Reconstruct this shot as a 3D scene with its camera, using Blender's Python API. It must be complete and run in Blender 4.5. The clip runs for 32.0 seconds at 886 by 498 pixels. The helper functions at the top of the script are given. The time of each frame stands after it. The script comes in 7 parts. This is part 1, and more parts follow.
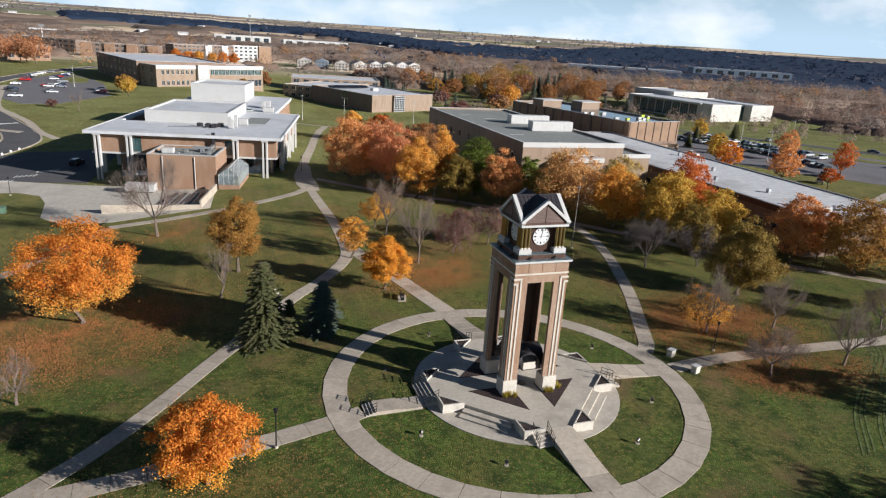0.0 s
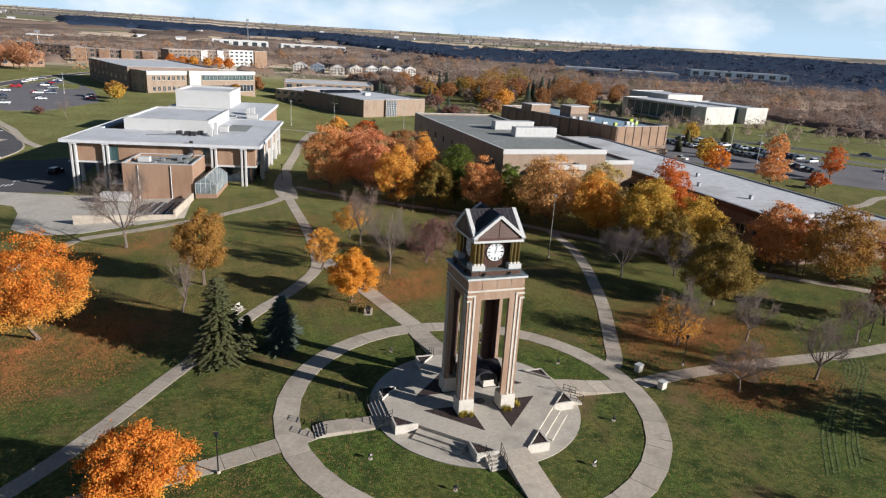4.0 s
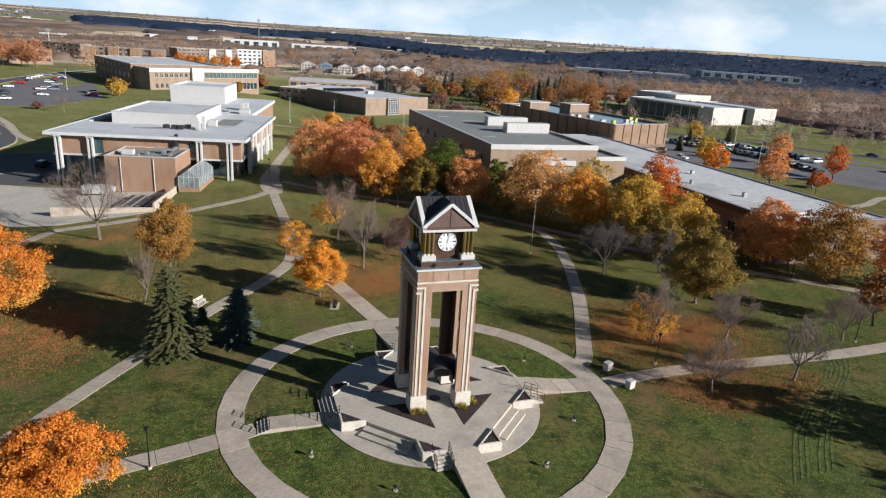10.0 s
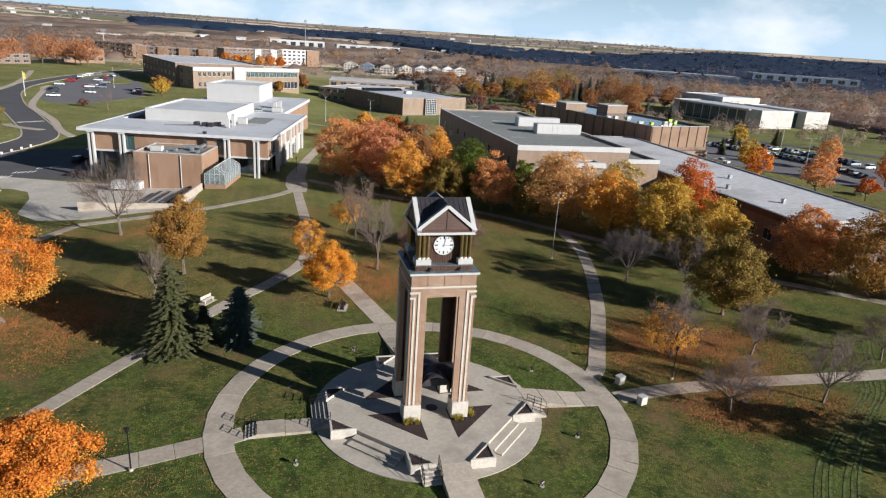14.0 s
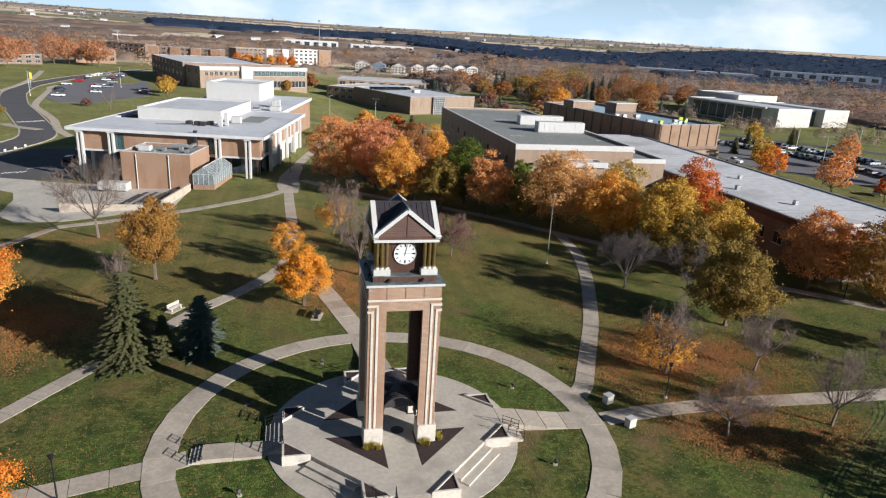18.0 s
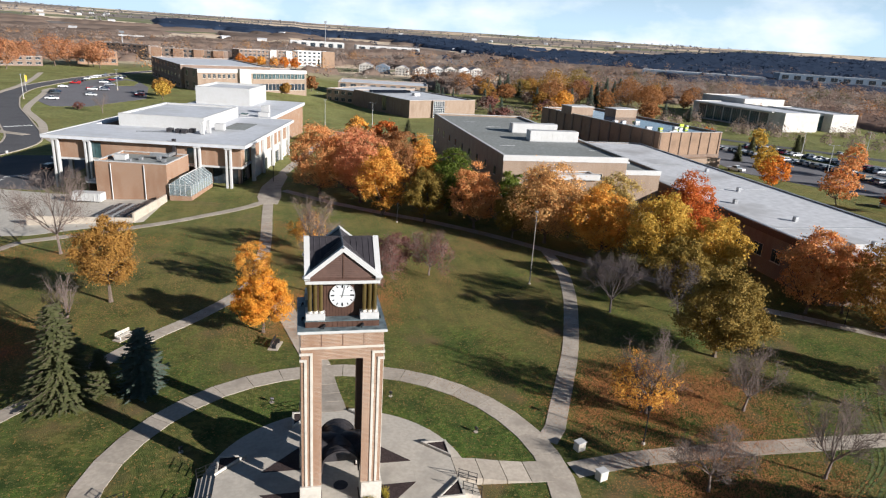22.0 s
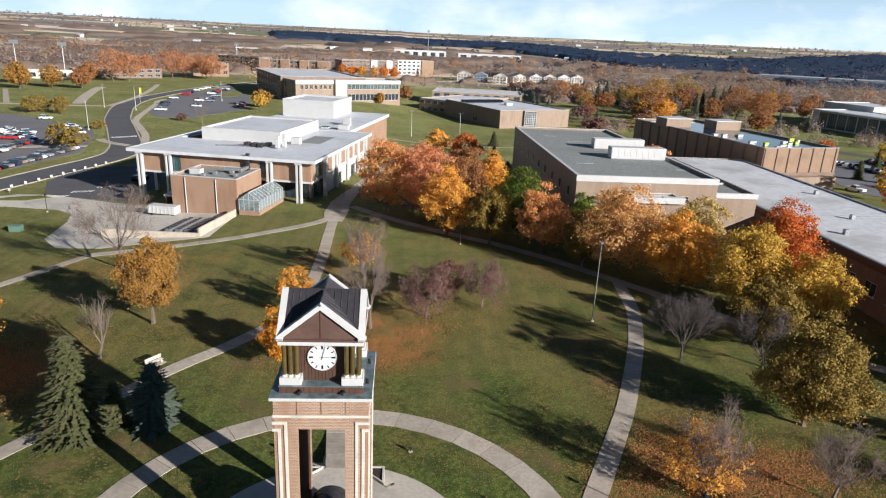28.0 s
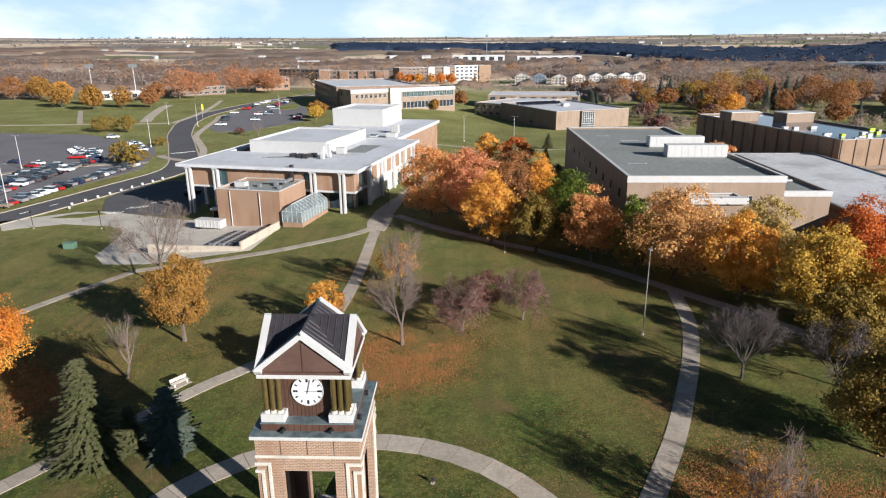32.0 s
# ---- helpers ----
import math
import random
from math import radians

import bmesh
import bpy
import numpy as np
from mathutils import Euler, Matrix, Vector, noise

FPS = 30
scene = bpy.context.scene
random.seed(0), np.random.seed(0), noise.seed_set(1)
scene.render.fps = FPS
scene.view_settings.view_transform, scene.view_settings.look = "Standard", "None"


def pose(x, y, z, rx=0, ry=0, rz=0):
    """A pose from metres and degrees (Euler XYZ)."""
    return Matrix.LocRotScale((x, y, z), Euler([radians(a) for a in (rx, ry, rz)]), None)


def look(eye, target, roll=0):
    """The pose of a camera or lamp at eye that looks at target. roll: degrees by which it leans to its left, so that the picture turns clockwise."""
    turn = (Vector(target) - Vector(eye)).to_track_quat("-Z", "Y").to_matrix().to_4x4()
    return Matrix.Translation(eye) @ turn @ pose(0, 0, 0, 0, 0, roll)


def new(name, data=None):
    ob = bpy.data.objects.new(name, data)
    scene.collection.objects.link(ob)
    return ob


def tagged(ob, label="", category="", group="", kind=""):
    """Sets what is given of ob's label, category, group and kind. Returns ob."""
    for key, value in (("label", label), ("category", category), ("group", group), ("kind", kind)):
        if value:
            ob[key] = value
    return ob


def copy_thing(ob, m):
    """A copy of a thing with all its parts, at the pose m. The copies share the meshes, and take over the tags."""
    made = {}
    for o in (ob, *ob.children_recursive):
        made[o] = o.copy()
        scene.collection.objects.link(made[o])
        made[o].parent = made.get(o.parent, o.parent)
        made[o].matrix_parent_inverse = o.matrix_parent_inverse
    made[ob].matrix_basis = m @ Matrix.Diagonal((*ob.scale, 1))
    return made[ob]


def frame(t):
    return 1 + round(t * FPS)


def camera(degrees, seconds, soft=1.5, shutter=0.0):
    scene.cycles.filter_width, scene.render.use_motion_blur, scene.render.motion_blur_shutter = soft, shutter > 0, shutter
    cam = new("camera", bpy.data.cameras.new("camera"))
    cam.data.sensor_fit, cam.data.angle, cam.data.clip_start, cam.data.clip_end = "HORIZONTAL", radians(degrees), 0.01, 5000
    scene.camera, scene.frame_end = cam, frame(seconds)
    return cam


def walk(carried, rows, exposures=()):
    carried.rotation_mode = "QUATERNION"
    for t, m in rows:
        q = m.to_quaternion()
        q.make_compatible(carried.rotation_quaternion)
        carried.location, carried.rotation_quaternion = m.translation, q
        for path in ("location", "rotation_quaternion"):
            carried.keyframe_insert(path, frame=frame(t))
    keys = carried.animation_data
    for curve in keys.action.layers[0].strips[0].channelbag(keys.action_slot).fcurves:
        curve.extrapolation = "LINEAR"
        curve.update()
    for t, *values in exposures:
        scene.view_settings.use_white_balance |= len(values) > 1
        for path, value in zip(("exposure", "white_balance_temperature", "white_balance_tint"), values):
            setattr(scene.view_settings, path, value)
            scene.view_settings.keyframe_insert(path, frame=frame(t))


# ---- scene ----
cam = camera(69.1, 32.0, 1.2)
PATH = [
    (0, (-28.016, -52.221, 33.185), (-27.362, -50.435, 32.565), 3.8),
    (1, (-26.748, -52.009, 33.32), (-26.089, -50.226, 32.701), 3.8),
    (1.5, (-26.039, -51.832, 33.28), (-25.38, -50.048, 32.66), 3.7),
    (2, (-25.34, -51.861, 33.435), (-24.684, -50.075, 32.817), 3.6),
    (3, (-24.225, -51.765, 33.859), (-23.569, -49.979, 33.243), 3.6),
    (3.5, (-23.722, -51.779, 34.093), (-23.069, -49.991, 33.479), 3.5),
    (5.5, (-22.132, -51.955, 34.07), (-21.478, -50.165, 33.461), 3.6),
    (6, (-21.76, -52.006, 33.936), (-21.105, -50.217, 33.328), 3.7),
    (7, (-20.873, -51.983, 33.556), (-20.214, -50.195, 32.948), 3.9),
    (7.5, (-20.365, -51.868, 33.302), (-19.703, -50.081, 32.694), 3.9),
    (8, (-19.825, -51.825, 33.02), (-19.165, -50.039, 32.411), 4.0),
    (9, (-18.708, -51.823, 32.926), (-18.065, -50.03, 32.316), 3.9),
    (10, (-17.527, -51.534, 32.668), (-16.905, -49.733, 32.058), 3.7),
    (11, (-16.453, -51.367, 32.521), (-15.864, -49.557, 31.908), 3.7),
    (12, (-15.394, -51.141, 32.524), (-14.838, -49.321, 31.91), 3.7),
    (13, (-14.325, -50.805, 32.475), (-13.798, -48.976, 31.861), 3.7),
    (14, (-13.235, -50.186, 32.346), (-12.735, -48.35, 31.731), 3.8),
    (14.5, (-12.716, -49.93, 32.201), (-12.227, -48.091, 31.583), 3.7),
    (16.5, (-10.159, -48.322, 31.704), (-9.715, -46.473, 31.084), 3.3),
    (17, (-9.489, -47.774, 31.753), (-9.041, -45.926, 31.133), 3.3),
    (18, (-8.106, -46.329, 31.71), (-7.651, -44.482, 31.091), 3.5),
    (19, (-6.578, -45.011, 31.963), (-6.135, -43.161, 31.344), 3.4),
    (20, (-5.228, -43.837, 32.382), (-4.78, -41.988, 31.765), 3.4),
    (21, (-3.987, -42.773, 32.755), (-3.536, -40.925, 32.139), 3.6),
    (22, (-2.717, -41.732, 32.968), (-2.283, -39.88, 32.35), 3.6),
    (23, (-1.449, -40.82, 33.448), (-1.064, -38.957, 32.831), 3.6),
    (24, (-0.31, -39.827, 33.964), (0.032, -37.956, 33.347), 3.6),
    (25, (0.952, -38.868, 34.335), (1.24, -36.987, 33.719), 3.5),
    (25.5, (1.399, -38.345, 34.445), (1.661, -36.46, 33.83), 3.5),
    (27.5, (3.732, -36.159, 34.314), (3.89, -34.262, 33.7), 2.8),
    (28, (4.334, -35.642, 34.185), (4.468, -33.743, 33.571), 2.6),
    (29, (5.477, -34.463, 33.652), (5.559, -32.561, 33.04), 1.9),
    (30, (6.528, -33.233, 33.384), (6.556, -31.328, 32.773), 1.0),
    (31, (7.454, -32.226, 33.352), (7.433, -30.321, 32.744), 0.2),
    (32, (8.118, -31.275, 33.587), (8.053, -29.369, 32.984), -0.4),
]
walk(cam, [(t, look(eye, aim, lean)) for t, eye, aim, lean in PATH], [(0, 0.78, 6250, 10), (10, 0.76, 6250, 10), (17, 0.82, 6250, 10), (22, 0.95, 6250, 10), (32, 0.95, 6250, 10)])

# ---- light: low autumn sun from the south-east side, blue sky with broken cloud ----
SUN_EL, SUN_AZ = 19.5, 131.0
world = bpy.data.worlds.new("sky")
scene.world = world
world.use_nodes = True
wn, wl = world.node_tree.nodes, world.node_tree.links
wn.clear()
w_out = wn.new("ShaderNodeOutputWorld")
w_bg = wn.new("ShaderNodeBackground")
w_sky = wn.new("ShaderNodeTexSky")
w_sky.sky_type = "NISHITA"
w_sky.sun_disc = False
w_sky.sun_elevation, w_sky.sun_rotation = radians(SUN_EL), radians(SUN_AZ)
w_sky.altitude, w_sky.air_density, w_sky.dust_density, w_sky.ozone_density = 300, 1.0, 0.1, 3.0
w_co = wn.new("ShaderNodeTexCoord")
w_map = wn.new("ShaderNodeMapping")
w_map.inputs["Scale"].default_value = (3.6, 3.6, 8.0)
w_map.inputs["Location"].default_value = (1.9, 0.4, 0.2)
w_noise = wn.new("ShaderNodeTexNoise")
w_noise.inputs["Scale"].default_value = 1.5
w_noise.inputs["Detail"].default_value = 8
w_noise.inputs["Roughness"].default_value = 0.55
w_ramp = wn.new("ShaderNodeValToRGB")
w_ramp.color_ramp.elements[0].position, w_ramp.color_ramp.elements[1].position = 0.44, 0.66
w_mix = wn.new("ShaderNodeMixRGB")
w_mix.inputs[2].default_value = (18.6, 19.2, 20.0, 1)
wl.new(w_co.outputs["Generated"], w_map.inputs[0])
wl.new(w_map.outputs[0], w_noise.inputs["Vector"])
wl.new(w_noise.outputs[0], w_ramp.inputs[0])
w_thin = wn.new("ShaderNodeMath")
w_thin.operation = "MULTIPLY"
wl.new(w_ramp.outputs[0], w_thin.inputs[0])
wl.new(w_thin.outputs[0], w_mix.inputs[0])
# pale haze all round the horizon
w_sep = wn.new("ShaderNodeSeparateXYZ")
wl.new(w_co.outputs["Generated"], w_sep.inputs[0])
w_low = wn.new("ShaderNodeMapRange")
w_low.inputs[1].default_value, w_low.inputs[2].default_value = 0.03, 0.20
w_low.inputs[3].default_value, w_low.inputs[4].default_value = 0.95, 0.0
wl.new(w_sep.outputs[2], w_low.inputs[0])
w_haze = wn.new("ShaderNodeMixRGB")
w_haze.inputs[2].default_value = (11.0, 14.6, 17.8, 1)
wl.new(w_low.outputs[0], w_haze.inputs[0])
wl.new(w_low.outputs[0], w_thin.inputs[1])  # clouds bank up low down and thin out overhead
wl.new(w_sky.outputs[0], w_haze.inputs[1])
wl.new(w_haze.outputs[0], w_mix.inputs[1])
wl.new(w_mix.outputs[0], w_bg.inputs[0])
w_bg.inputs[1].default_value = 0.0315
wl.new(w_bg.outputs[0], w_out.inputs[0])

sun_data = bpy.data.lights.new("sun", "SUN")
sun_data.energy, sun_data.angle, sun_data.color = 5.0, radians(0.5), (1.0, 0.95, 0.89)
sun = new("sun", sun_data)
to_sun = Vector((math.sin(radians(SUN_AZ)) * math.cos(radians(SUN_EL)), math.cos(radians(SUN_AZ)) * math.cos(radians(SUN_EL)), math.sin(radians(SUN_EL))))
sun.matrix_world = look(to_sun * 300, (0, 0, 0))
scene.view_settings.exposure = 0.62

# ---- materials ----


def shader(name):
    m = bpy.data.materials.new(name)
    m.use_nodes = True
    n, l = m.node_tree.nodes, m.node_tree.links
    return m, n, l, n["Principled BSDF"]


def tone(n, l, fac, a, b):
    x = n.new("ShaderNodeMixRGB")
    x.inputs[1].default_value, x.inputs[2].default_value = (*a, 1), (*b, 1)
    l.new(fac, x.inputs[0])
    return x.outputs[0]


def blend(n, l, fac, a, b, kind="MIX"):
    x = n.new("ShaderNodeMixRGB")
    x.blend_type = kind
    for k, v in ((0, fac), (1, a), (2, b)):
        if isinstance(v, (int, float)):
            x.inputs[k].default_value = v
        elif isinstance(v, tuple):
            x.inputs[k].default_value = (*v, 1)
        else:
            l.new(v, x.inputs[k])
    return x.outputs[0]


def grain(n, l, scale, lo=0.35, hi=0.65, detail=4, stretch=None, where="Position"):
    g = n.new("ShaderNodeNewGeometry") if where == "Position" else n.new("ShaderNodeTexCoord")
    t = n.new("ShaderNodeTexNoise")
    t.inputs["Scale"].default_value, t.inputs["Detail"].default_value = scale, detail
    src = g.outputs[where]
    if stretch:
        mp = n.new("ShaderNodeMapping")
        mp.inputs["Scale"].default_value = stretch
        l.new(src, mp.inputs[0])
        src = mp.outputs[0]
    l.new(src, t.inputs["Vector"])
    r = n.new("ShaderNodeMapRange")
    r.inputs[1].default_value, r.inputs[2].default_value = lo, hi
    l.new(t.outputs[0], r.inputs[0])
    return r.outputs[0]


def bumped(n, l, b, height, strength, dist=0.02):
    x = n.new("ShaderNodeBump")
    x.inputs["Strength"].default_value, x.inputs["Distance"].default_value = strength, dist
    l.new(height, x.inputs["Height"])
    l.new(x.outputs[0], b.inputs["Normal"])


def surface(name, col, rough=0.8, metal=0.0, var=0.14, big=0.35, fine=6.0, bump=0.15, stain=None, spec=0.3, vary=0.0, streak=False):
    m, n, l, b = shader(name)
    lo, hi = tuple(c * (1 - var) for c in col), tuple(min(1, c * (1 + var)) for c in col)
    c = tone(n, l, grain(n, l, fine), lo, hi)
    st = stain or tuple(v * 0.72 for v in col)
    c = blend(n, l, grain(n, l, big, 0.5, 0.78, stretch=(1, 1, 0.12) if streak else None), c, st)
    if vary:
        o = n.new("ShaderNodeObjectInfo")
        r = n.new("ShaderNodeMapRange")
        r.inputs[3].default_value, r.inputs[4].default_value = 1 - vary, 1 + vary
        l.new(o.outputs["Random"], r.inputs[0])
        v = n.new("ShaderNodeVectorMath")
        v.operation = "SCALE"
        l.new(c, v.inputs[0])
        l.new(r.outputs[0], v.inputs["Scale"])
        c = v.outputs[0]
    l.new(c, b.inputs["Base Color"])
    b.inputs["Roughness"].default_value, b.inputs["Metallic"].default_value = rough, metal
    b.inputs["Specular IOR Level"].default_value = spec
    if bump:
        bumped(n, l, b, grain(n, l, fine * 2.5), bump)
    return m


def brickwork(name, a, b_, mortar, w=0.24, h=0.085, var=0.2):
    m, n, l, b = shader(name)
    g = n.new("ShaderNodeNewGeometry")
    s = n.new("ShaderNodeSeparateXYZ")
    l.new(g.outputs["Position"], s.inputs[0])
    add = n.new("ShaderNodeMath")
    l.new(s.outputs[0], add.inputs[0])
    l.new(s.outputs[1], add.inputs[1])
    c = n.new("ShaderNodeCombineXYZ")
    l.new(add.outputs[0], c.inputs[0])
    l.new(s.outputs[2], c.inputs[1])
    t = n.new("ShaderNodeTexBrick")
    l.new(c.outputs[0], t.inputs["Vector"])
    t.inputs["Color1"].default_value, t.inputs["Color2"].default_value, t.inputs["Mortar"].default_value = (*a, 1), (*b_, 1), (*mortar, 1)
    t.inputs["Scale"].default_value = 1.0
    t.inputs["Brick Width"].default_value, t.inputs["Row Height"].default_value, t.inputs["Mortar Size"].default_value = w, h, 0.014
    col = blend(n, l, grain(n, l, 0.6, 0.45, 0.8, stretch=(1, 1, 0.3)), t.outputs[0], tuple(v * 0.75 for v in a))
    l.new(col, b.inputs["Base Color"])
    b.inputs["Roughness"].default_value = 0.9
    b.inputs["Specular IOR Level"].default_value = 0.2
    bumped(n, l, b, t.outputs["Fac"], -0.35, 0.01)
    return m


def leafy(name, cols, trans=0.36):
    """Leaves: colours spread from leaf to leaf, some light coming through."""
    m, n, l, b = shader(name)
    g = n.new("ShaderNodeNewGeometry")
    r = n.new("ShaderNodeValToRGB")
    e = r.color_ramp.elements
    while len(e) < len(cols):
        e.new(0.5)
    for k, c in enumerate(cols):
        e[k].position, e[k].color = k / max(1, len(cols) - 1), (*c, 1)
    mixv = n.new("ShaderNodeMath")
    mixv.operation = "MULTIPLY_ADD"
    mixv.inputs[1].default_value = 0.6
    big = grain(n, l, 0.45, 0.3, 0.7)
    half = n.new("ShaderNodeMath")
    half.operation = "MULTIPLY"
    half.inputs[1].default_value = 0.4
    l.new(big, half.inputs[0])
    l.new(g.outputs["Random Per Island"], mixv.inputs[0])
    l.new(half.outputs[0], mixv.inputs[2])
    l.new(mixv.outputs[0], r.inputs[0])
    l.new(r.outputs[0], b.inputs["Base Color"])
    b.inputs["Roughness"].default_value, b.inputs["Specular IOR Level"].default_value = 0.7, 0.15
    tr = n.new("ShaderNodeBsdfTranslucent")
    l.new(r.outputs[0], tr.inputs[0])
    mx = n.new("ShaderNodeMixShader")
    mx.inputs[0].default_value = trans
    l.new(b.outputs[0], mx.inputs[1])
    l.new(tr.outputs[0], mx.inputs[2])
    l.new(mx.outputs[0], n["Material Output"].inputs[0])
    return m


def glassy(name, col=(0.03, 0.04, 0.05), rough=0.08):
    m, n, l, b = shader(name)
    c = tone(n, l, grain(n, l, 0.8), tuple(v * 0.7 for v in col), tuple(v * 1.4 for v in col))
    l.new(c, b.inputs["Base Color"])
    b.inputs["Roughness"].default_value, b.inputs["Specular IOR Level"].default_value = rough, 0.6
    return m


def see_through(name):
    m, n, l, b = shader(name)
    t = n.new("ShaderNodeBsdfTransparent")
    t.inputs[0].default_value = (0.80, 0.86, 0.87, 1)
    mx = n.new("ShaderNodeMixShader")
    mx.inputs[0].default_value = 0.38
    b.inputs["Base Color"].default_value, b.inputs["Roughness"].default_value = (0.42, 0.47, 0.49, 1), 0.25
    l.new(t.outputs[0], mx.inputs[1])
    l.new(b.outputs[0], mx.inputs[2])
    l.new(mx.outputs[0], n["Material Output"].inputs[0])
    return m


def ground_material():
    m, n, l, b = shader("lawn")
    # blades and tufts, then clumps, then broad dry and worn patches
    green = tone(n, l, grain(n, l, 7.0, 0.36, 0.64, 5), (0.022, 0.046, 0.008), (0.150, 0.212, 0.044))
    green = blend(n, l, grain(n, l, 1.1, 0.42, 0.66, 6), green, (0.070, 0.116, 0.022))
    olive = blend(n, l, grain(n, l, 0.07, 0.44, 0.66, 7), green, (0.150, 0.132, 0.042))
    olive = blend(n, l, grain(n, l, 0.42, 0.47, 0.66, 8), olive, (0.034, 0.056, 0.015))
    tuft = n.new("ShaderNodeMath")
    tuft.operation = "MULTIPLY"
    tuft.inputs[1].default_value = 0.6
    l.new(grain(n, l, 1.7, 0.45, 0.58, 5), tuft.inputs[0])
    olive = blend(n, l, tuft.outputs[0], olive, (0.030, 0.048, 0.010))
    gp = n.new("ShaderNodeNewGeometry")
    sp = n.new("ShaderNodeSeparateXYZ")
    l.new(gp.outputs["Position"], sp.inputs[0])
    dry = n.new("ShaderNodeMapRange")
    dry.inputs[1].default_value, dry.inputs[2].default_value, dry.inputs[4].default_value = 6, 34, 0.7
    l.new(sp.outputs[1], dry.inputs[0])
    patchy = n.new("ShaderNodeMath")
    patchy.operation = "MULTIPLY"
    l.new(dry.outputs[0], patchy.inputs[0])
    l.new(grain(n, l, 0.16, 0.30, 0.62, 8), patchy.inputs[1])
    straw = tone(n, l, grain(n, l, 5.0, 0.35, 0.65, 5), (0.125, 0.102, 0.034), (0.29, 0.225, 0.082))
    olive = blend(n, l, patchy.outputs[0], olive, straw)
    olive = blend(n, l, grain(n, l, 2.6, 0.56, 0.72, 6), olive, (0.20, 0.17, 0.065))
    worn = blend(n, l, grain(n, l, 0.13, 0.57, 0.72, 9), olive, (0.17, 0.11, 0.06))
    mown = blend(n, l, grain(n, l, 0.5, 0.45, 0.6, 2, stretch=(1.0, 0.05, 1)), worn, (0.07, 0.092, 0.028))
    mown = blend(n, l, 0.4, worn, mown)
    flecks = blend(n, l, grain(n, l, 4.5, 0.60, 0.67, 4), mown, (0.27, 0.155, 0.055))
    # paler turf towards the halls: grass brightening at a grazing view, painted in
    grazing_lift = n.new("ShaderNodeMapRange")
    grazing_lift.inputs[1].default_value, grazing_lift.inputs[2].default_value, grazing_lift.inputs[4].default_value = 45, 150, 0.85
    l.new(sp.outputs[1], grazing_lift.inputs[0])
    patch = n.new("ShaderNodeMath")
    patch.operation = "MULTIPLY"
    l.new(grazing_lift.outputs[0], patch.inputs[0])
    l.new(grain(n, l, 0.05, 0.15, 0.6, 7), patch.inputs[1])
    turf = tone(n, l, grain(n, l, 0.9, 0.35, 0.65, 6), (0.15, 0.17, 0.06), (0.30, 0.29, 0.11))
    flecks = blend(n, l, patch.outputs[0], flecks, turf)
    # open country beyond the campus: woods, stubble and pasture
    g = n.new("ShaderNodeNewGeometry")
    v = n.new("ShaderNodeTexVoronoi")
    v.inputs["Scale"].default_value = 0.0042
    mp = n.new("ShaderNodeMapping")
    mp.inputs["Scale"].default_value = (0.55, 1.4, 0)
    mp.inputs["Rotation"].default_value = (0, 0, 0.1)
    l.new(g.outputs["Position"], mp.inputs[0])
    l.new(mp.outputs[0], v.inputs["Vector"])
    sx = n.new("ShaderNodeSeparateXYZ")
    l.new(v.outputs["Color"], sx.inputs[0])
    r = n.new("ShaderNodeValToRGB")
    r.color_ramp.interpolation = "CONSTANT"
    e = r.color_ramp.elements
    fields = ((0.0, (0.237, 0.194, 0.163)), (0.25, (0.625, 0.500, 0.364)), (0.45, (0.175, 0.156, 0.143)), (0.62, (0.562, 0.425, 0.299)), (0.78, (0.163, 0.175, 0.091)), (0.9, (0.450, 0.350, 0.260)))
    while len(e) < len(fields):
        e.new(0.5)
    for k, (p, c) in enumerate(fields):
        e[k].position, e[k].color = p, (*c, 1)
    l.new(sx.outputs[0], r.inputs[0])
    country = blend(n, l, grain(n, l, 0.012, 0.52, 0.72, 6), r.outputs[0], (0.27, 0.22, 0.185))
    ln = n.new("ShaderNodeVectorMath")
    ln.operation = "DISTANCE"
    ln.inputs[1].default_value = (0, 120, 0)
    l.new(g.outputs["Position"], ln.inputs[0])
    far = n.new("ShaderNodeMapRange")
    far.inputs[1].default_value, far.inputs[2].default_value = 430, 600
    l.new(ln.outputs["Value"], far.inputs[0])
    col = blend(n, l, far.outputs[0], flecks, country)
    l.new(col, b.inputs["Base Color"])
    b.inputs["Roughness"].default_value, b.inputs["Specular IOR Level"].default_value = 0.95, 0.1
    bumped(n, l, b, grain(n, l, 11.0, 0.25, 0.75, 8), 0.7, 0.10)
    return m


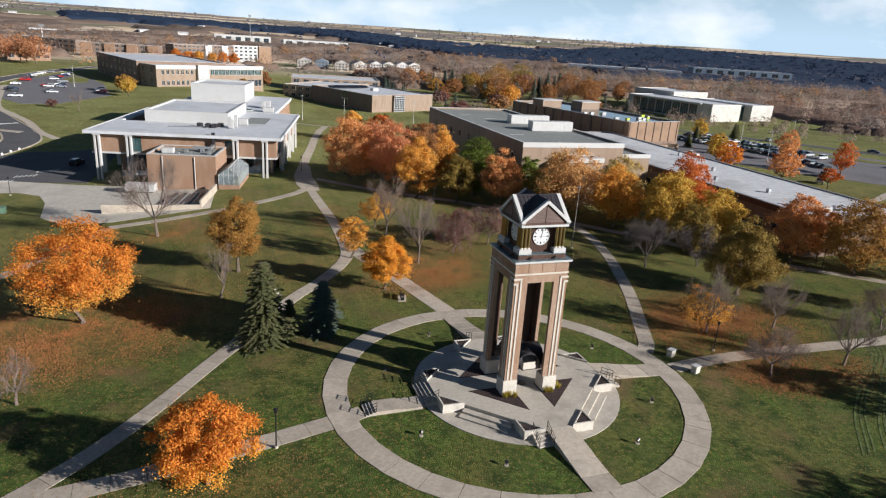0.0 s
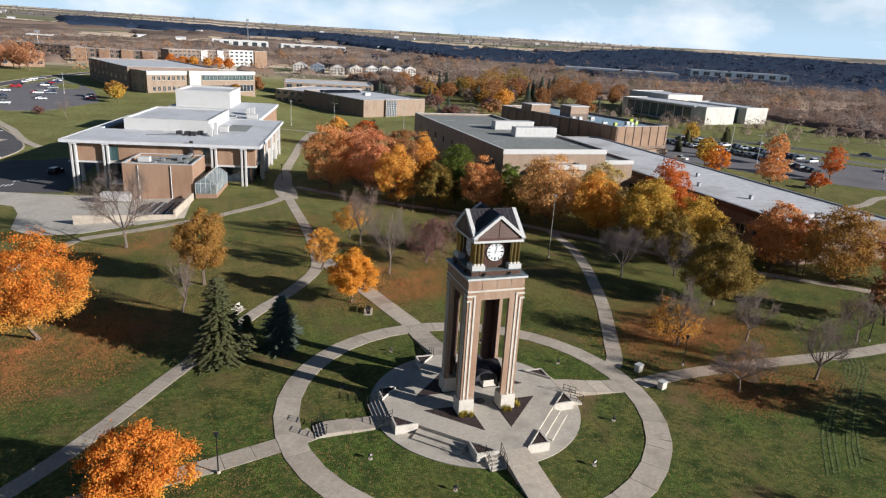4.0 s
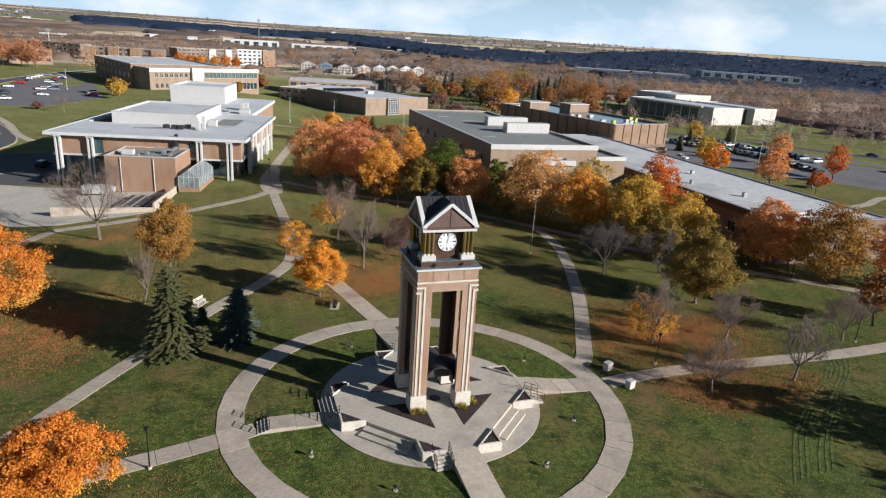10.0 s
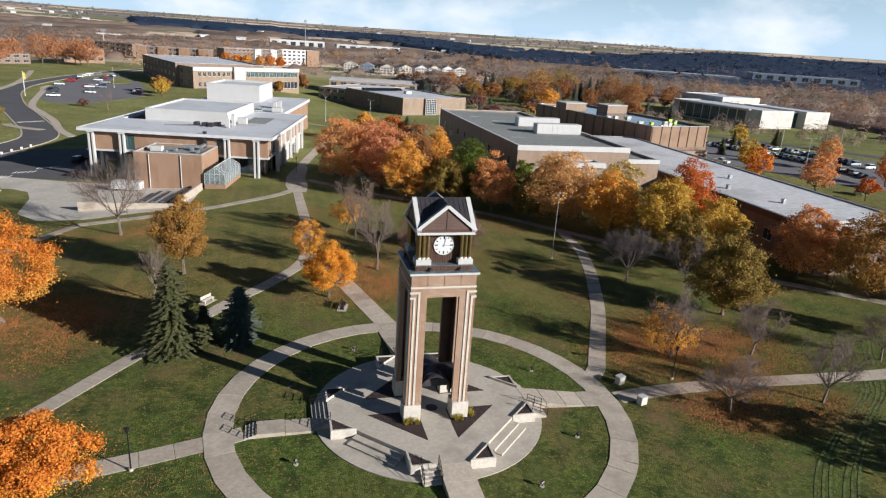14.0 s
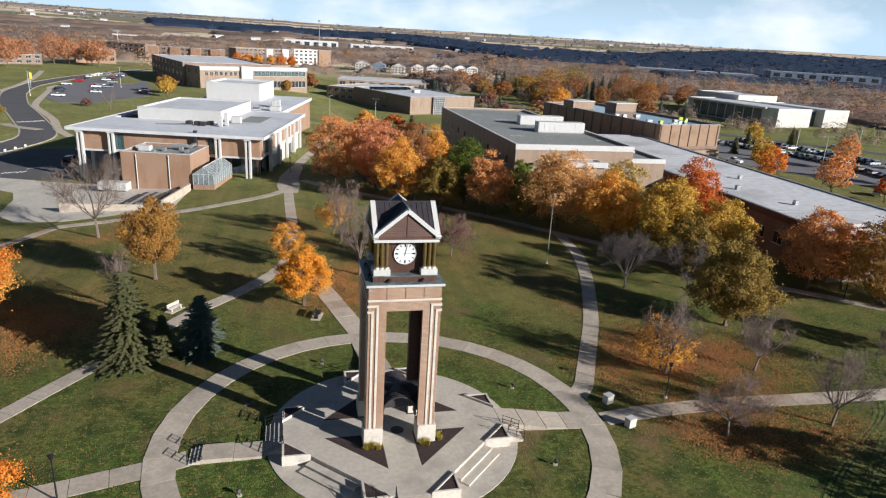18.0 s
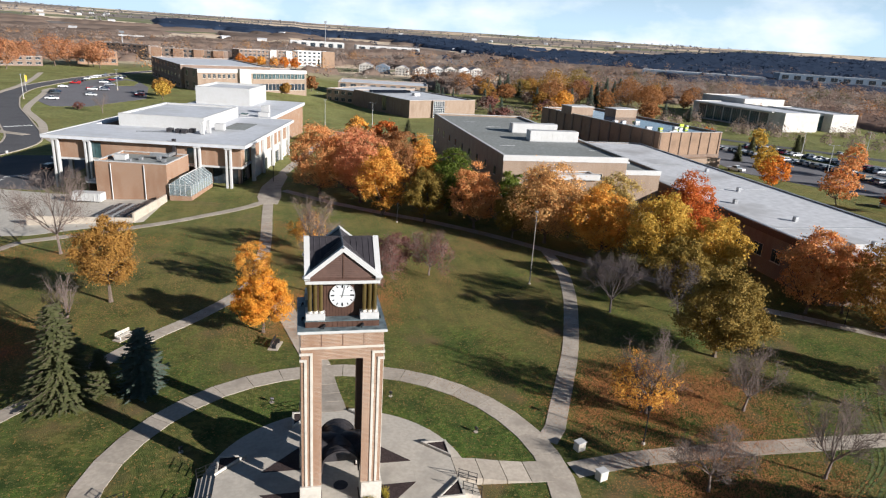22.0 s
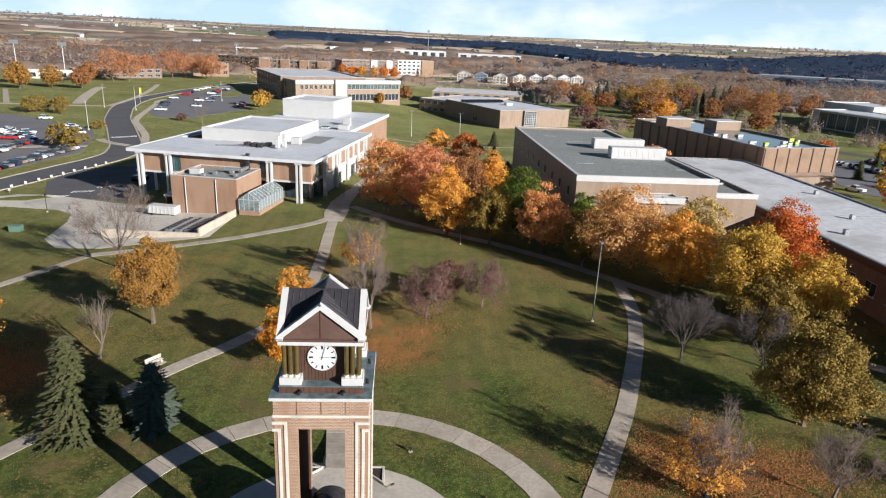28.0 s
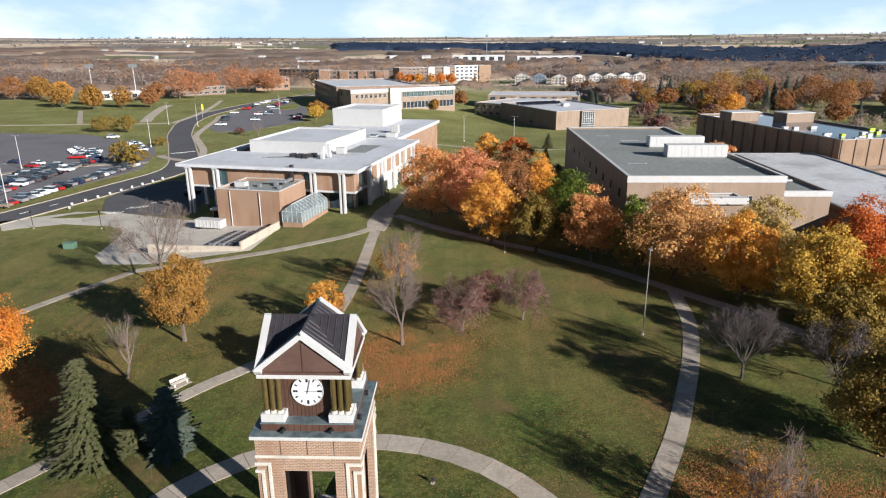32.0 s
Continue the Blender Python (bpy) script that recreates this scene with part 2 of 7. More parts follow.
M = {
    "lawn": ground_material(),
    "concrete": surface("concrete", (0.39, 0.335, 0.272), 0.9, var=0.1, big=0.5, fine=3.0, vary=0.1),
    "track": surface("pressed_grass", (0.074, 0.096, 0.026), 0.95, var=0.6, big=0.8, fine=2.0, bump=0.6, stain=(0.095, 0.115, 0.032)),
    "drive": surface("drive_concrete", (0.47, 0.43, 0.37), 0.9, var=0.1, big=0.15, fine=1.2),
    "dark_bark": surface("dark_bark", (0.085, 0.068, 0.064), 0.95, var=0.3, big=2, fine=8, bump=0.4),
    "grey_paint": surface("dull_grey_paint", (0.20, 0.19, 0.175), 0.6, var=0.1, fine=3, bump=0.02),
    "plaza": surface("plaza_concrete", (0.43, 0.385, 0.325), 0.85, var=0.08, big=0.45, fine=3.0),
    "stone": surface("limestone", (0.50, 0.46, 0.40), 0.85, var=0.08, big=0.8, fine=5),
    "white": surface("white_paint", (0.465, 0.46, 0.45), 0.5, var=0.05, big=0.6, fine=4, bump=0.03, stain=(0.43, 0.42, 0.40)),
    "mulch": surface("mulch", (0.045, 0.03, 0.028), 0.95, var=0.5, big=1.5, fine=9, bump=0.9),
    "tower_brick": brickwork("tower_brick", (0.30, 0.170, 0.105), (0.20, 0.115, 0.075), (0.40, 0.33, 0.26), 0.26, 0.10),
    "brick": brickwork("tan_brick", (0.30, 0.165, 0.10), (0.25, 0.135, 0.08), (0.32, 0.25, 0.19)),
    "buff": brickwork("buff_brick", (0.28, 0.20, 0.145), (0.245, 0.17, 0.12), (0.29, 0.235, 0.185)),
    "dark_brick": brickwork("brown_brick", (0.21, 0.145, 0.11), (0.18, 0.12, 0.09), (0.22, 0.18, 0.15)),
    "bronze_panel": surface("brown_panel", (0.085, 0.045, 0.032), 0.5, var=0.12, fine=3, bump=0.05),
    "siding": surface("brown_siding", (0.092, 0.052, 0.040), 0.55, var=0.1, fine=3, bump=0.05),
    "brass": surface("brass_column", (0.30, 0.22, 0.09), 0.3, metal=0.8, var=0.15, fine=4, bump=0.02),
    "roof_metal": surface("dark_roof_metal", (0.05, 0.045, 0.05), 0.38, metal=0.3, var=0.15, fine=2, bump=0.03),
    "copper": surface("weathered_copper", (0.13, 0.17, 0.185), 0.42, metal=0.35, var=0.3, big=0.9, fine=2.2, bump=0.05, stain=(0.25, 0.29, 0.29)),
    "vault": surface("dark_vault_metal", (0.06, 0.055, 0.058), 0.4, metal=0.5, var=0.2, big=1.2, fine=3, bump=0.05),
    "black": surface("black_paint", (0.015, 0.015, 0.016), 0.45, var=0.1, bump=0.0),
    "steel": surface("galvanised_steel", (0.42, 0.43, 0.44), 0.4, metal=0.7, var=0.1, fine=5, bump=0.02),
    "white_roof": surface("white_roof_membrane", (0.525, 0.535, 0.56), 0.6, var=0.06, big=0.12, fine=0.8, bump=0.03, stain=(0.42, 0.42, 0.42)),
    "grey_roof": surface("gravel_roof", (0.215, 0.225, 0.215), 0.9, var=0.18, big=0.09, fine=1.5, bump=0.3, stain=(0.17, 0.17, 0.155)),
    "pale_roof": surface("pale_roof", (0.52, 0.52, 0.53), 0.75, var=0.1, big=0.08, fine=0.7, bump=0.05, stain=(0.30, 0.29, 0.28)),
    "asphalt": surface("asphalt", (0.088, 0.085, 0.09), 0.9, var=0.15, big=0.12, fine=2.5, bump=0.2),
    "lot": surface("worn_asphalt", (0.15, 0.143, 0.15), 0.9, var=0.15, big=0.07, fine=1.5, bump=0.2),
    "paint_line": surface("road_paint", (0.75, 0.75, 0.72), 0.8, var=0.08, fine=5),
    "bark": surface("bark", (0.14, 0.105, 0.08), 0.95, var=0.3, big=2, fine=8, bump=0.6),
    "grey_bark": surface("grey_bark", (0.165, 0.125, 0.105), 0.95, var=0.25, big=2, fine=8, bump=0.4),
    "window": glassy("window_glass"),
    "teal_glass": glassy("teal_window_glass", (0.04, 0.075, 0.08)),
    "solar": glassy("solar_panel_glass", (0.012, 0.014, 0.02), 0.15),
    "clear": see_through("greenhouse_glass"),
    "dial": surface("clock_dial", (0.60, 0.61, 0.62), 0.4, var=0.02, bump=0.0),
    "shrub": leafy("shrub_leaves", ((0.30, 0.22, 0.03), (0.42, 0.32, 0.05), (0.20, 0.20, 0.04))),
    "orange": leafy("orange_leaves", ((0.432, 0.108, 0.019), (0.605, 0.194, 0.03), (0.713, 0.292, 0.049), (0.497, 0.14, 0.024))),
    "bright_orange": leafy("bright_orange_leaves", ((0.56, 0.19, 0.024), (0.70, 0.31, 0.04), (0.78, 0.40, 0.06), (0.62, 0.23, 0.03))),
    "gold_orange": leafy("gold_orange_leaves", ((0.566, 0.21, 0.043), (0.714, 0.333, 0.062), (0.739, 0.419, 0.086), (0.566, 0.234, 0.05))),
    "gold": leafy("gold_leaves", ((0.443, 0.271, 0.055), (0.64, 0.406, 0.073), (0.529, 0.345, 0.068), (0.369, 0.234, 0.05))),
    "rust": leafy("rust_leaves", ((0.461, 0.19, 0.068), (0.678, 0.298, 0.108), (0.732, 0.38, 0.149), (0.487, 0.183, 0.068))),
    "tan": leafy("tan_leaves", ((0.433, 0.223, 0.088), (0.623, 0.339, 0.129), (0.704, 0.419, 0.163), (0.515, 0.257, 0.095))),
    "salmon": leafy("salmon_leaves", ((0.517, 0.178, 0.098), (0.665, 0.258, 0.13), (0.665, 0.333, 0.148), (0.443, 0.148, 0.08))),
    "red": leafy("red_leaves", ((0.46, 0.11, 0.03), (0.58, 0.16, 0.04), (0.56, 0.22, 0.05))),
    "bronze": leafy("bronze_leaves", ((0.33, 0.17, 0.045), (0.45, 0.25, 0.06), (0.29, 0.145, 0.04), (0.38, 0.22, 0.06))),
    "russet": leafy("russet_leaves", ((0.34, 0.15, 0.06), (0.42, 0.20, 0.075), (0.28, 0.125, 0.055), (0.36, 0.21, 0.09))),
    "far_salmon": leafy("dull_salmon_leaves", ((0.46, 0.20, 0.10), (0.54, 0.26, 0.12), (0.40, 0.18, 0.10), (0.50, 0.28, 0.13))),
    "plum": leafy("plum_leaves", ((0.16, 0.07, 0.062), (0.22, 0.10, 0.085), (0.27, 0.145, 0.105))),
    "olive": leafy("olive_leaves", ((0.143, 0.116, 0.031), (0.242, 0.171, 0.04), (0.352, 0.231, 0.055), (0.121, 0.099, 0.028))),
    "green": leafy("green_leaves", ((0.06, 0.10, 0.015), (0.12, 0.16, 0.025), (0.18, 0.19, 0.03))),
    "feather": leafy("olive_gold_needles", ((0.121, 0.096, 0.026), (0.211, 0.147, 0.035), (0.311, 0.202, 0.048), (0.16, 0.11, 0.031)), 0.2),
    "wood_grey": leafy("grey_wood_twigs", ((0.28, 0.235, 0.21), (0.36, 0.31, 0.275), (0.31, 0.255, 0.225)), 0.45),
    "pale": leafy("pale_leaves", ((0.46, 0.34, 0.13), (0.55, 0.41, 0.15), (0.40, 0.28, 0.11))),
    "spruce": leafy("spruce_needles", ((0.065, 0.078, 0.032), (0.115, 0.122, 0.052), (0.165, 0.162, 0.075)), 0.25),
    "blue_spruce": leafy("blue_spruce_needles", ((0.07, 0.10, 0.075), (0.115, 0.15, 0.115), (0.17, 0.205, 0.15)), 0.2),
    "wood_brown": leafy("bare_wood_twigs", ((0.23, 0.175, 0.145), (0.29, 0.225, 0.185), (0.33, 0.24, 0.185), (0.25, 0.195, 0.165)), 0.45),
    "wood_mauve": leafy("mauve_wood_twigs", ((0.18, 0.13, 0.115), (0.24, 0.175, 0.15), (0.29, 0.185, 0.135), (0.20, 0.15, 0.13)), 0.45),
    "wood_rust": leafy("rusty_wood_twigs", ((0.40, 0.20, 0.095), (0.46, 0.26, 0.12), (0.34, 0.21, 0.13)), 0.45),
    # navy-dark twigs: a cloud's shadow over the valley, put into the colour
    "wood_cloud_shade": leafy("cloud_shade_twigs", ((0.014, 0.026, 0.052), (0.024, 0.039, 0.072), (0.036, 0.050, 0.082)), 0.1),
    # greyed and paled twigs: haze of distance painted into the colour
    "wood_hazed": leafy("hazed_wood_twigs", ((0.20, 0.19, 0.19), (0.24, 0.22, 0.21), (0.18, 0.175, 0.18)), 0.4),
    "litter": leafy("fallen_leaves", ((0.36, 0.14, 0.055), (0.50, 0.21, 0.075), (0.32, 0.13, 0.055), (0.46, 0.23, 0.085)), 0.0),
    "litter_tan": leafy("faded_leaves", ((0.26, 0.15, 0.06), (0.34, 0.19, 0.08), (0.20, 0.11, 0.05)), 0.0),
    "cream": surface("cream_panel", (0.50, 0.475, 0.435), 0.8, var=0.06, big=0.2, fine=2),
    "blue_siding": surface("blue_grey_siding", (0.16, 0.21, 0.27), 0.7, var=0.1, fine=2),
    "teal_wall": surface("teal_panel", (0.06, 0.10, 0.11), 0.3, var=0.1, fine=2),
    "shingle": surface("grey_shingle", (0.22, 0.21, 0.22), 0.9, var=0.2, fine=2),
    "car_white": surface("white_car_paint", (0.8, 0.8, 0.8), 0.25, var=0.02, bump=0, spec=0.5),
    "car_silver": surface("silver_car_paint", (0.42, 0.43, 0.45), 0.3, metal=0.5, var=0.03, bump=0, spec=0.5),
    "car_black": surface("black_car_paint", (0.012, 0.012, 0.014), 0.2, var=0.05, bump=0, spec=0.5),
    "car_grey": surface("grey_car_paint", (0.09, 0.095, 0.10), 0.25, metal=0.3, var=0.05, bump=0, spec=0.5),
    "car_blue": surface("blue_car_paint", (0.02, 0.035, 0.085), 0.22, var=0.05, bump=0, spec=0.5),
    "car_red": surface("red_car_paint", (0.38, 0.02, 0.02), 0.25, var=0.05, bump=0, spec=0.5),
    "car_tan": surface("tan_car_paint", (0.32, 0.27, 0.2), 0.3, metal=0.3, var=0.05, bump=0, spec=0.5),
    "tail_red": surface("red_lens", (0.35, 0.01, 0.01), 0.2, var=0.02, bump=0, spec=0.5),
    "banner_yellow": surface("yellow_cloth", (0.75, 0.5, 0.05), 0.8, var=0.05, bump=0),
    "green_metal": surface("green_metal", (0.10, 0.17, 0.12), 0.5, var=0.1, fine=3, bump=0.02),
    "safety_green": surface("safety_green", (0.45, 0.55, 0.05), 0.6, var=0.1, fine=3, bump=0.05),
    "panel_brown": surface("brown_concrete_panel", (0.25, 0.165, 0.11), 0.85, var=0.1, big=0.3, fine=3, bump=0.1),
    # the wet roof's dark blue is reflected sky put into its colour
    "wet_roof": surface("wet_roof_sky_tint", (0.02, 0.035, 0.065), 0.10, var=0.25, big=0.08, fine=0.6, bump=0.02, spec=0.5),
    "water": glassy("lake_water", (0.03, 0.05, 0.08), 0.12),
}

# ---- mesh helpers ----


def part(name, bm, material, parent=None, label=""):
    """Links a bmesh as one mesh object, under a thing or a part."""
    me = bpy.data.meshes.new(name)
    bm.to_mesh(me)
    bm.free()
    me.materials.append(M[material] if isinstance(material, str) else material)
    ob = new(name, me)
    if parent:
        ob.parent = parent
    if label:
        ob["label"] = label
    return ob


def raw(name, verts, faces, material, parent=None, label=""):
    me = bpy.data.meshes.new(name)
    me.from_pydata([tuple(v) for v in verts], [], [tuple(f) for f in faces])
    me.materials.append(M[material] if isinstance(material, str) else material)
    ob = new(name, me)
    if parent:
        ob.parent = parent
    if label:
        ob["label"] = label
    return ob


def cards(name, verts, material, parent=None, label="", size=4):
    """Many loose faces of one size at once; verts: n x size x 3."""
    v = np.asarray(verts, float).reshape(-1, 3)
    count = len(v) // size
    me = bpy.data.meshes.new(name)
    me.vertices.add(len(v))
    me.vertices.foreach_set("co", v.ravel())
    me.loops.add(len(v))
    me.loops.foreach_set("vertex_index", np.arange(len(v), dtype=np.int32))
    me.polygons.add(count)
    me.polygons.foreach_set("loop_start", np.arange(count, dtype=np.int32) * size)
    me.update(calc_edges=True)
    me.materials.append(M[material])
    ob = new(name, me)
    if parent:
        ob.parent = parent
    if label:
        ob["label"] = label
    return ob


def thing(name, at, label, category, group="", kind="", turn=0.0):
    ob = new(name)
    ob.empty_display_size = 0.2
    ob.matrix_basis = pose(*at, 0, 0, turn)
    return tagged(ob, label, category, group, kind)


def box(x0, x1, y0, y1, z0, z1, bm=None, bevel=0.0):
    bm = bm or bmesh.new()
    got = bmesh.ops.create_cube(bm, size=1, matrix=Matrix.Translation(((x0 + x1) / 2, (y0 + y1) / 2, (z0 + z1) / 2)) @ Matrix.Diagonal((x1 - x0, y1 - y0, z1 - z0, 1)))
    if bevel:
        edges = list({e for v in got["verts"] for e in v.link_edges})
        bmesh.ops.bevel(bm, geom=edges, offset=bevel, segments=1, affect="EDGES")
    return bm


def tube(p, q, r0, r1=None, sides=8, bm=None):
    bm = bm or bmesh.new()
    p, q = Vector(p), Vector(q)
    d = q - p
    m = Matrix.Translation((p + q) / 2) @ d.to_track_quat("Z", "Y").to_matrix().to_4x4()
    bmesh.ops.create_cone(bm, cap_ends=True, segments=sides, radius1=r0, radius2=r0 if r1 is None else r1, depth=max(d.length, 1e-4), matrix=m)
    return bm


def prism(pts, z0, z1, bm=None, bevel=0.0):
    """An upright prism over a polygon; z1 may be one height or one a corner."""
    bm = bm or bmesh.new()
    n = len(pts)
    if sum(pts[k][0] * pts[(k + 1) % n][1] - pts[(k + 1) % n][0] * pts[k][1] for k in range(n)) < 0:
        pts = pts[::-1]
        z1 = z1[::-1] if isinstance(z1, (list, tuple)) else z1
        z0 = z0[::-1] if isinstance(z0, (list, tuple)) else z0
    tops = z1 if isinstance(z1, (list, tuple)) else [z1] * n
    lows = z0 if isinstance(z0, (list, tuple)) else [z0] * n
    lo = [bm.verts.new((x, y, z)) for (x, y), z in zip(pts, lows)]
    hi = [bm.verts.new((x, y, z)) for (x, y), z in zip(pts, tops)]
    bm.faces.new(hi)
    bm.faces.new(lo[::-1])
    for k in range(n):
        bm.faces.new((lo[k], lo[(k + 1) % n], hi[(k + 1) % n], hi[k]))
    if bevel:
        bmesh.ops.bevel(bm, geom=bm.edges[:], offset=bevel, segments=1, affect="EDGES")
    return bm


def step(a, b, v):
    u = min(1.0, max(0.0, (v - a) / (b - a)))
    return u * u * (3 - 2 * u)


def land(x, y):
    """Height of the ground."""
    low = step(-60, 40, x)
    z = -2.6 * step(10, 75, -x) - 8.5 * step(125, 310, y) * low - 3.0 * step(420, 700, y) * (1 - low)
    far = math.hypot(x, y)
    if far > 900:
        z += 92 * step(900, 5600, far) / step(900, 5600, 4600) + step(1200, 2500, far) * 9 * noise.noise((x * 0.0012, y * 0.0012, 0.5))
    return z
# ---- the ground, one sheet to the horizon ----
ring_steps = [-4600, -3900, -3300, -2800, -2350, -1950, -1600, -1300, -1050, -850, -700, -600, -520, -450, -390, -340, -300, -265, -235, -210] + list(range(-190, 191, 10)) + [210, 235, 265, 300, 340, 390, 450, 520, 600, 700, 850, 1050, 1300, 1600, 1950, 2350, 2800, 3300, 3900, 4600]
gx = [v for v in ring_steps]
gy = [v + 60 for v in ring_steps]
gv = [(x, y, land(x, y)) for y in gy for x in gx]
nx = len(gx)
gf = [(j * nx + i, j * nx + i + 1, (j + 1) * nx + i + 1, (j + 1) * nx + i) for j in range(len(gy) - 1) for i in range(nx - 1)]
ground = tagged(raw("ground", gv, gf, "lawn"), "mown campus lawn with scattered leaves and open country beyond", "ground", kind="structure")
for poly in ground.data.polygons:
    poly.use_smooth = True


def lie(x, y):
    """Height of the ground sheet itself, between its corners."""
    i = max(0, min(nx - 2, int(np.searchsorted(gx, x)) - 1))
    j = max(0, min(len(gy) - 2, int(np.searchsorted(gy, y)) - 1))
    u, v = (x - gx[i]) / (gx[i + 1] - gx[i]), (y - gy[j]) / (gy[j + 1] - gy[j])
    a, b, c, d = (gv[j * nx + i][2], gv[j * nx + i + 1][2], gv[(j + 1) * nx + i][2], gv[(j + 1) * nx + i + 1][2])
    return (a * (1 - u) + b * u) * (1 - v) + (c * (1 - u) + d * u) * v


def curve(pts, gap=1.0):
    """A smooth line through points, cut evenly."""
    p = [Vector((*q, 0)) for q in pts]
    p = [2 * p[0] - p[1], *p, 2 * p[-1] - p[-2]]
    fine = []
    for k in range(1, len(p) - 2):
        for s in range(24):
            t = s / 24
            fine.append(0.5 * ((2 * p[k]) + (-p[k - 1] + p[k + 1]) * t + (2 * p[k - 1] - 5 * p[k] + 4 * p[k + 1] - p[k + 2]) * t * t + (-p[k - 1] + 3 * p[k] - 3 * p[k + 1] + p[k + 2]) * t ** 3))
    fine.append(p[-2])
    out, left = [fine[0]], gap
    for a, b in zip(fine, fine[1:]):
        d = (b - a).length
        while d >= left and d > 0:
            a = a + (b - a) * (left / d)
            out.append(a)
            d = (b - a).length
            left = gap
        left -= d
    if (out[-1] - fine[-1]).length > gap * 0.4:
        out.append(fine[-1])
    return out


def sides_of(line, half):
    res = []
    for k, p in enumerate(line):
        d = (line[min(k + 1, len(line) - 1)] - line[max(k - 1, 0)]).normalized()
        s = Vector((-d.y, d.x, 0))
        w = half(k / max(1, len(line) - 1)) if callable(half) else half
        res.append((p + s * w, p - s * w))
    return res


def slab_path(name, pts, width, label, slab=2.4, up=0.035, height=None, category="path"):
    """A walk of cast slabs, each a piece of its own."""
    owner = thing(name, (0, 0, 0), label, category, kind="structure")
    edge = sides_of(curve(pts, slab), width / 2)
    for (a, b), (c, d) in zip(edge, edge[1:]):
        u = (c - a) * 0.008
        q = [(b + u), (d - u), (c - u), (a + u)]
        lift = up + random.uniform(-0.006, 0.006)
        z = [(height(v.x, v.y) if height else lie(v.x, v.y)) + lift for v in q]
        part("slab", prism([(v.x, v.y) for v in q], [k - 0.14 for k in z], z), "concrete", owner)
    return owner


def strip(name, pts, width, material, label, up=0.03, gap=3.0, category="road", parent=None, thick=0.1, kind="structure"):
    edge = sides_of(curve(pts, gap), width / 2 if not callable(width) else width)
    v, f = [], []
    for a, b in edge:
        for q, dz in ((a, up), (b, up), (b, up - thick), (a, up - thick)):
            v.append((q.x, q.y, lie(q.x, q.y) + dz))
    for k in range(len(edge) - 1):
        i, j = 4 * k, 4 * k + 4
        f += [(i + 1, j + 1, j, i), (i + 2, j + 2, j + 1, i + 1), (i, j, j + 3, i + 3)]
    f += [(0, 3, 2, 1), (len(v) - 4, len(v) - 3, len(v) - 2, len(v) - 1)]
    ob = raw(name, v, f, material, parent)
    if not parent:
        tagged(ob, label, category, kind=kind)
    return ob


def sheet(name, pts, material, label, up=0.03, category="pavement", cell=8.0):
    """A paved area: its outline filled and laid on the ground."""
    bm = bmesh.new()
    vs = [bm.verts.new((x, y, 0)) for x, y in pts]
    bm.faces.new(vs)
    x0, x1, y0, y1 = min(p[0] for p in pts), max(p[0] for p in pts), min(p[1] for p in pts), max(p[1] for p in pts)
    k = math.floor(x0 / 10) * 10 + 10
    while k < x1:
        bmesh.ops.bisect_plane(bm, geom=bm.verts[:] + bm.edges[:] + bm.faces[:], plane_co=(k, 0, 0), plane_no=(1, 0, 0))
        k += 10
    k = math.floor(y0 / 10) * 10 + 10
    while k < y1:
        bmesh.ops.bisect_plane(bm, geom=bm.verts[:] + bm.edges[:] + bm.faces[:], plane_co=(0, k, 0), plane_no=(0, 1, 0))
        k += 10
    bmesh.ops.recalc_face_normals(bm, faces=bm.faces[:])
    if bm.faces and sum(f.normal.z for f in bm.faces) < 0:
        bmesh.ops.reverse_faces(bm, faces=bm.faces[:])
    for v in bm.verts:
        v.co.z = lie(v.co.x, v.co.y) + up
    got = bmesh.ops.extrude_face_region(bm, geom=bm.faces[:])
    for v in got["geom"]:
        if isinstance(v, bmesh.types.BMVert):
            v.co.z -= 0.12
    bmesh.ops.recalc_face_normals(bm, faces=bm.faces[:])
    return tagged(part(name, bm, material), label, category, kind="structure")


# ---- paths ----
ring = [(-0.35 + 17.98 * math.cos(a), 17.98 * math.sin(a)) for a in np.linspace(-0.6, 2 * math.pi - 0.6, 73)]
slab_path("ring_path", ring, 2.35, "round concrete walk of pale slabs about the clock tower", 3.1, 0.05, category="path")
slab_path("west_path", [(-18.9, -2.2), (-24, -3.3), (-30, -4.3), (-36, -5.2), (-44, -5.8), (-56, -6.4)], 2.1, "straight concrete walk to the round lawn path", 2.6)
slab_path("south_path", [(0.35, -16.6), (0.6, -24), (0.9, -34)], 2.9, "wide concrete walk to the plaza", 2.6)
slab_path("diagonal_path", [(-58, -15), (-44, -5.5), (-36.9, 1.4), (-29, 12.6), (-24, 20), (-19, 27.5), (-14.5, 33), (-9.6, 41.5), (-8.4, 52), (-8.2, 64), (-8.6, 78), (-8.9, 92)], 1.9, "long concrete walk crossing the lawn", 2.5, 0.045)
slab_path("north_path", [(-0.9, 18.9), (-2.2, 24), (-4.2, 32), (-6.6, 40), (-8.0, 46)], 2.5, "concrete walk from the ring to the halls", 2.5, 0.06)
slab_path("east_path", [(19, -0.7), (25, 0.0), (34, 0.1), (44, -0.2), (53, -0.4), (66, 0.5), (84, 3)], 2.0, "concrete walk leading east over the lawn", 2.6)
slab_path("curved_path", [(18.3, 3.4), (19.6, 4.9), (21.2, 7.9), (24.0, 13.2), (27.3, 19.6), (30.7, 27.4), (33.9, 35.5), (36.6, 44.5), (37.4, 50.5), (38, 55.4)], 1.85, "curved concrete walk across the lawn", 2.4, 0.055)
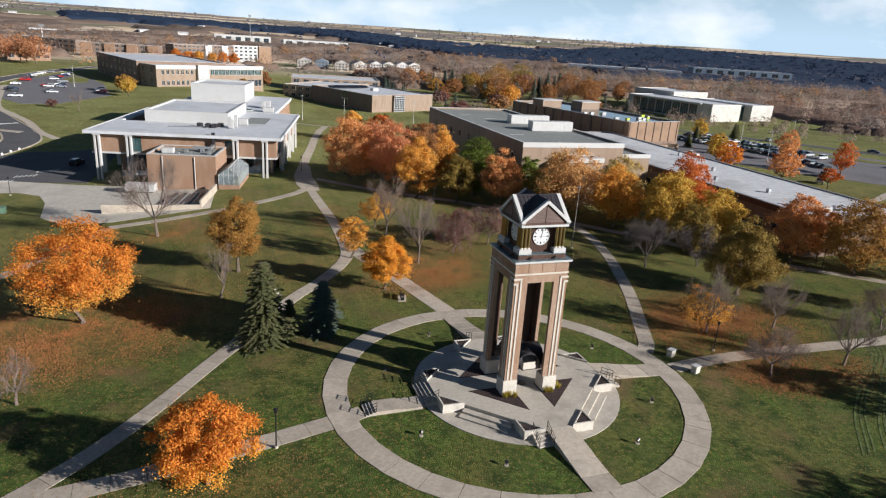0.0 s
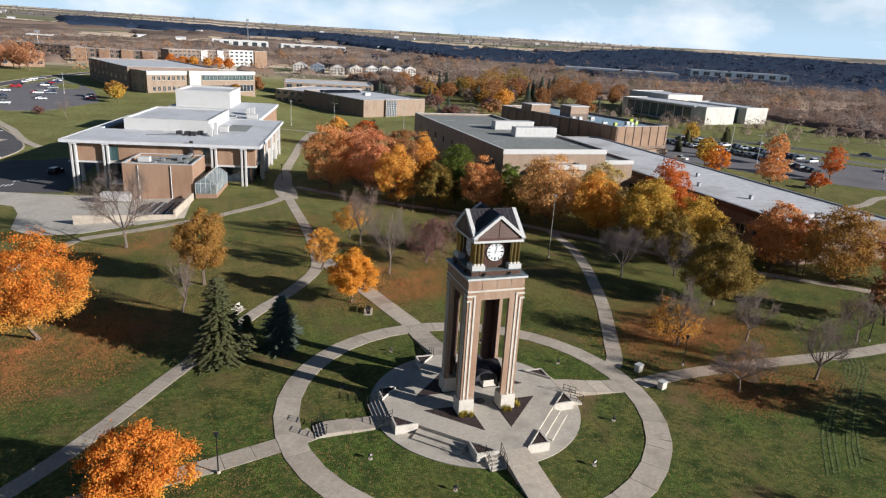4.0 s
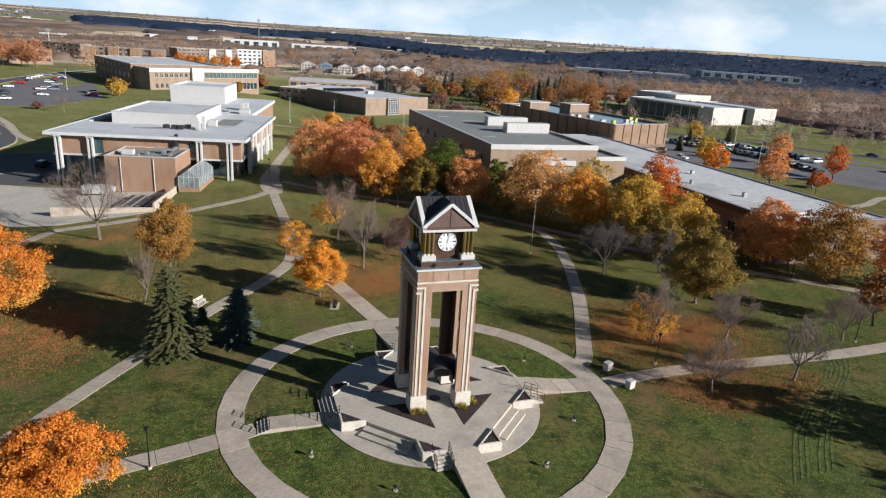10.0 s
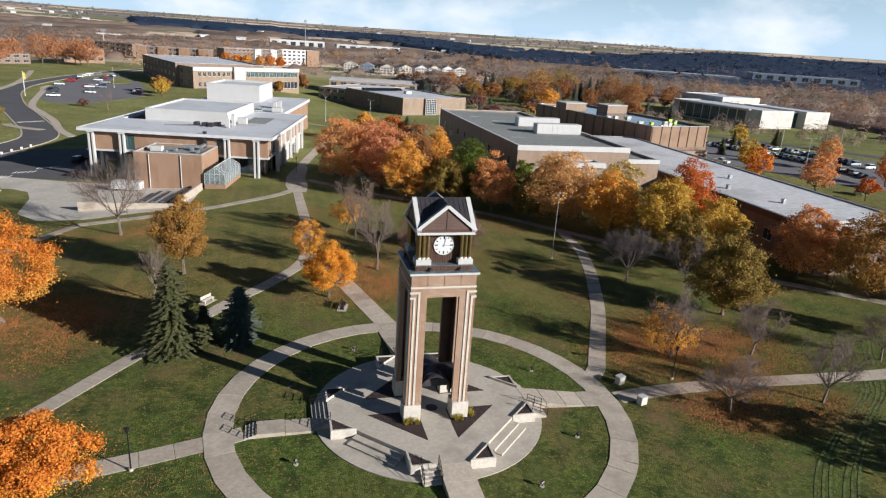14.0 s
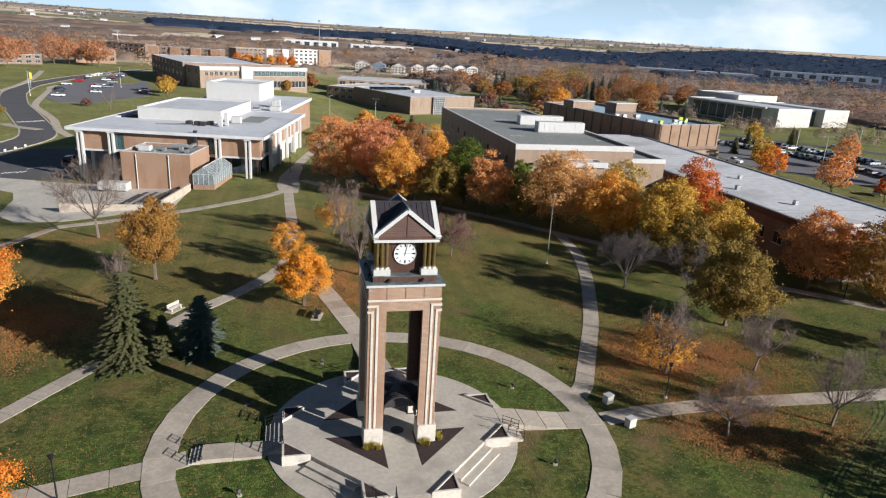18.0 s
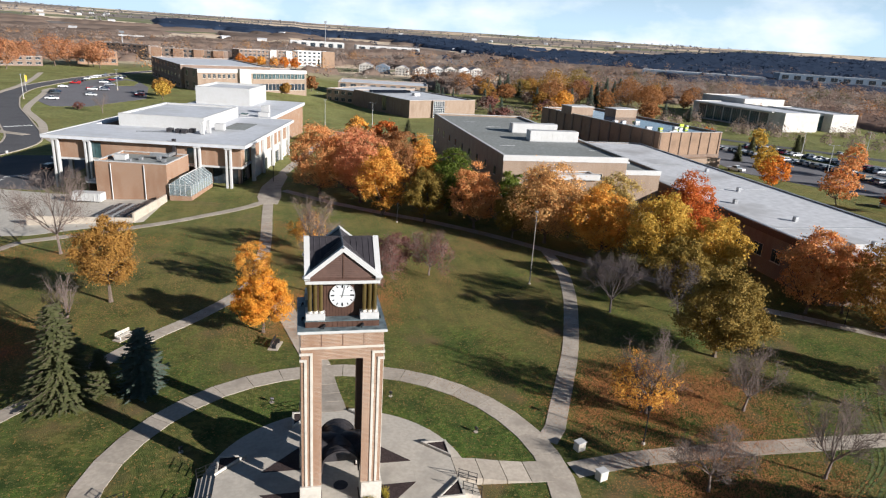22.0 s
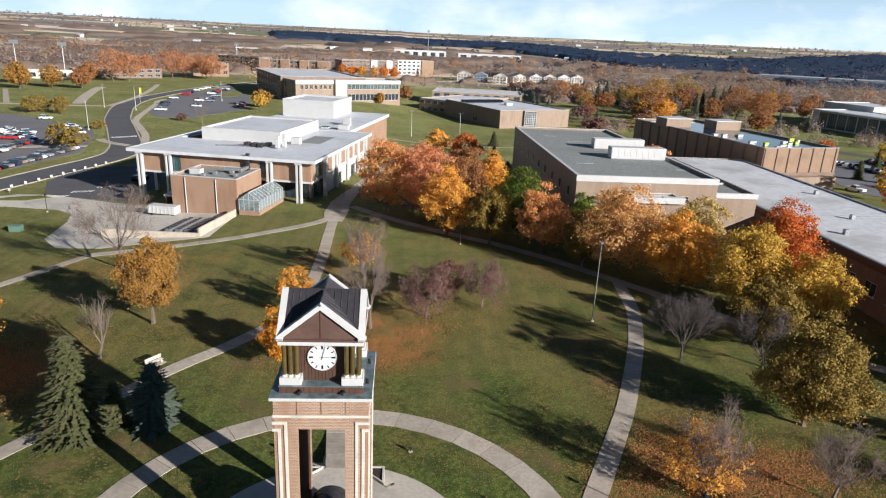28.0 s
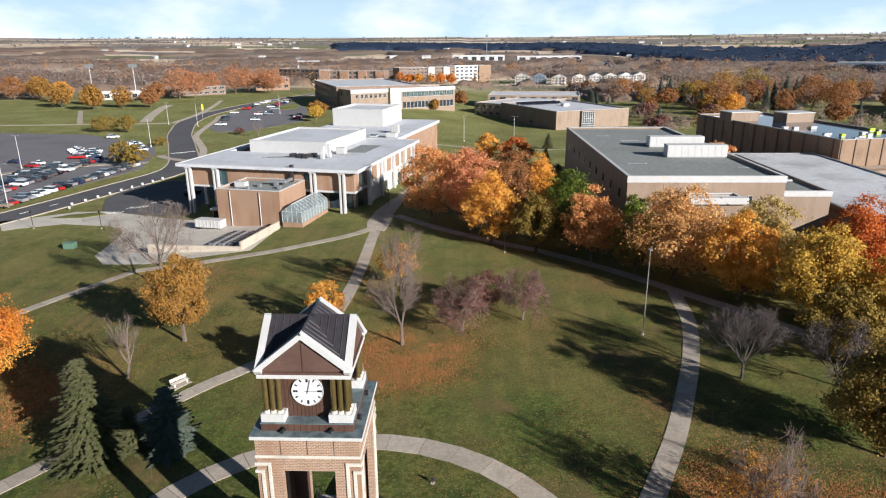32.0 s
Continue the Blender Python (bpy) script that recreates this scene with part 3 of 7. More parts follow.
slab_path("shaded_path", [(-6, 98), (3.2, 88.2), (13.4, 79.5), (21.4, 73.6), (30.2, 65.2), (38, 56), (46.2, 46), (56, 33), (66, 24), (80, 12), (98, 0)], 2.0, "concrete walk in the shade of the tree row", 2.8, 0.03)
slab_path("hall_path", [(-9, 89), (-12.5, 84), (-19, 78.5), (-26, 74), (-36, 69.8), (-46, 67)], 1.9, "curved concrete walk below the hall", 2.5, 0.05)
slab_path("lawn_path", [(-46, 67), (-53, 54), (-56, 48), (-64, 38), (-76, 30)], 1.8, "narrow concrete walk over the lawn", 2.5)
sheet("court_paving", [(-7, 86), (-10.5, 87), (-11.2, 92), (-10.8, 101), (-8.5, 112), (-6.4, 118), (-5.4, 112), (-6.6, 100), (-6.4, 92)], "concrete", "paved meeting of walks outside the hall", 0.07, "paving")
slab_path("hall_side_path", [(-6.5, 116), (-4, 128), (-1, 141.7), (3.1, 162.8), (8, 185.1), (13.8, 207.9)], 2.4, "concrete walk along the side of the hall", 2.8)
slab_path("quad_path", [(13.8, 207.9), (-3.9, 216.2), (-24.4, 218.9), (-35.9, 230.2)], 2.0, "far concrete walk over the quadrangle", 4.0)
slab_path("quad_cross_path", [(13.8, 207.9), (40, 210), (70, 222), (100, 238)], 2.0, "far concrete cross walk", 4.0)

# ---- drives, car parks, the road ----
sheet("service_yard", [(-94, 102), (-88, 94.5), (-86, 96.2), (-78.3, 100), (-66.8, 98), (-62.2, 94.4), (-60, 88.3), (-58.5, 77), (-54, 71.6), (-46, 70.5), (-29.5, 75.5), (-28.2, 92), (-37, 95), (-52, 101), (-63.3, 106.3), (-73.6, 110.9), (-81.4, 110.6), (-89.9, 104.1)], "drive", "pale concrete service drive and dock yard", 0.03, "drive")
sheet("hall_parking", [(-76, 111.5), (-64, 107), (-55, 104.5), (-53, 140), (-55, 150), (-66, 146), (-75, 146), (-82, 138), (-82, 124)], "asphalt", "small asphalt car park in the shade of the hall", 0.06, "car park")
sheet("yard_island", [(-84, 104.6), (-81.5, 107.6), (-76, 109.8), (-73, 108.4), (-76.8, 105.0)], "lawn", "small grass island beside the service drive", 0.14, "grass strip")
road_line = [(-112, 60), (-103, 85), (-96, 102), (-91, 118), (-86.5, 136.1), (-81.1, 160.5), (-84.6, 177.5), (-90, 190.1), (-95.4, 202.2), (-103.6, 220.4), (-114.3, 243.5), (-122.4, 265.4), (-129.7, 287.3), (-135.3, 314), (-137, 335.9), (-134.5, 378.8), (-125.8, 436.1), (-110, 506), (-84.4, 594.7)]
strip("road", road_line, 9.4, "asphalt", "curving two-lane asphalt campus road", 0.03)
for sgn in (1, -1):
    mid = curve(road_line, 6.0)
    kerb_line = [p + (a - b).normalized() * 4.9 * sgn for p, (a, b) in zip(mid, sides_of(mid, 1.0))]
    strip("kerb", [(q.x, q.y) for q in kerb_line], 0.5, "concrete", "pale concrete kerb along the road", 0.14, 5.0, "kerb", None, 0.2)
sheet("large_parking", [(-104.5, 110), (-96.3, 148), (-92.7, 164.7), (-96.7, 177.5), (-102.9, 196.9), (-110.6, 212), (-133.8, 230.6), (-156.4, 246.8), (-201, 254.1), (-265.8, 245.2), (-304, 182.2), (-260, 130), (-160, 88)], "lot", "large worn asphalt car park", 0.05, "car park")
strip("parking_divider", [(-96.1, 176.3), (-109.7, 172.1), (-125.6, 162.6), (-133.3, 154.4), (-149.4, 139.3), (-180, 120)], 3.2, "concrete", "pale concrete strip across the car park", 0.16, 5, "kerb")
sheet("far_parking", [(-102.1, 254.9), (-105.4, 259.7), (-115.9, 277.6), (-124, 322.1), (-126.4, 374.8), (-117.5, 419.3), (-99.7, 399.1), (-85.1, 356.9), (-74.1, 297), (-89.2, 258.1)], "lot", "asphalt car park beside the road", 0.06, "car park")
sheet("far_island", [(-94, 362.6), (-97.3, 391), (-107, 399.1), (-108.6, 374.8), (-102.1, 358.6)], "lawn", "grass island in the far car park", 0.2, "grass strip")
strip("road_walk", [(-73, 168), (-80, 181), (-88, 203), (-97, 222), (-108, 247), (-121, 305), (-125, 318), (-126, 332)], 2.6, "concrete", "concrete walk following the road", 0.07, 4, "path")
strip("crossing_path", [(-84.9, 179.9), (-94.2, 185.4), (-99.4, 191.8)], 3.0, "concrete", "concrete walk to the road crossing", 0.09, 3, "path")
strip("cross_walk_path", [(-300, 281), (-221, 283), (-193, 285), (-153, 288), (-138, 290)], 2.6, "concrete", "far concrete walk across the lawn", 0.07, 8, "path")
strip("hill_path", [(-155, 297), (-167, 330), (-182, 377), (-186, 395)], 5.5, "concrete", "pale concrete walk up to the hall", 0.07, 8, "path")
strip("side_path", [(-185, 290), (-204, 323), (-224, 358)], 2.6, "concrete", "concrete walk between lawns", 0.07, 8, "path")
strip("hall_far_walk", [(-137.8, 290.5), (-142.6, 334.3), (-152.4, 382.9), (-164.7, 432)], 3.0, "concrete", "concrete walk along the curving road", 0.07, 8, "path")
for k in range(6):
    t = k / 5
    x, y = -95.3 + 5.5 * t, 194.9 + 4.5 * t
    strip("crossing_stripe", [(x, y), (x - 1.6, y + 1.0)], 0.85, "paint_line", "white painted stripe of a road crossing", 0.06, 1.0, "road marking", None, 0.03)
lane = curve(road_line, 4.0)
for k in range(9, 17, 2):
    a, b = lane[k], lane[k + 1]
    q = a + (b - a) * 0.6
    strip("lane_mark", [(a.x, a.y), (q.x, q.y)], 0.25, "paint_line", "pale lane mark on the road", 0.055, 1.5, "road marking", None, 0.03)
for k in range(3):
    for j in range(5):
        x, y = -74.6 + k * 3.4 + j * 0.9, 108 + k * 5.2 + j * 0.25
        strip("stall_hatch", [(x, y), (x + 0.5, y + 2.2)], 0.2, "paint_line", "white hatching between parking stalls", 0.085, 1.0, "road marking", None, 0.03)
# east side
sheet("east_parking", [(150, 190), (132, 150), (128, 128), (140, 105), (160, 82), (190, 60), (260, 40), (270, 70), (215, 110), (195, 150), (190, 200), (175, 215)], "lot", "asphalt car park east of the halls", 0.05, "car park")
strip("east_road", [(330, 20), (262, 92), (222, 140), (208, 190), (204, 235), (196, 290), (180, 340)], 9.0, "asphalt", "asphalt road beyond the car park", 0.06, 6)
strip("east_walk", [(120, 62), (135, 66), (160, 72), (200, 40)], 2.2, "concrete", "concrete walk beside the car park", 0.05, 4, "path")
strip("east_lawn_strip", [(205, 112), (190, 132), (180, 152), (176, 185)], 7.0, "lawn", "grass island between parking bays", 0.12, 5, "grass strip")
# wheels of the mower have pressed faint lines into the east lawn
for line in ([(26.5, -18.6), (32.6, -12.7), (40.8, -7.2), (47.0, -3.1), (52.4, 4.2), (56.5, 8.8)], [(29.6, -18.3), (33.9, -14.3), (42.9, -7.6), (48.8, -3.4), (54.5, 3.5), (58.9, 8.1)]):
    for off in (-0.8, 0.1, 0.9):
        strip("tyre_track", [(x + off, y + off * 0.15) for x, y in line], 0.2, "track", "faint tyre track pressed into the lawn", 0.022, 0.8, "tyre track", None, 0.03)
# ---- plaza under the clock tower ----
disc = tagged(part("plaza_floor", prism([(10.45 * math.cos(a), 10.45 * math.sin(a)) for a in np.linspace(0, 2 * math.pi, 73)[:-1]], -0.3, 0.06), "plaza"), "round pale concrete lower floor of the plaza", "paving", kind="structure")
PZ = 0.72
quarter = [Matrix.Rotation(radians(90 * k), 4, "Z") for k in range(4)]
plaza = thing("plaza_platform", (0, 0, 0), "raised concrete platform with diagonal walks around the tower", "platform", kind="structure")


def spun(pts, k):
    return [tuple((quarter[k] @ Vector((x, y, 0)))[:2]) for x, y in pts]


# walks: a square centre with four arms and four diagonals between the arms' ends
part("centre_floor", box(-1.3, 1.3, -1.3, 1.3, 0.0, PZ), "plaza", plaza)
for k in range(4):
    part("arm_floor", prism(spun([(-1.3, -1.304), (1.3, -1.304), (1.3, -5.8), (-1.3, -5.8)], k), 0.0, PZ - 0.002), "plaza", plaza)
    part("landing_floor", prism(spun([(-1.3, -5.804), (1.3, -5.804), (2.2, -6.6), (1.3, -9.1), (-1.3, -9.1), (-2.2, -6.6)], k), 0.0, PZ - 0.001), "plaza", plaza)
    part("diagonal_floor", prism(spun([(1.304, -5.8), (5.8, -1.304), (6.6, -2.2), (9.1, -1.304), (6.95, -3.46), (3.46, -6.95), (1.304, -9.1), (2.2, -6.6)], k), 0.0, PZ), "plaza", plaza)
    bed = thing("planting_bed", (0, 0, 0), "triangular mulched planting bed beside a tower leg", "planting bed", "beds on the platform")
    part("mulch", prism(spun([(1.32, -1.32), (1.32, -5.76), (5.76, -1.32)], k), 0.3, PZ + 0.03), "mulch", bed)
    # seat steps down to the lower floor
    for tier, (o, z) in enumerate(((0.0, 0.40), (0.55, 0.20))):
        d = 0.70 * (tier + 1)
        e = 0.70 * tier
        a = [(3.5 + e * 0.707, -6.95 - e * 0.707 + 0.0), (6.95 + e * 0.707, -3.5 - e * 0.707), (6.95 + d * 0.707, -3.5 - d * 0.707), (3.5 + d * 0.707, -6.95 - d * 0.707)]
        part("seat_step", prism(spun(a, k), 0.0, z, bevel=0.015), "plaza", plaza)
# raised corner planters, eight of them
planter_no = 0
for k in range(4):
    for flip in (1, -1):
        tri = [(1.36, -9.16), (3.52, -9.16), (3.52, -6.98)]
        tri = spun([(x * flip, y) for x, y in tri], k)
        owner = thing("planter", (0, 0, 0), "triangular pale concrete planter filled with dark mulch", "planter", "planters at the platform corners")
        cx, cy = sum(p[0] for p in tri) / 3, sum(p[1] for p in tri) / 3
        inner = [(cx + (x - cx) * 0.76, cy + (y - cy) * 0.76) for x, y in tri]
        for i in range(3):
            j = (i + 1) % 3
            part("wall", prism([tri[i], tri[j], inner[j], inner[i]], 0.02, PZ + 0.2 - 0.003 * i, bevel=0.012), "stone", owner)
        part("mulch", prism(inner, 0.1, PZ + 0.12), "mulch", owner)


def stairs(name, x0, x1, along, top, bottom, risers, turn, at, label):
    """A flight running along -y from at; it goes down from top to bottom."""
    owner = thing(name, (*at, 0), label, "stairs", kind="structure", turn=turn)
    for k in range(risers):
        z = top - (top - bottom) * (k + 1) / (risers + 1)
        part("stair_step", box(x0, x1, -along * (k + 1) / risers, -along * k / risers, -0.25, z, bevel=0.01), "plaza", owner)
    for x in (x0 + 0.06, x1 - 0.06):
        rail = thing("handrail", (0, 0, 0), "thin dark metal handrail beside steps", "handrail", "handrails at the plaza")
        rail.matrix_basis = owner.matrix_basis.copy()
        for h in (0.95, 0.62, 0.32):
            part("rail_bar", tube((x, 0.15, top + h), (x, -along - 0.1, bottom + h), 0.025, sides=6), "black", rail)
        for y in (0.1, -along * 0.5, -along - 0.05):
            zz = top + (bottom - top) * max(0, min(1, -y / along))
            part("post", tube((x, y, zz - 0.1), (x, y, zz + 0.97), 0.028, sides=6), "black", rail)
    return owner


stairs("plaza_steps", -1.95, 1.95, 1.35, PZ, 0.06, 4, -90, (-9.15, 0), "pale stone steps down from the platform")
stairs("plaza_steps", -2.75, -1.2, 1.35, PZ, 0.0, 4, 0, (0, -9.2), "pale stone steps beside the ramp walk")
stairs("plaza_steps", -2.95, -1.35, 1.35, PZ, 0.06, 4, 90, (9.2, 0), "pale stone steps beside the ramp walk")
stairs("plaza_steps", 1.35, 2.95, 1.35, PZ, 0.06, 4, 180, (0, 9.2), "pale stone steps beside the ramp walk")
stairs("ring_steps", -1.0, 1.0, 0.9, 0.30, -0.10, 3, -90, (-15.2, -1.2), "short flight of steps by the ring walk")
for nm, pts in (("south_ramp", [(-1.28, -9.12), (1.28, -9.12), (1.55, -17.0), (-1.1, -17.0)]), ("east_ramp", [(9.12, 1.28), (9.12, -1.28), (17.1, -1.9), (17.1, 0.7)]), ("north_ramp", [(1.28, 9.12), (-1.28, 9.12), (-2.1, 17.1), (0.5, 17.1)])):
    owner = thing(nm, (0, 0, 0), "sloping concrete walk up to the platform", "ramp", kind="structure")
    a, b, c, d = [Vector((*p, 0)) for p in pts]
    for s in range(4):
        t0, t1 = s / 4 + 0.004, (s + 1) / 4 - 0.004
        q = [a.lerp(d, t0), b.lerp(c, t0), b.lerp(c, t1), a.lerp(d, t1)]
        zs = [PZ - 0.004 + (0.07 - PZ) * step(0, 0.8, t) for t in (t0, t0, t1, t1)]
        part("slab", prism([(v.x, v.y) for v in q], -0.3, zs), "concrete", owner)
owner = thing("west_landing", (0, 0, 0), "level concrete walk between two flights of steps", "path", kind="structure")
for s in range(2):
    part("slab", box(-15.2 + s * 2.42, -12.82 + s * 2.42, -2.2, -0.2, -0.3, 0.3 - 0.1 * s), "concrete", owner)
slab_path("ring_link", [(-16.2, -1.3), (-19, -2.2)], 2.0, "concrete walk meeting the ring", 2.7, 0.04)

# ---- clock tower ----
tower = thing("clock_tower", (0, 0, 0), "four-legged brick clock tower with a dark metal cross-gabled top", "clock tower")
for sx in (-1, 1):
    for sy in (-1, 1):
        def leg_box(a, b, c, d, z0, z1, bev=0.0):
            return box(min(sx * a, sx * b), max(sx * a, sx * b), min(sy * c, sy * d), max(sy * c, sy * d), z0, z1, bevel=bev)
        part("leg_base", leg_box(1.40, 2.90, 1.40, 2.90, PZ - 0.2, 2.28, 0.03), "stone", tower, "pale limestone block under a leg")
        # each leg is an angle of two brick wings, open towards the middle
        part("leg", leg_box(1.38, 2.74, 2.40, 2.74, 2.28, 12.27), "tower_brick", tower, "tan brick leg wing")
        part("leg", leg_box(2.40, 2.74, 1.38, 2.398, 2.28, 12.27), "tower_brick", tower, "tan brick leg wing")
        # added dark sheets: the shade inside the leg is put into their colour
        part("leg_shade_sheet", leg_box(1.44, 2.38, 2.36, 2.398, 2.28, 12.27), "siding", tower, "added dark sheet inside a leg, standing in for shade")
        part("leg_shade_sheet", leg_box(2.36, 2.398, 1.44, 2.358, 2.28, 12.27), "siding", tower, "added dark sheet inside a leg, standing in for shade")
        for off, top in ((2.06, 12.62), (2.44, 12.16)):
            # stripes stand proud of the brick on both outward faces
            part("stripe", leg_box(off - 0.09, off + 0.09, 2.7, 2.80, 2.28, top, 0.01), "stone", tower, "pale stone stripe")
            part("stripe", leg_box(2.7, 2.80, off - 0.09, off + 0.09, 2.28, top, 0.01), "stone", tower, "pale stone stripe")
            part("stripe_cap", leg_box(off - 0.09, 2.83, off - 0.09, 2.83, top, top + 0.17, 0.01), "stone", tower, "pale stone cap of the stripes")
# the beam ring over the openings, then frieze and cornice
for k in range(4):
    pts = spun([(-2.74, -2.74), (2.74, -2.74), (1.38, -1.38), (-1.38, -1.38)], k)
    part("beam", prism(pts, 12.27, 13.06), "tower_brick", tower, "brick beam over an opening")
    part("frieze", prism([(x * 0.999, y * 0.999) for x, y in pts], 13.22, 14.22), "tower_brick", tower, "brick frieze")
    for x in (-1.4, 0.0, 1.4):
        part("frieze_joint", prism(spun([(x - 0.02, -2.748), (x + 0.02, -2.748), (x + 0.02, -2.70), (x - 0.02, -2.70)], k), 13.25, 14.2), "bronze_panel", tower)
part("band", box(-2.80, 2.80, -2.80, 2.80, 13.06, 13.22, bevel=0.015), "stone", tower, "pale stone band")
part("cornice", box(-2.95, 2.95, -2.95, 2.95, 14.22, 14.42, bevel=0.03), "white", tower, "pale metal cornice edge")
part("ledge", prism([(-2.93, -2.93), (2.93, -2.93), (2.93, 2.93), (-2.93, 2.93)], 14.42, 14.47), "copper", tower, "weathered blue-grey metal ledge")
part("plinth", box(-2.42, 2.42, -2.42, 2.42, 14.47, 14.90, bevel=0.01), "bronze_panel", tower, "brown metal plinth")
part("plinth_top", box(-2.46, 2.46, -2.46, 2.46, 14.90, 14.95), "copper", tower, "weathered metal plinth cover")
part("belfry", box(-1.72, 1.72, -1.72, 1.72, 14.95, 17.5), "bronze_panel", tower, "brown panelled belfry wall")
for k in range(4):
    m = quarter[k]
    for x in np.arange(-1.6, 1.61, 0.2):
        bm = box(x - 0.015, x + 0.015, -1.745, -1.70, 14.95, 17.5)
        bm.transform(m)
        part("panel_seam", bm, "bronze_panel", tower)
    for x in np.arange(-2.3, 2.31, 0.33):
        bm = box(x - 0.015, x + 0.015, -2.44, -2.41, 14.5, 14.88)
        bm.transform(m)
        part("panel_seam", bm, "bronze_panel", tower)
    # dial with ring, hour marks and two pointers
    bm = tube((0, -1.72, 16.47), (0, -1.80, 16.47), 0.84, sides=48)
    bm.transform(m)
    dial = part("dial", bm, "dial", tower, "round white clock dial")
    bm = bmesh.new()
    for s in range(48):
        a0, a1 = 2 * math.pi * s / 48, 2 * math.pi * (s + 1) / 48
        vv = [bm.verts.new((r * math.cos(a), yy, 16.47 + r * math.sin(a))) for a, r, yy in ((a0, 0.84, -1.83), (a1, 0.84, -1.83), (a1, 0.79, -1.815), (a0, 0.79, -1.815))]
        bm.faces.new(vv)
    bm.transform(m)
    part("dial_rim", bm, "white", dial)
    for hnum in range(12):
        bm = box(-0.035 - 0.02 * (hnum % 3 == 0), 0.035 + 0.02 * (hnum % 3 == 0), -1.815, -1.80, 0.60 if hnum % 3 else 0.52, 0.76)
        bm.transform(Matrix.Translation((0, 0, 16.47)) @ Matrix.Rotation(radians(30 * hnum), 4, "Y"))
        bm.transform(m)
        part("hour_mark", bm, "black", dial)
    for ang, length, wid in ((14, 0.70, 0.03), (91, 0.50, 0.02)):
        bm = box(-wid, wid, -1.83, -1.822, -0.16, length)
        bm.transform(Matrix.Translation((0, 0, 16.47)) @ Matrix.Rotation(radians(ang), 4, "Y"))
        bm.transform(m)
        part("clock_arm", bm, "steel", dial)
    # flood lamps on the ledge
    for x in (-1.25, 1.25):
        bm = tube((x - 0.1, -2.62, 14.55), (x + 0.12, -2.55, 14.72), 0.07, 0.1, sides=8)
        box(x - 0.03, x + 0.03, -2.66, -2.60, 14.46, 14.58, bm)
        bm.transform(m)
        part("flood_lamp", bm, "black", tower, "small black flood lamp on the ledge")
    # pediment, barge boards, eave
    bm = bmesh.new()
    tri = [(-2.36, 17.86), (2.36, 17.86), (0, 19.72)]
    fr = [bm.verts.new((x, -2.30, z)) for x, z in tri]
    bk = [bm.verts.new((x, -2.20, z)) for x, z in tri]
    bm.faces.new(fr)
    bm.faces.new(bk[::-1])
    for i in range(3):
        bm.faces.new((fr[i], bk[i], bk[(i + 1) % 3], fr[(i + 1) % 3]))
    bm.transform(m)
    ped = part("pediment", bm, "siding", tower, "brown lapped siding of a gable")
    for z in np.arange(17.95, 19.6, 0.13):
        half = 2.36 * (19.72 - z) / 1.86 - 0.06
        if half > 0.1:
            bm = prism([(-half, -2.325), (half, -2.325), (half, -2.30), (-half, -2.30)], [z, z, z + 0.09, z + 0.09], [z + 0.012, z + 0.012, z + 0.1, z + 0.1])
            bm.transform(m)
            part("siding_board", bm, "siding", ped)
    bm = box(-0.025, 0.025, -2.345, -2.30, 17.9, 19.7)
    bm.transform(m)
    part("seam", bm, "bronze_panel", ped)
    for s in (-1, 1):
        bm = bmesh.new()
        a, b = Vector((0, 0, 20.07)), Vector((s * 2.58, 0, 17.97))
        d = (b - a).normalized()
        nrm = Vector((-d.z * s, 0, d.x * s))
        if nrm.z < 0:
            nrm = -nrm
        prof = [a, b, b - nrm * 0.27, Vector((0, 0, 20.07 - 0.27 / abs(nrm.z)))]
        f0 = [bm.verts.new((p.x, -2.47, p.z)) for p in prof]
        f1 = [bm.verts.new((p.x, -2.10, p.z)) for p in prof]
        bm.faces.new(f0)
        bm.faces.new(f1[::-1])
        for i in range(4):
            bm.faces.new((f0[i], f1[i], f1[(i + 1) % 4], f0[(i + 1) % 4]))
        bmesh.ops.recalc_face_normals(bm, faces=bm.faces[:])
        bm.transform(m)
        part("barge_board", bm, "white", tower, "white barge board of a gable")
    # roof planes of this gable: two slopes up to the valleys
    for s in (-1, 1):
        bm = bmesh.new()
        p = [Vector((0, -2.46, 19.93)), Vector((s * 2.46, -2.46, 17.98)), Vector((0, 0, 19.93))]
        lo = [bm.verts.new(v) for v in p]
        hi = [bm.verts.new(v + Vector((0, 0, 0.05))) for v in p]
        bm.faces.new(lo)
        bm.faces.new(hi)
        for i in range(3):
            bm.faces.new((lo[i], lo[(i + 1) % 3], hi[(i + 1) % 3], hi[i]))
        bmesh.ops.recalc_face_normals(bm, faces=bm.faces[:])
        bm.transform(m)
        slope = part("roof_slope", bm, "roof_metal", tower, "dark standing-seam metal roof")
        for y in np.arange(-2.2, -0.2, 0.4):
            run = -y
            top, end = Vector((0, y, 19.99)), Vector((s * 2.46 * run / 2.46, y, 19.99 - 1.95 * run / 2.46))
            bm = tube(top, end, 0.028, sides=4)
            bm.transform(m)
            part("standing_seam", bm, "roof_metal", slope)
    bm = tube((0, -2.5, 20.0), (0, -0.2, 20.0), 0.06, sides=6)
    bm.transform(m)
    part("ridge_cap", bm, "roof_metal", tower)
part("entablature", box(-2.42, 2.42, -2.42, 2.42, 17.5, 17.72, bevel=0.02), "white", tower, "white entablature")
part("eave_board", box(-2.40, 2.40, -2.40, 2.40, 17.722, 17.86), "siding", tower, "brown eave board")
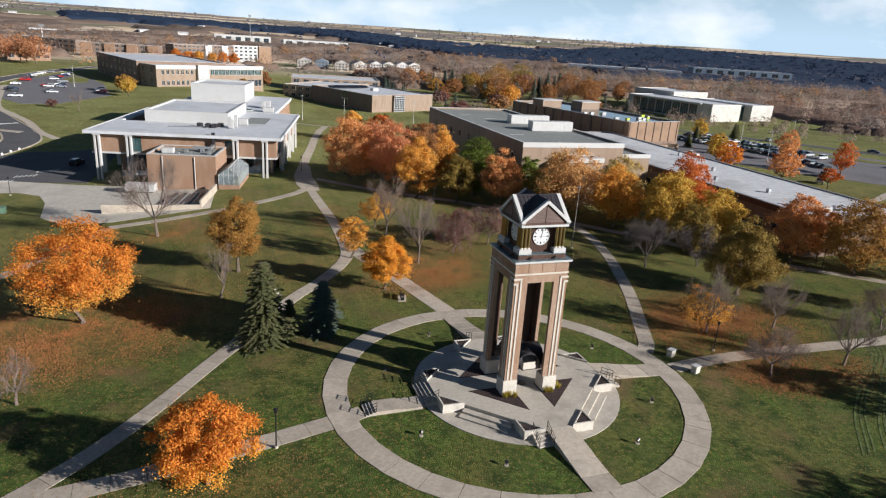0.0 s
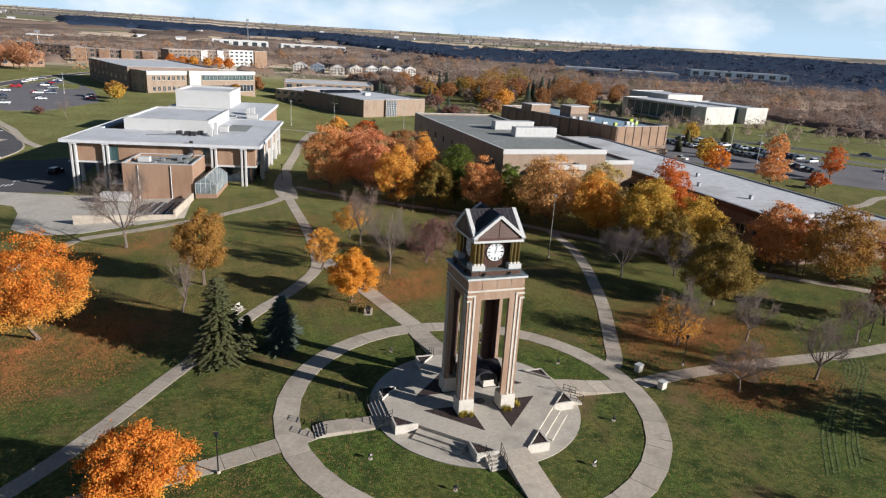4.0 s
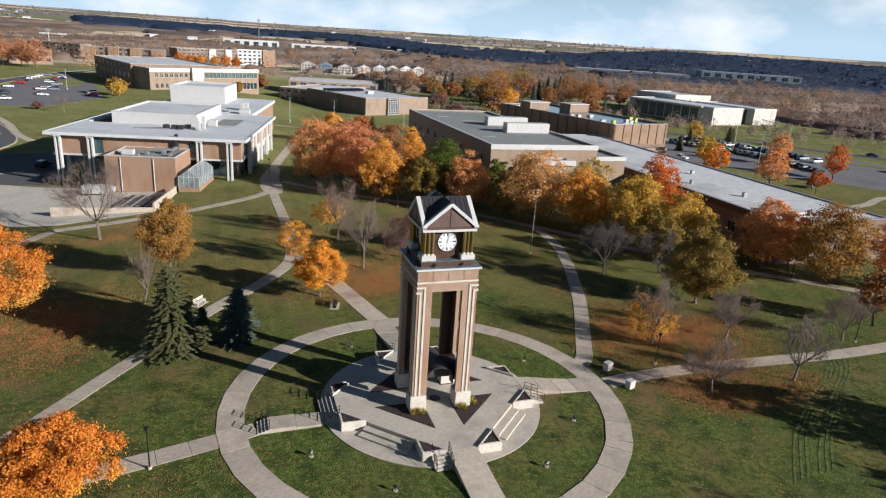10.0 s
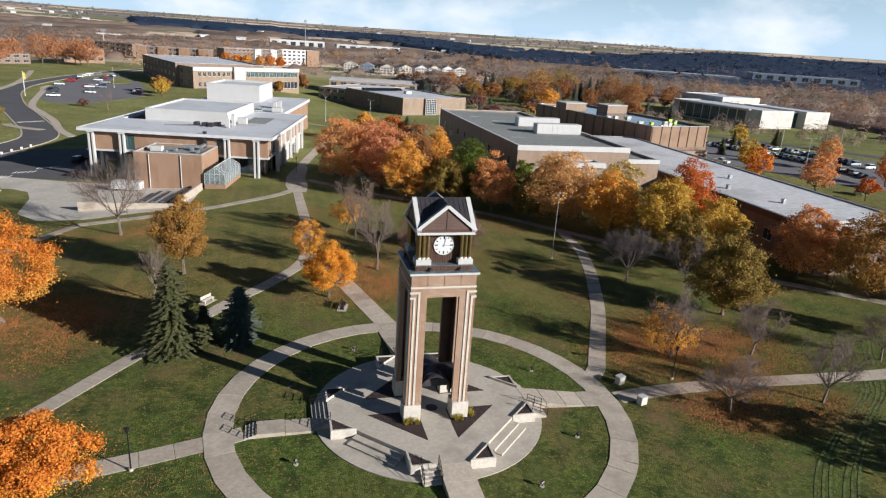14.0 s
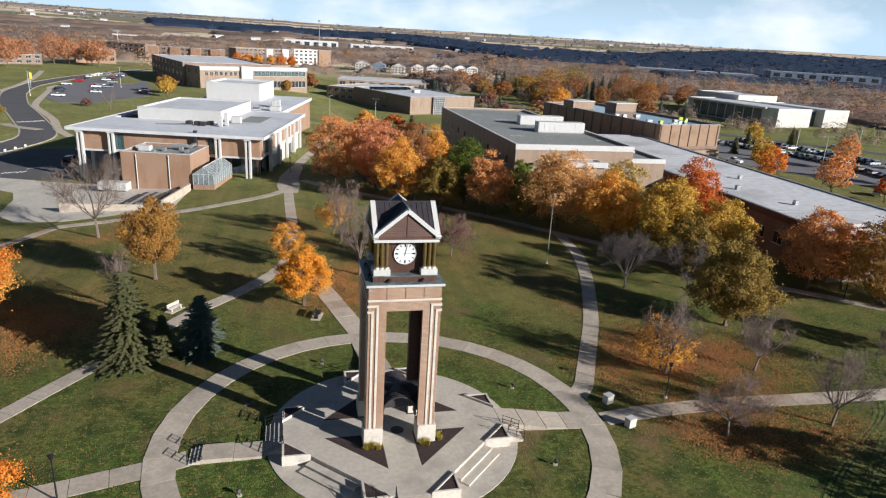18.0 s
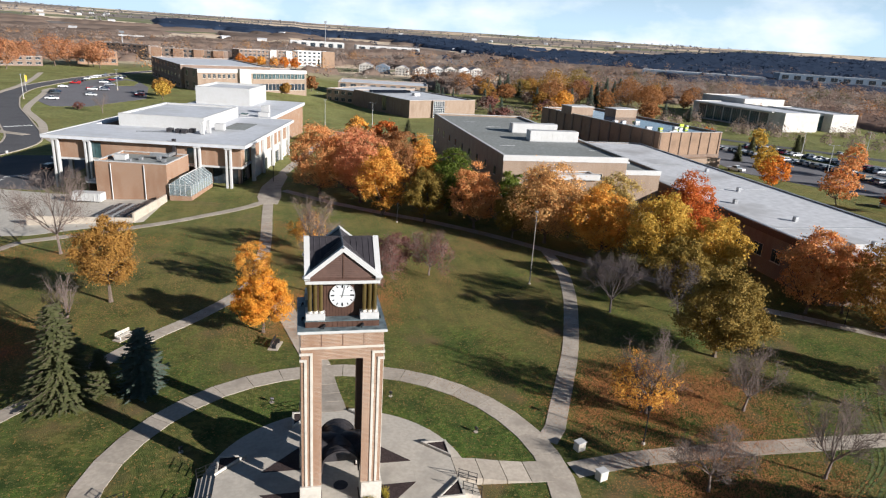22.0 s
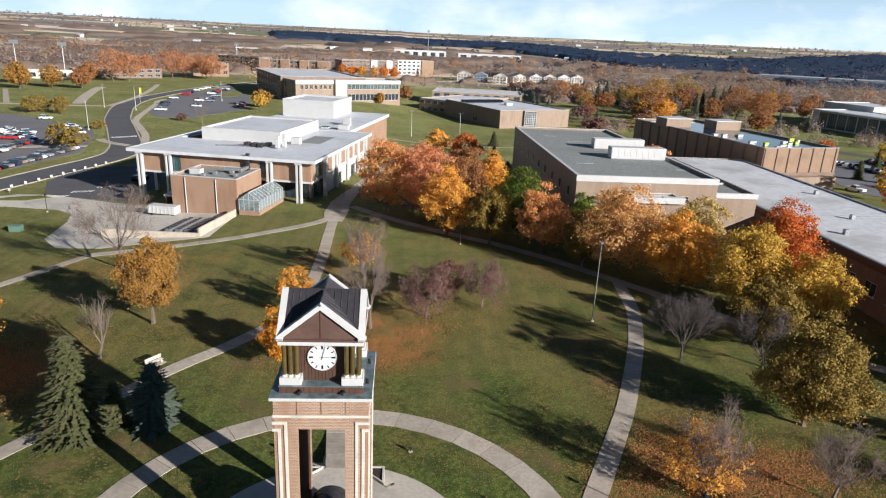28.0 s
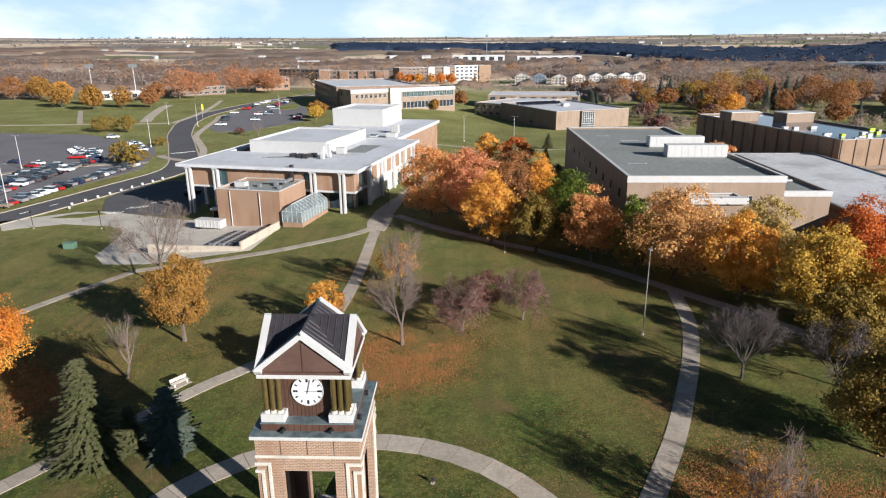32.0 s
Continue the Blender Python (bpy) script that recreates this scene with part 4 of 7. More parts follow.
for sx in (-1, 1):
    for sy in (-1, 1):
        part("pedestal", box(min(sx * 1.14, sx * 2.4), max(sx * 1.14, sx * 2.4), min(sy * 1.14, sy * 2.4), max(sy * 1.14, sy * 2.4), 14.955, 15.42, bevel=0.02), "white", tower, "white pedestal under a column group")
        for px, py in ((2.12, 2.12), (1.42, 2.12), (2.12, 1.42), (1.77, 2.12), (2.12, 1.77)):
            part("column", tube((sx * px, sy * py, 15.42), (sx * px, sy * py, 17.5), 0.135, sides=12), "brass", tower, "brass-coloured round column")
            part("column_base", tube((sx * px, sy * py, 15.42), (sx * px, sy * py, 15.56), 0.19, 0.15, sides=12), "stone", tower)
# crossing vaults low between the legs
vault = thing("vault_canopy", (0, 0, PZ), "dark metal crossing-vault canopy hung between the tower legs", "canopy")


def barrel(r, half, z0, thick, turn):
    bm = bmesh.new()
    rows = []
    for s in range(21):
        a = math.pi * s / 20
        rows.append([bm.verts.new((rr * math.cos(a), y, z0 + rr * math.sin(a))) for rr, y in ((r, -half), (r, half), (r - thick, half), (r - thick, -half))])
    for p, q in zip(rows, rows[1:]):
        for i in range(4):
            bm.faces.new((p[i], q[i], q[(i + 1) % 4], p[(i + 1) % 4]))
    bm.faces.new(rows[0][::-1])
    bm.faces.new(rows[-1])
    bmesh.ops.recalc_face_normals(bm, faces=bm.faces[:])
    bm.transform(Matrix.Rotation(radians(turn), 4, "Z"))
    return bm


SPRING = 3.2 - PZ
part("vault_shell", barrel(1.375, 2.1, SPRING, 0.13, 0), "vault", vault, "dark curved metal vault")
part("vault_shell", barrel(1.374, 2.1, SPRING, 0.13, 90), "vault", vault, "dark curved metal vault")
for k in range(4):
    for s in (-1, 1):
        bm = box(s * 1.31 - 0.065, s * 1.31 + 0.065, -2.1, -1.3, SPRING - 0.42, SPRING - 0.003, bevel=0.01)
        bm.transform(quarter[k])
        part("apron", bm, "vault", vault, "dark upright edge below a vault")
    for s in np.arange(-1.9, 1.95, 0.475):
        bm = barrel(1.40, 0.025, SPRING, 0.03, 0) if abs(s) > 1.38 else None
        if bm and k < 2:
            bm.transform(Matrix.Translation((0, s, 0)))
            bm.transform(quarter[k])
            part("seam", bm, "vault", vault)
drain = tagged(part("drain_cover", tube((0.1, -0.9, PZ - 0.02), (0.1, -0.9, PZ + 0.012), 0.55, sides=24), "vault"), "dark round cover set in the plaza floor", "floor cover")
# ornamental grasses by the legs
for gx_, gy_ in ((-2.3, -3.15), (-1.75, -3.35), (-2.7, -3.2), (1.8, -3.2), (3.2, -2.3), (3.3, -2.8), (2.2, -3.3)):
    q = np.random.RandomState(int(abs(gx_ * 37 + gy_ * 91)))
    rows = []
    for _ in range(90):
        a, lean, hgt = q.uniform(0, 6.28), q.uniform(0.05, 0.34), q.uniform(0.25, 0.6)
        c = np.array([q.normal(0, 0.07), q.normal(0, 0.07), 0])
        d = np.array([math.cos(a), math.sin(a), 0])
        s = np.array([-d[1], d[0], 0]) * 0.03
        rows.append([c - s, c + s, c + d * lean + [0, 0, hgt], c + d * lean * 0.9 + [0, 0, hgt]])
    tuft = thing("ornamental_grass", (gx_, gy_, PZ + 0.03), "yellow tuft of ornamental grass in mulch", "plant", "tufts by the tower legs")
    cards("blades", rows, "shrub", tuft)

# lit boxes, flood lamps, lamp posts, benches on the lawn
for x, y, t in ((20.7, 1.9, 20), (20.9, -2.05, 18)):
    bx = thing("stone_marker", (x, y, lie(x, y)), "pale square stone marker block on the grass", "marker", "marker blocks by the walk", turn=t)
    part("block", box(-0.42, 0.42, -0.33, 0.33, -0.05, 0.78, bevel=0.03), "stone", bx)
    part("cap", box(-0.46, 0.46, -0.37, 0.37, 0.78, 0.86, bevel=0.02), "white", bx)
lawn_lamp = thing("ground_floodlight", (0, 0, 0), "small ground floodlight on a concrete pad in grass", "floodlight", "floodlights round the plaza")
part("pad", tube((0, 0, -0.05), (0, 0, 0.03), 0.2, sides=14), "concrete", lawn_lamp)
part("stem", tube((0, 0, 0.05), (0, 0, 0.35), 0.035, sides=6), "black", lawn_lamp)
part("lamp_head", tube((0.04, -0.14, 0.32), (-0.02, 0.14, 0.46), 0.15, 0.11, sides=10), "vault", lawn_lamp, "grey metal lamp head")
spots = [(13.6 * math.cos(a), 13.6 * math.sin(a)) for a in (0.42, 1.14, 1.98, 2.70, 3.62, 4.22, 5.20, 5.80)]
lawn_lamp.matrix_basis = pose(*spots[0], lie(*spots[0]) + 0.02, 0, 0, 20)
for k, s in enumerate(spots[1:]):
    copy_thing(lawn_lamp, pose(*s, lie(*s) + 0.02, 0, 0, 50 + 45 * k))


def lamp_post(x, y, h=3.8):
    o = thing("lamp_post", (x, y, lie(x, y)), "slim black pedestrian lamp post", "lamp post", "lamp posts along the walks")
    part("foot", tube((0, 0, -0.1), (0, 0, 0.22), 0.19, 0.15, sides=12), "concrete", o)
    part("post", tube((0, 0, 0.2), (0, 0, h - 0.35), 0.065, 0.05, sides=10), "black", o)
    part("lamp_head", tube((0, 0, h - 0.35), (0, 0, h - 0.05), 0.13, 0.2, sides=12), "black", o)
    part("lamp_cap", tube((0, 0, h - 0.05), (0, 0, h + 0.05), 0.24, 0.05, sides=12), "black", o)
    return o


for x, y in ((-24.3, -4.6), (26.8, 1.9), (-8.4, 106.0), (-67.7, 96.1), (-82.5, 96.4), (67.8, 23.1), (56.5, 1.9), (15, 73), (45, 63)):
    lamp_post(x, y)
tall = thing("light_pole", (29.8, 40.7, 0), "tall slim pale light pole on the lawn", "light pole")
part("foot", tube((0, 0, -0.1), (0, 0, 0.12), 0.2, sides=12), "concrete", tall)
part("post", tube((0, 0, 0.1), (0, 0, 10.8), 0.08, 0.045, sides=10), "grey_paint", tall)
part("lamp_head", box(-0.18, 0.18, -0.3, 0.3, 10.75, 10.92, bevel=0.03), "steel", tall)


def bench(x, y, turn, mat):
    o = thing("bench", (x, y, lie(x, y)), "pale concrete bench with a backrest on a small pad" if mat == "stone" else "dark slatted bench on a small concrete pad", "bench", turn=turn)
    part("pad", box(-1.1, 1.1, -0.5, 0.6, -0.05, 0.07), "concrete", o)
    for s in (-0.7, 0.7):
        part("leg", box(s - 0.07, s + 0.07, -0.22, 0.22, 0.07, 0.42), mat, o)
    for k in range(4):
        part("seat_slat", box(-0.95, 0.95, -0.25 + k * 0.13, -0.14 + k * 0.13, 0.42, 0.47, bevel=0.01), mat, o)
    for k in range(3):
        part("back_slat", box(-0.95, 0.95, 0.27, 0.31, 0.52 + k * 0.14, 0.63 + k * 0.14, bevel=0.01), mat, o)
    for s in (-0.7, 0.7):
        part("back_post", box(s - 0.03, s + 0.03, 0.24, 0.27, 0.42, 0.95), mat, o)


bench(-21.6, 27.9, 55, "stone")
bench(-5.4, 24.0, 75, "black")
# ---- trees ----


def limb_tubes(segs, sides=5):
    """Verts and faces for tapered limbs given as (p, q, r0, r1)."""
    v, f = [], []
    for p, q, r0, r1 in segs:
        p, q = np.asarray(p, float), np.asarray(q, float)
        d = q - p
        d = d / (np.linalg.norm(d) + 1e-9)
        a = np.cross(d, (0.31, 0.17, 0.93) if abs(d[2]) < 0.9 else (1.0, 0.0, 0.0))
        a = a / (np.linalg.norm(a) + 1e-9)
        b = np.cross(d, a)
        n0 = len(v)
        for c, r in ((p, r0), (q, r1)):
            for k in range(sides):
                t = 2 * math.pi * k / sides
                v.append(c + (a * math.cos(t) + b * math.sin(t)) * r)
        for k in range(sides):
            k2 = (k + 1) % sides
            f.append((n0 + k, n0 + k2, n0 + sides + k2, n0 + sides + k))
    return v, f


def branching(rng, h, w, low, r0, depth, kids=3, lift=0.55):
    """Limbs of a round-headed tree: a trunk that forks again and again. Gives limbs and their ends."""
    segs, tips = [], []
    fork = low * rng.uniform(0.9, 1.1)
    bend = rng.normal(0, 0.03 * h, 2)
    top = np.array([bend[0], bend[1], fork])
    segs.append(((0, 0, -0.15), (0, 0, 0.35), r0 * 1.6, r0 * 1.05))
    segs.append(((0, 0, 0.35), top, r0 * 1.05, r0 * 0.8))

    def grow(p, d, length, r, level):
        q = p + d * length
        mid = (p + q) / 2 + rng.normal(0, 0.05 * length, 3)
        segs.append((p, mid, r, r * 0.8))
        segs.append((mid, q, r * 0.8, r * 0.5))
        tips.append(q)
        if level == 0:
            return
        # side shoots all along the limb, the last carrying on from its end
        for k in range(kids + 1):
            s = 0.35 + 0.65 * (k + rng.uniform(0.2, 1.0)) / (kids + 1) if k < kids else 1.0
            at = p * (1 - s) + q * s if s > 0.97 else (p + (mid - p) * s * 2 if s < 0.5 else mid + (q - mid) * (s - 0.5) * 2)
            turn = rng.normal(0, 1, 3)
            turn -= d * np.dot(turn, d)
            turn /= np.linalg.norm(turn) + 1e-9
            e = d + turn * (rng.uniform(0.5, 0.95) if k < kids else 0.25) + np.array([0, 0, 0.18])
            grow(at, e / np.linalg.norm(e), length * rng.uniform(0.5, 0.72), r * (0.52 if k < kids else 0.5), level - 1)

    n = 6
    reach = (h - fork) * 0.42
    for k in range(n):
        a = 2 * math.pi * (k + rng.uniform(-0.25, 0.25)) / n
        up = rng.uniform(0.5, 1.1) if k else 2.6
        spread = w / (h - fork + 0.1) * 0.9
        d = np.array([math.cos(a) * spread, math.sin(a) * spread, up])
        grow(top, d / np.linalg.norm(d), reach * rng.uniform(0.8, 1.05), r0 * 0.55, depth)
    return segs, tips


def leaf_cloud(rng, centres, spread, count, size):
    """Loose leaves in clumps round the given centres."""
    c = centres[rng.randint(0, len(centres), count)] + rng.normal(0, 1, (count, 3)) * spread
    out = c - centres.mean(0)
    out /= np.linalg.norm(out, axis=1)[:, None] + 1e-6
    n = rng.normal(0, 0.75, (count, 3)) + np.array([0, 0, 0.5]) + out * 0.9
    n /= np.linalg.norm(n, axis=1)[:, None]
    t = np.cross(n, rng.normal(0, 1, (count, 3)))
    t /= np.linalg.norm(t, axis=1)[:, None] + 1e-9
    b = np.cross(n, t)
    s = size * rng.uniform(0.6, 1.3, (count, 1)) / 2
    fold = n * s * 0.35
    return np.stack([c - t * s, c - b * s * 0.75 + fold, c + t * s, c + b * s * 0.75 + fold], 1)


def lobed_crown(rng, h, w, low, count, size, taper=0.5):
    """Leaves massed on many rounded lobes that bulge from an egg-shaped crown, with dark gaps between them."""
    zc, rz = (h + low) / 2, (h - low) / 2
    n = int(40 + 0.55 * w * h)
    mid, rad, lean = [], [], []
    for k in range(n):
        z = 1 - 2 * (k + rng.uniform(0.1, 0.9)) / n
        a = 2.39996 * k + rng.uniform(-0.5, 0.5)
        d = np.array([math.cos(a) * math.sqrt(1 - z * z), math.sin(a) * math.sqrt(1 - z * z), z])
        r = rng.uniform(0.30, 0.92) ** 0.7
        draw = 1 - taper * max(0.0, z) * 0.6
        mid.append((d[0] * r * w / 2 * draw, d[1] * r * w / 2 * draw, zc + d[2] * r * rz))
        rad.append((w / 2 + rz) / 2 * rng.uniform(0.10, 0.25) * (0.8 + 0.2 * draw))
        lean.append(d)
    mid, rad, lean = np.array(mid), np.array(rad), np.array(lean)
    pick = rng.choice(n, count, p=rad ** 2 / (rad ** 2).sum())
    v = rng.normal(0, 1, (count, 3))
    v /= np.linalg.norm(v, axis=1)[:, None]
    v = v + lean[pick] * 0.5 + np.array([0, 0, 0.35])
    v /= np.linalg.norm(v, axis=1)[:, None]
    ragged = rng.uniform(0.35, 1.05, (count, 1)) * (1 + 0.45 * np.abs(rng.normal(0, 0.6, (count, 1))) ** 2)
    c = mid[pick] + v * rad[pick][:, None] * ragged * np.array([1.15, 1.15, 0.8])
    nn = v + rng.normal(0, 0.65, (count, 3)) + np.array([0, 0, 0.15])
    nn /= np.linalg.norm(nn, axis=1)[:, None]
    t = np.cross(nn, rng.normal(0, 1, (count, 3)))
    t /= np.linalg.norm(t, axis=1)[:, None] + 1e-9
    b = np.cross(nn, t)
    s = size * rng.uniform(0.6, 1.3, (count, 1)) / 2
    fold = nn * s * 0.3
    return np.stack([c - t * s, c - b * s * 0.8 + fold, c + t * s, c + b * s * 0.8 + fold], 1)


def leaf_tree(x, y, h, w, leaves, label, low=None, count=None, size=0.42, seed=None, thin=1.0, bark="bark", lower=None, group="", name="tree", taper=0.5):
    rng = np.random.RandomState(seed if seed is not None else int(abs(x * 71 + y * 37)) % 9999)
    low = h * 0.2 if low is None else low
    o = thing(name, (x, y, lie(x, y)), label, "tree", group)
    close = y < 70 and abs(x) < 60
    segs, tips = branching(rng, h * 0.88, w * 0.8, max(1.0, low * 1.05), 0.016 * h + 0.05, 2 if close else 1)
    v, f = limb_tubes(segs, 5 if close else 4)
    raw("trunk", v, f, bark, o)
    n = count or int(thin * min(9000, 1100 + 42 * w * h))
    cl = lobed_crown(rng, h, w, low, n, size, taper)
    ends = np.array(tips)
    near = ends[(ends[:, 2] < h * 0.97) & (ends[:, 2] > low) & (np.hypot(ends[:, 0], ends[:, 1]) < w * 0.52)]
    if len(near) and close:
        cl = np.concatenate([cl, leaf_cloud(rng, near, 0.30, int(n * 0.16), size)])
    if lower:
        cut = h * 0.42 + rng.normal(0, 0.7, len(cl))
        sel = cl[:, 0, 2] < cut
        cards("crown", cl[sel], lower, o, "outer leaves still on the lower boughs")
        cl = cl[~sel]
    cards("crown", cl, leaves, o)
    return o


def bare_tree(x, y, h, w, label, seed=None, depth=4, low=None, bark="grey_bark", tint=None, group="", twigs=3.0):
    rng = np.random.RandomState(seed if seed is not None else int(abs(x * 53 + y * 29)) % 9999)
    o = thing("bare_tree", (x, y, lie(x, y)), label, "tree", group)
    segs, tips = branching(rng, h, w, low or h * 0.2, 0.012 * h + 0.05, max(2, depth - 1), 3)
    # draw the head in to its true spread and height
    ends = np.array(tips)
    fr, fz = (w * 0.46) / np.percentile(np.hypot(ends[:, 0], ends[:, 1]), 92), (h * 0.95) / np.percentile(ends[:, 2], 98)

    def fitted(p):
        p = np.asarray(p, float)
        k = min(1.0, max(0.0, p[2] / (0.3 * h)))
        q = np.array([p[0] * (1 + (fr - 1) * k), p[1] * (1 + (fr - 1) * k), p[2] * (1 + (fz - 1) * k)])
        if q[2] > 0.3 * h:
            mid, half = np.array([0, 0, 0.55 * h]), np.array([w / 2, w / 2, 0.45 * h])
            out = np.linalg.norm((q - mid) / half)
            if out > 1:
                q = mid + (q - mid) / out ** 0.85
        return q

    segs = [(fitted(p), fitted(q), a, b) for p, q, a, b in segs]
    tips = [fitted(p) for p in tips]
    big = [s for s in segs if s[2] > 0.028]
    v, f = limb_tubes(big, 5)
    raw("trunk", v, f, bark, o)
    tw = [s for s in segs if s[2] <= 0.028]
    t = np.array(tips)
    extra = []
    for p in t[rng.randint(0, len(t), min(2600, int(len(t) * twigs)))]:
        d = rng.normal(0, 1, 3) + np.array([0, 0, 0.7]) + np.array([p[0], p[1], 0]) / (w + 0.1)
        d /= np.linalg.norm(d)
        extra.append((p, p + d * rng.uniform(0.4, 1.15), 0.011, 0.006))
    v, f = limb_tubes([(p, q, max(0.011, a), max(0.008, b)) for p, q, a, b in tw] + extra, 3)
    raw("twig_spray", v, f, bark, o)
    if tint:
        cards("crown", leaf_cloud(rng, t, 0.35, int(300 + (8 if tint != "plum" else 75) * w * h), 0.17), tint, o, "few leaves left on the twigs")
    return o


def spruce_tree(x, y, h, w, needles, label, seed=1, name="spruce", power=0.8, droop=0.22, even=0.85):
    rng = np.random.RandomState(seed)
    o = thing(name, (x, y, lie(x, y)), label, "tree")
    segs = [((0, 0, -0.1), (0, 0, h * 0.97), 0.02 * h + 0.04, 0.02)]
    quads = []
    z = 0.35
    while z < h * 0.98:
        reach = (w / 2) * (1 - z / h) ** power * rng.uniform(even, 1.12) + 0.12
        n = int(7 + reach * 3.5)
        for k in range(n):
            a = 2 * math.pi * (k + rng.uniform(-0.4, 0.4)) / n
            rr = reach * rng.uniform(even - 0.15, 1.12)
            d = np.array([math.cos(a), math.sin(a), 0.0])
            s = np.array([-d[1], d[0], 0.0])
            tip = np.array([0, 0, z - droop * rr + 0.25 * rr * (z / h)]) + d * rr
            segs.append(((0, 0, z), tip, 0.03, 0.012))
            m = max(3, int(rr * 4.5))
            for j in range(m):
                t = (j + rng.uniform(0.2, 0.9)) / m
                p = np.array([0, 0, z]) * (1 - t) + tip * t + rng.normal(0, 0.05, 3)
                half = (0.16 + 0.30 * (1 - t) * min(1, rr / 1.5)) * rng.uniform(0.7, 1.2)
                ln = 0.30 * rng.uniform(0.8, 1.4)
                dr = np.array([0, 0, -0.10 - 0.1 * rng.rand()])
                quads.append([p - d * ln * 0.4, p + s * half + dr, p + d * ln + dr * 0.6, p - s * half + dr])
        z += 0.23 + 0.05 * (1 - z / h) * h / 8
    v, f = limb_tubes(segs, 4)
    raw("trunk", v, f, "bark", o)
    cards("crown", quads, needles, o)
    return o


ROW = "row of autumn trees before the halls"
leaf_tree(-43.7, 26.7, 12.6, 13.6, "orange", "large spreading maple with thinning orange leaves", low=2.0, count=30000, size=0.19, lower="gold_orange")
leaf_tree(-29.7, -7.6, 7.6, 8.0, "orange", "small round maple in full bright orange leaf", low=1.0, count=27000, size=0.16, lower="bright_orange")
leaf_tree(-25.7, 38.8, 11.6, 7.2, "bronze", "upright oval tree with golden brown leaves", low=2.2, count=22000, size=0.19)
leaf_tree(-6.9, 27.6, 7.6, 6.6, "bright_orange", "small round maple glowing orange beside the walk", low=1.4, count=22000, size=0.17)
leaf_tree(-8.8, 41.0, 6.6, 5.2, "gold_orange", "thin young tree with sparse orange leaves", low=1.3, count=5500, size=0.17)
leaf_tree(-1.5, 57.0, 6.5, 6.0, "gold_orange", "thin tree holding sparse yellow orange leaves", low=1.2, count=4200, size=0.18)
bare_tree(-37.8, 59.5, 13.2, 13.5, "large leafless tree with wide grey branches", depth=5, twigs=1.2)
bare_tree(-28.2, 29.8, 7.6, 4.2, "slender leafless young tree", depth=3)
bare_tree(-46.5, 9.4, 5.5, 4.0, "small pale leafless tree", depth=3)
bare_tree(0.9, 37.5, 10.4, 7.2, "leafless tree with spreading pale branches", depth=4)
bare_tree(-0.6, 52.0, 10.5, 7.5, "leafless tree with fine reddish twigs", depth=4, tint="litter_tan")
bare_tree(8.0, 41.5, 7.0, 9.0, "low spreading crab apple with dull red leaves", depth=4, low=1.2, tint="plum")
bare_tree(15.7, 45.0, 6.4, 8.0, "low spreading crab apple with dull red leaves", depth=4, low=1.1, tint="plum")
leaf_tree(11.0, 47.0, 6.0, 7.0, "plum", "rounded plum-red ornamental tree", low=1.2, count=6500, size=0.18)
bare_tree(37.3, 30.0, 8.0, 8.6, "dense leafless tree with many grey twigs", depth=5, low=1.4, bark="dark_bark", twigs=1.6)
bare_tree(46.5, 28.7, 7.0, 8.0, "dark leafless tree under the row", depth=5, low=1.2, bark="dark_bark", twigs=1.0)
leaf_tree(44.0, 16.8, 11.8, 10.4, "feather", "large olive gold conifer with feathery drooping boughs", low=0.6, count=34000, size=0.21, taper=0.95, name="larch")
bare_tree(29.6, 6.5, 8.4, 6.6, "maple bare at the top with orange leaves below", depth=4, low=1.4)
leaf_tree(29.2, 6.8, 6.2, 6.6, "gold_orange", "low orange leaves on a half-bare maple", low=0.9, count=3400, size=0.17)
bare_tree(39.8, 5.8, 7.0, 6.0, "small leafless tree on the lawn", depth=4)
bare_tree(28.9, -4.7, 5.6, 6.5, "small leafless tree on the lawn", depth=4)
bare_tree(40.0, -4.6, 7.4, 6.5, "small leafless tree by the walk", depth=4)
bare_tree(55.0, 2.5, 6.5, 6.0, "small leafless tree by the walk", depth=4)
spruce_tree(-23.8, 15.3, 9.9, 7.0, "spruce", "tall green spruce with drooping boughs", 3, "spruce", 0.62, 0.25, 0.72)
spruce_tree(-20.9, 16.6, 4.4, 2.6, "spruce", "small green spruce beside a taller one", 4)
spruce_tree(-17.2, 16.1, 6.7, 5.4, "blue_spruce", "blue-green spruce by the ring walk", 5, "spruce", 0.65, 0.2, 0.75)
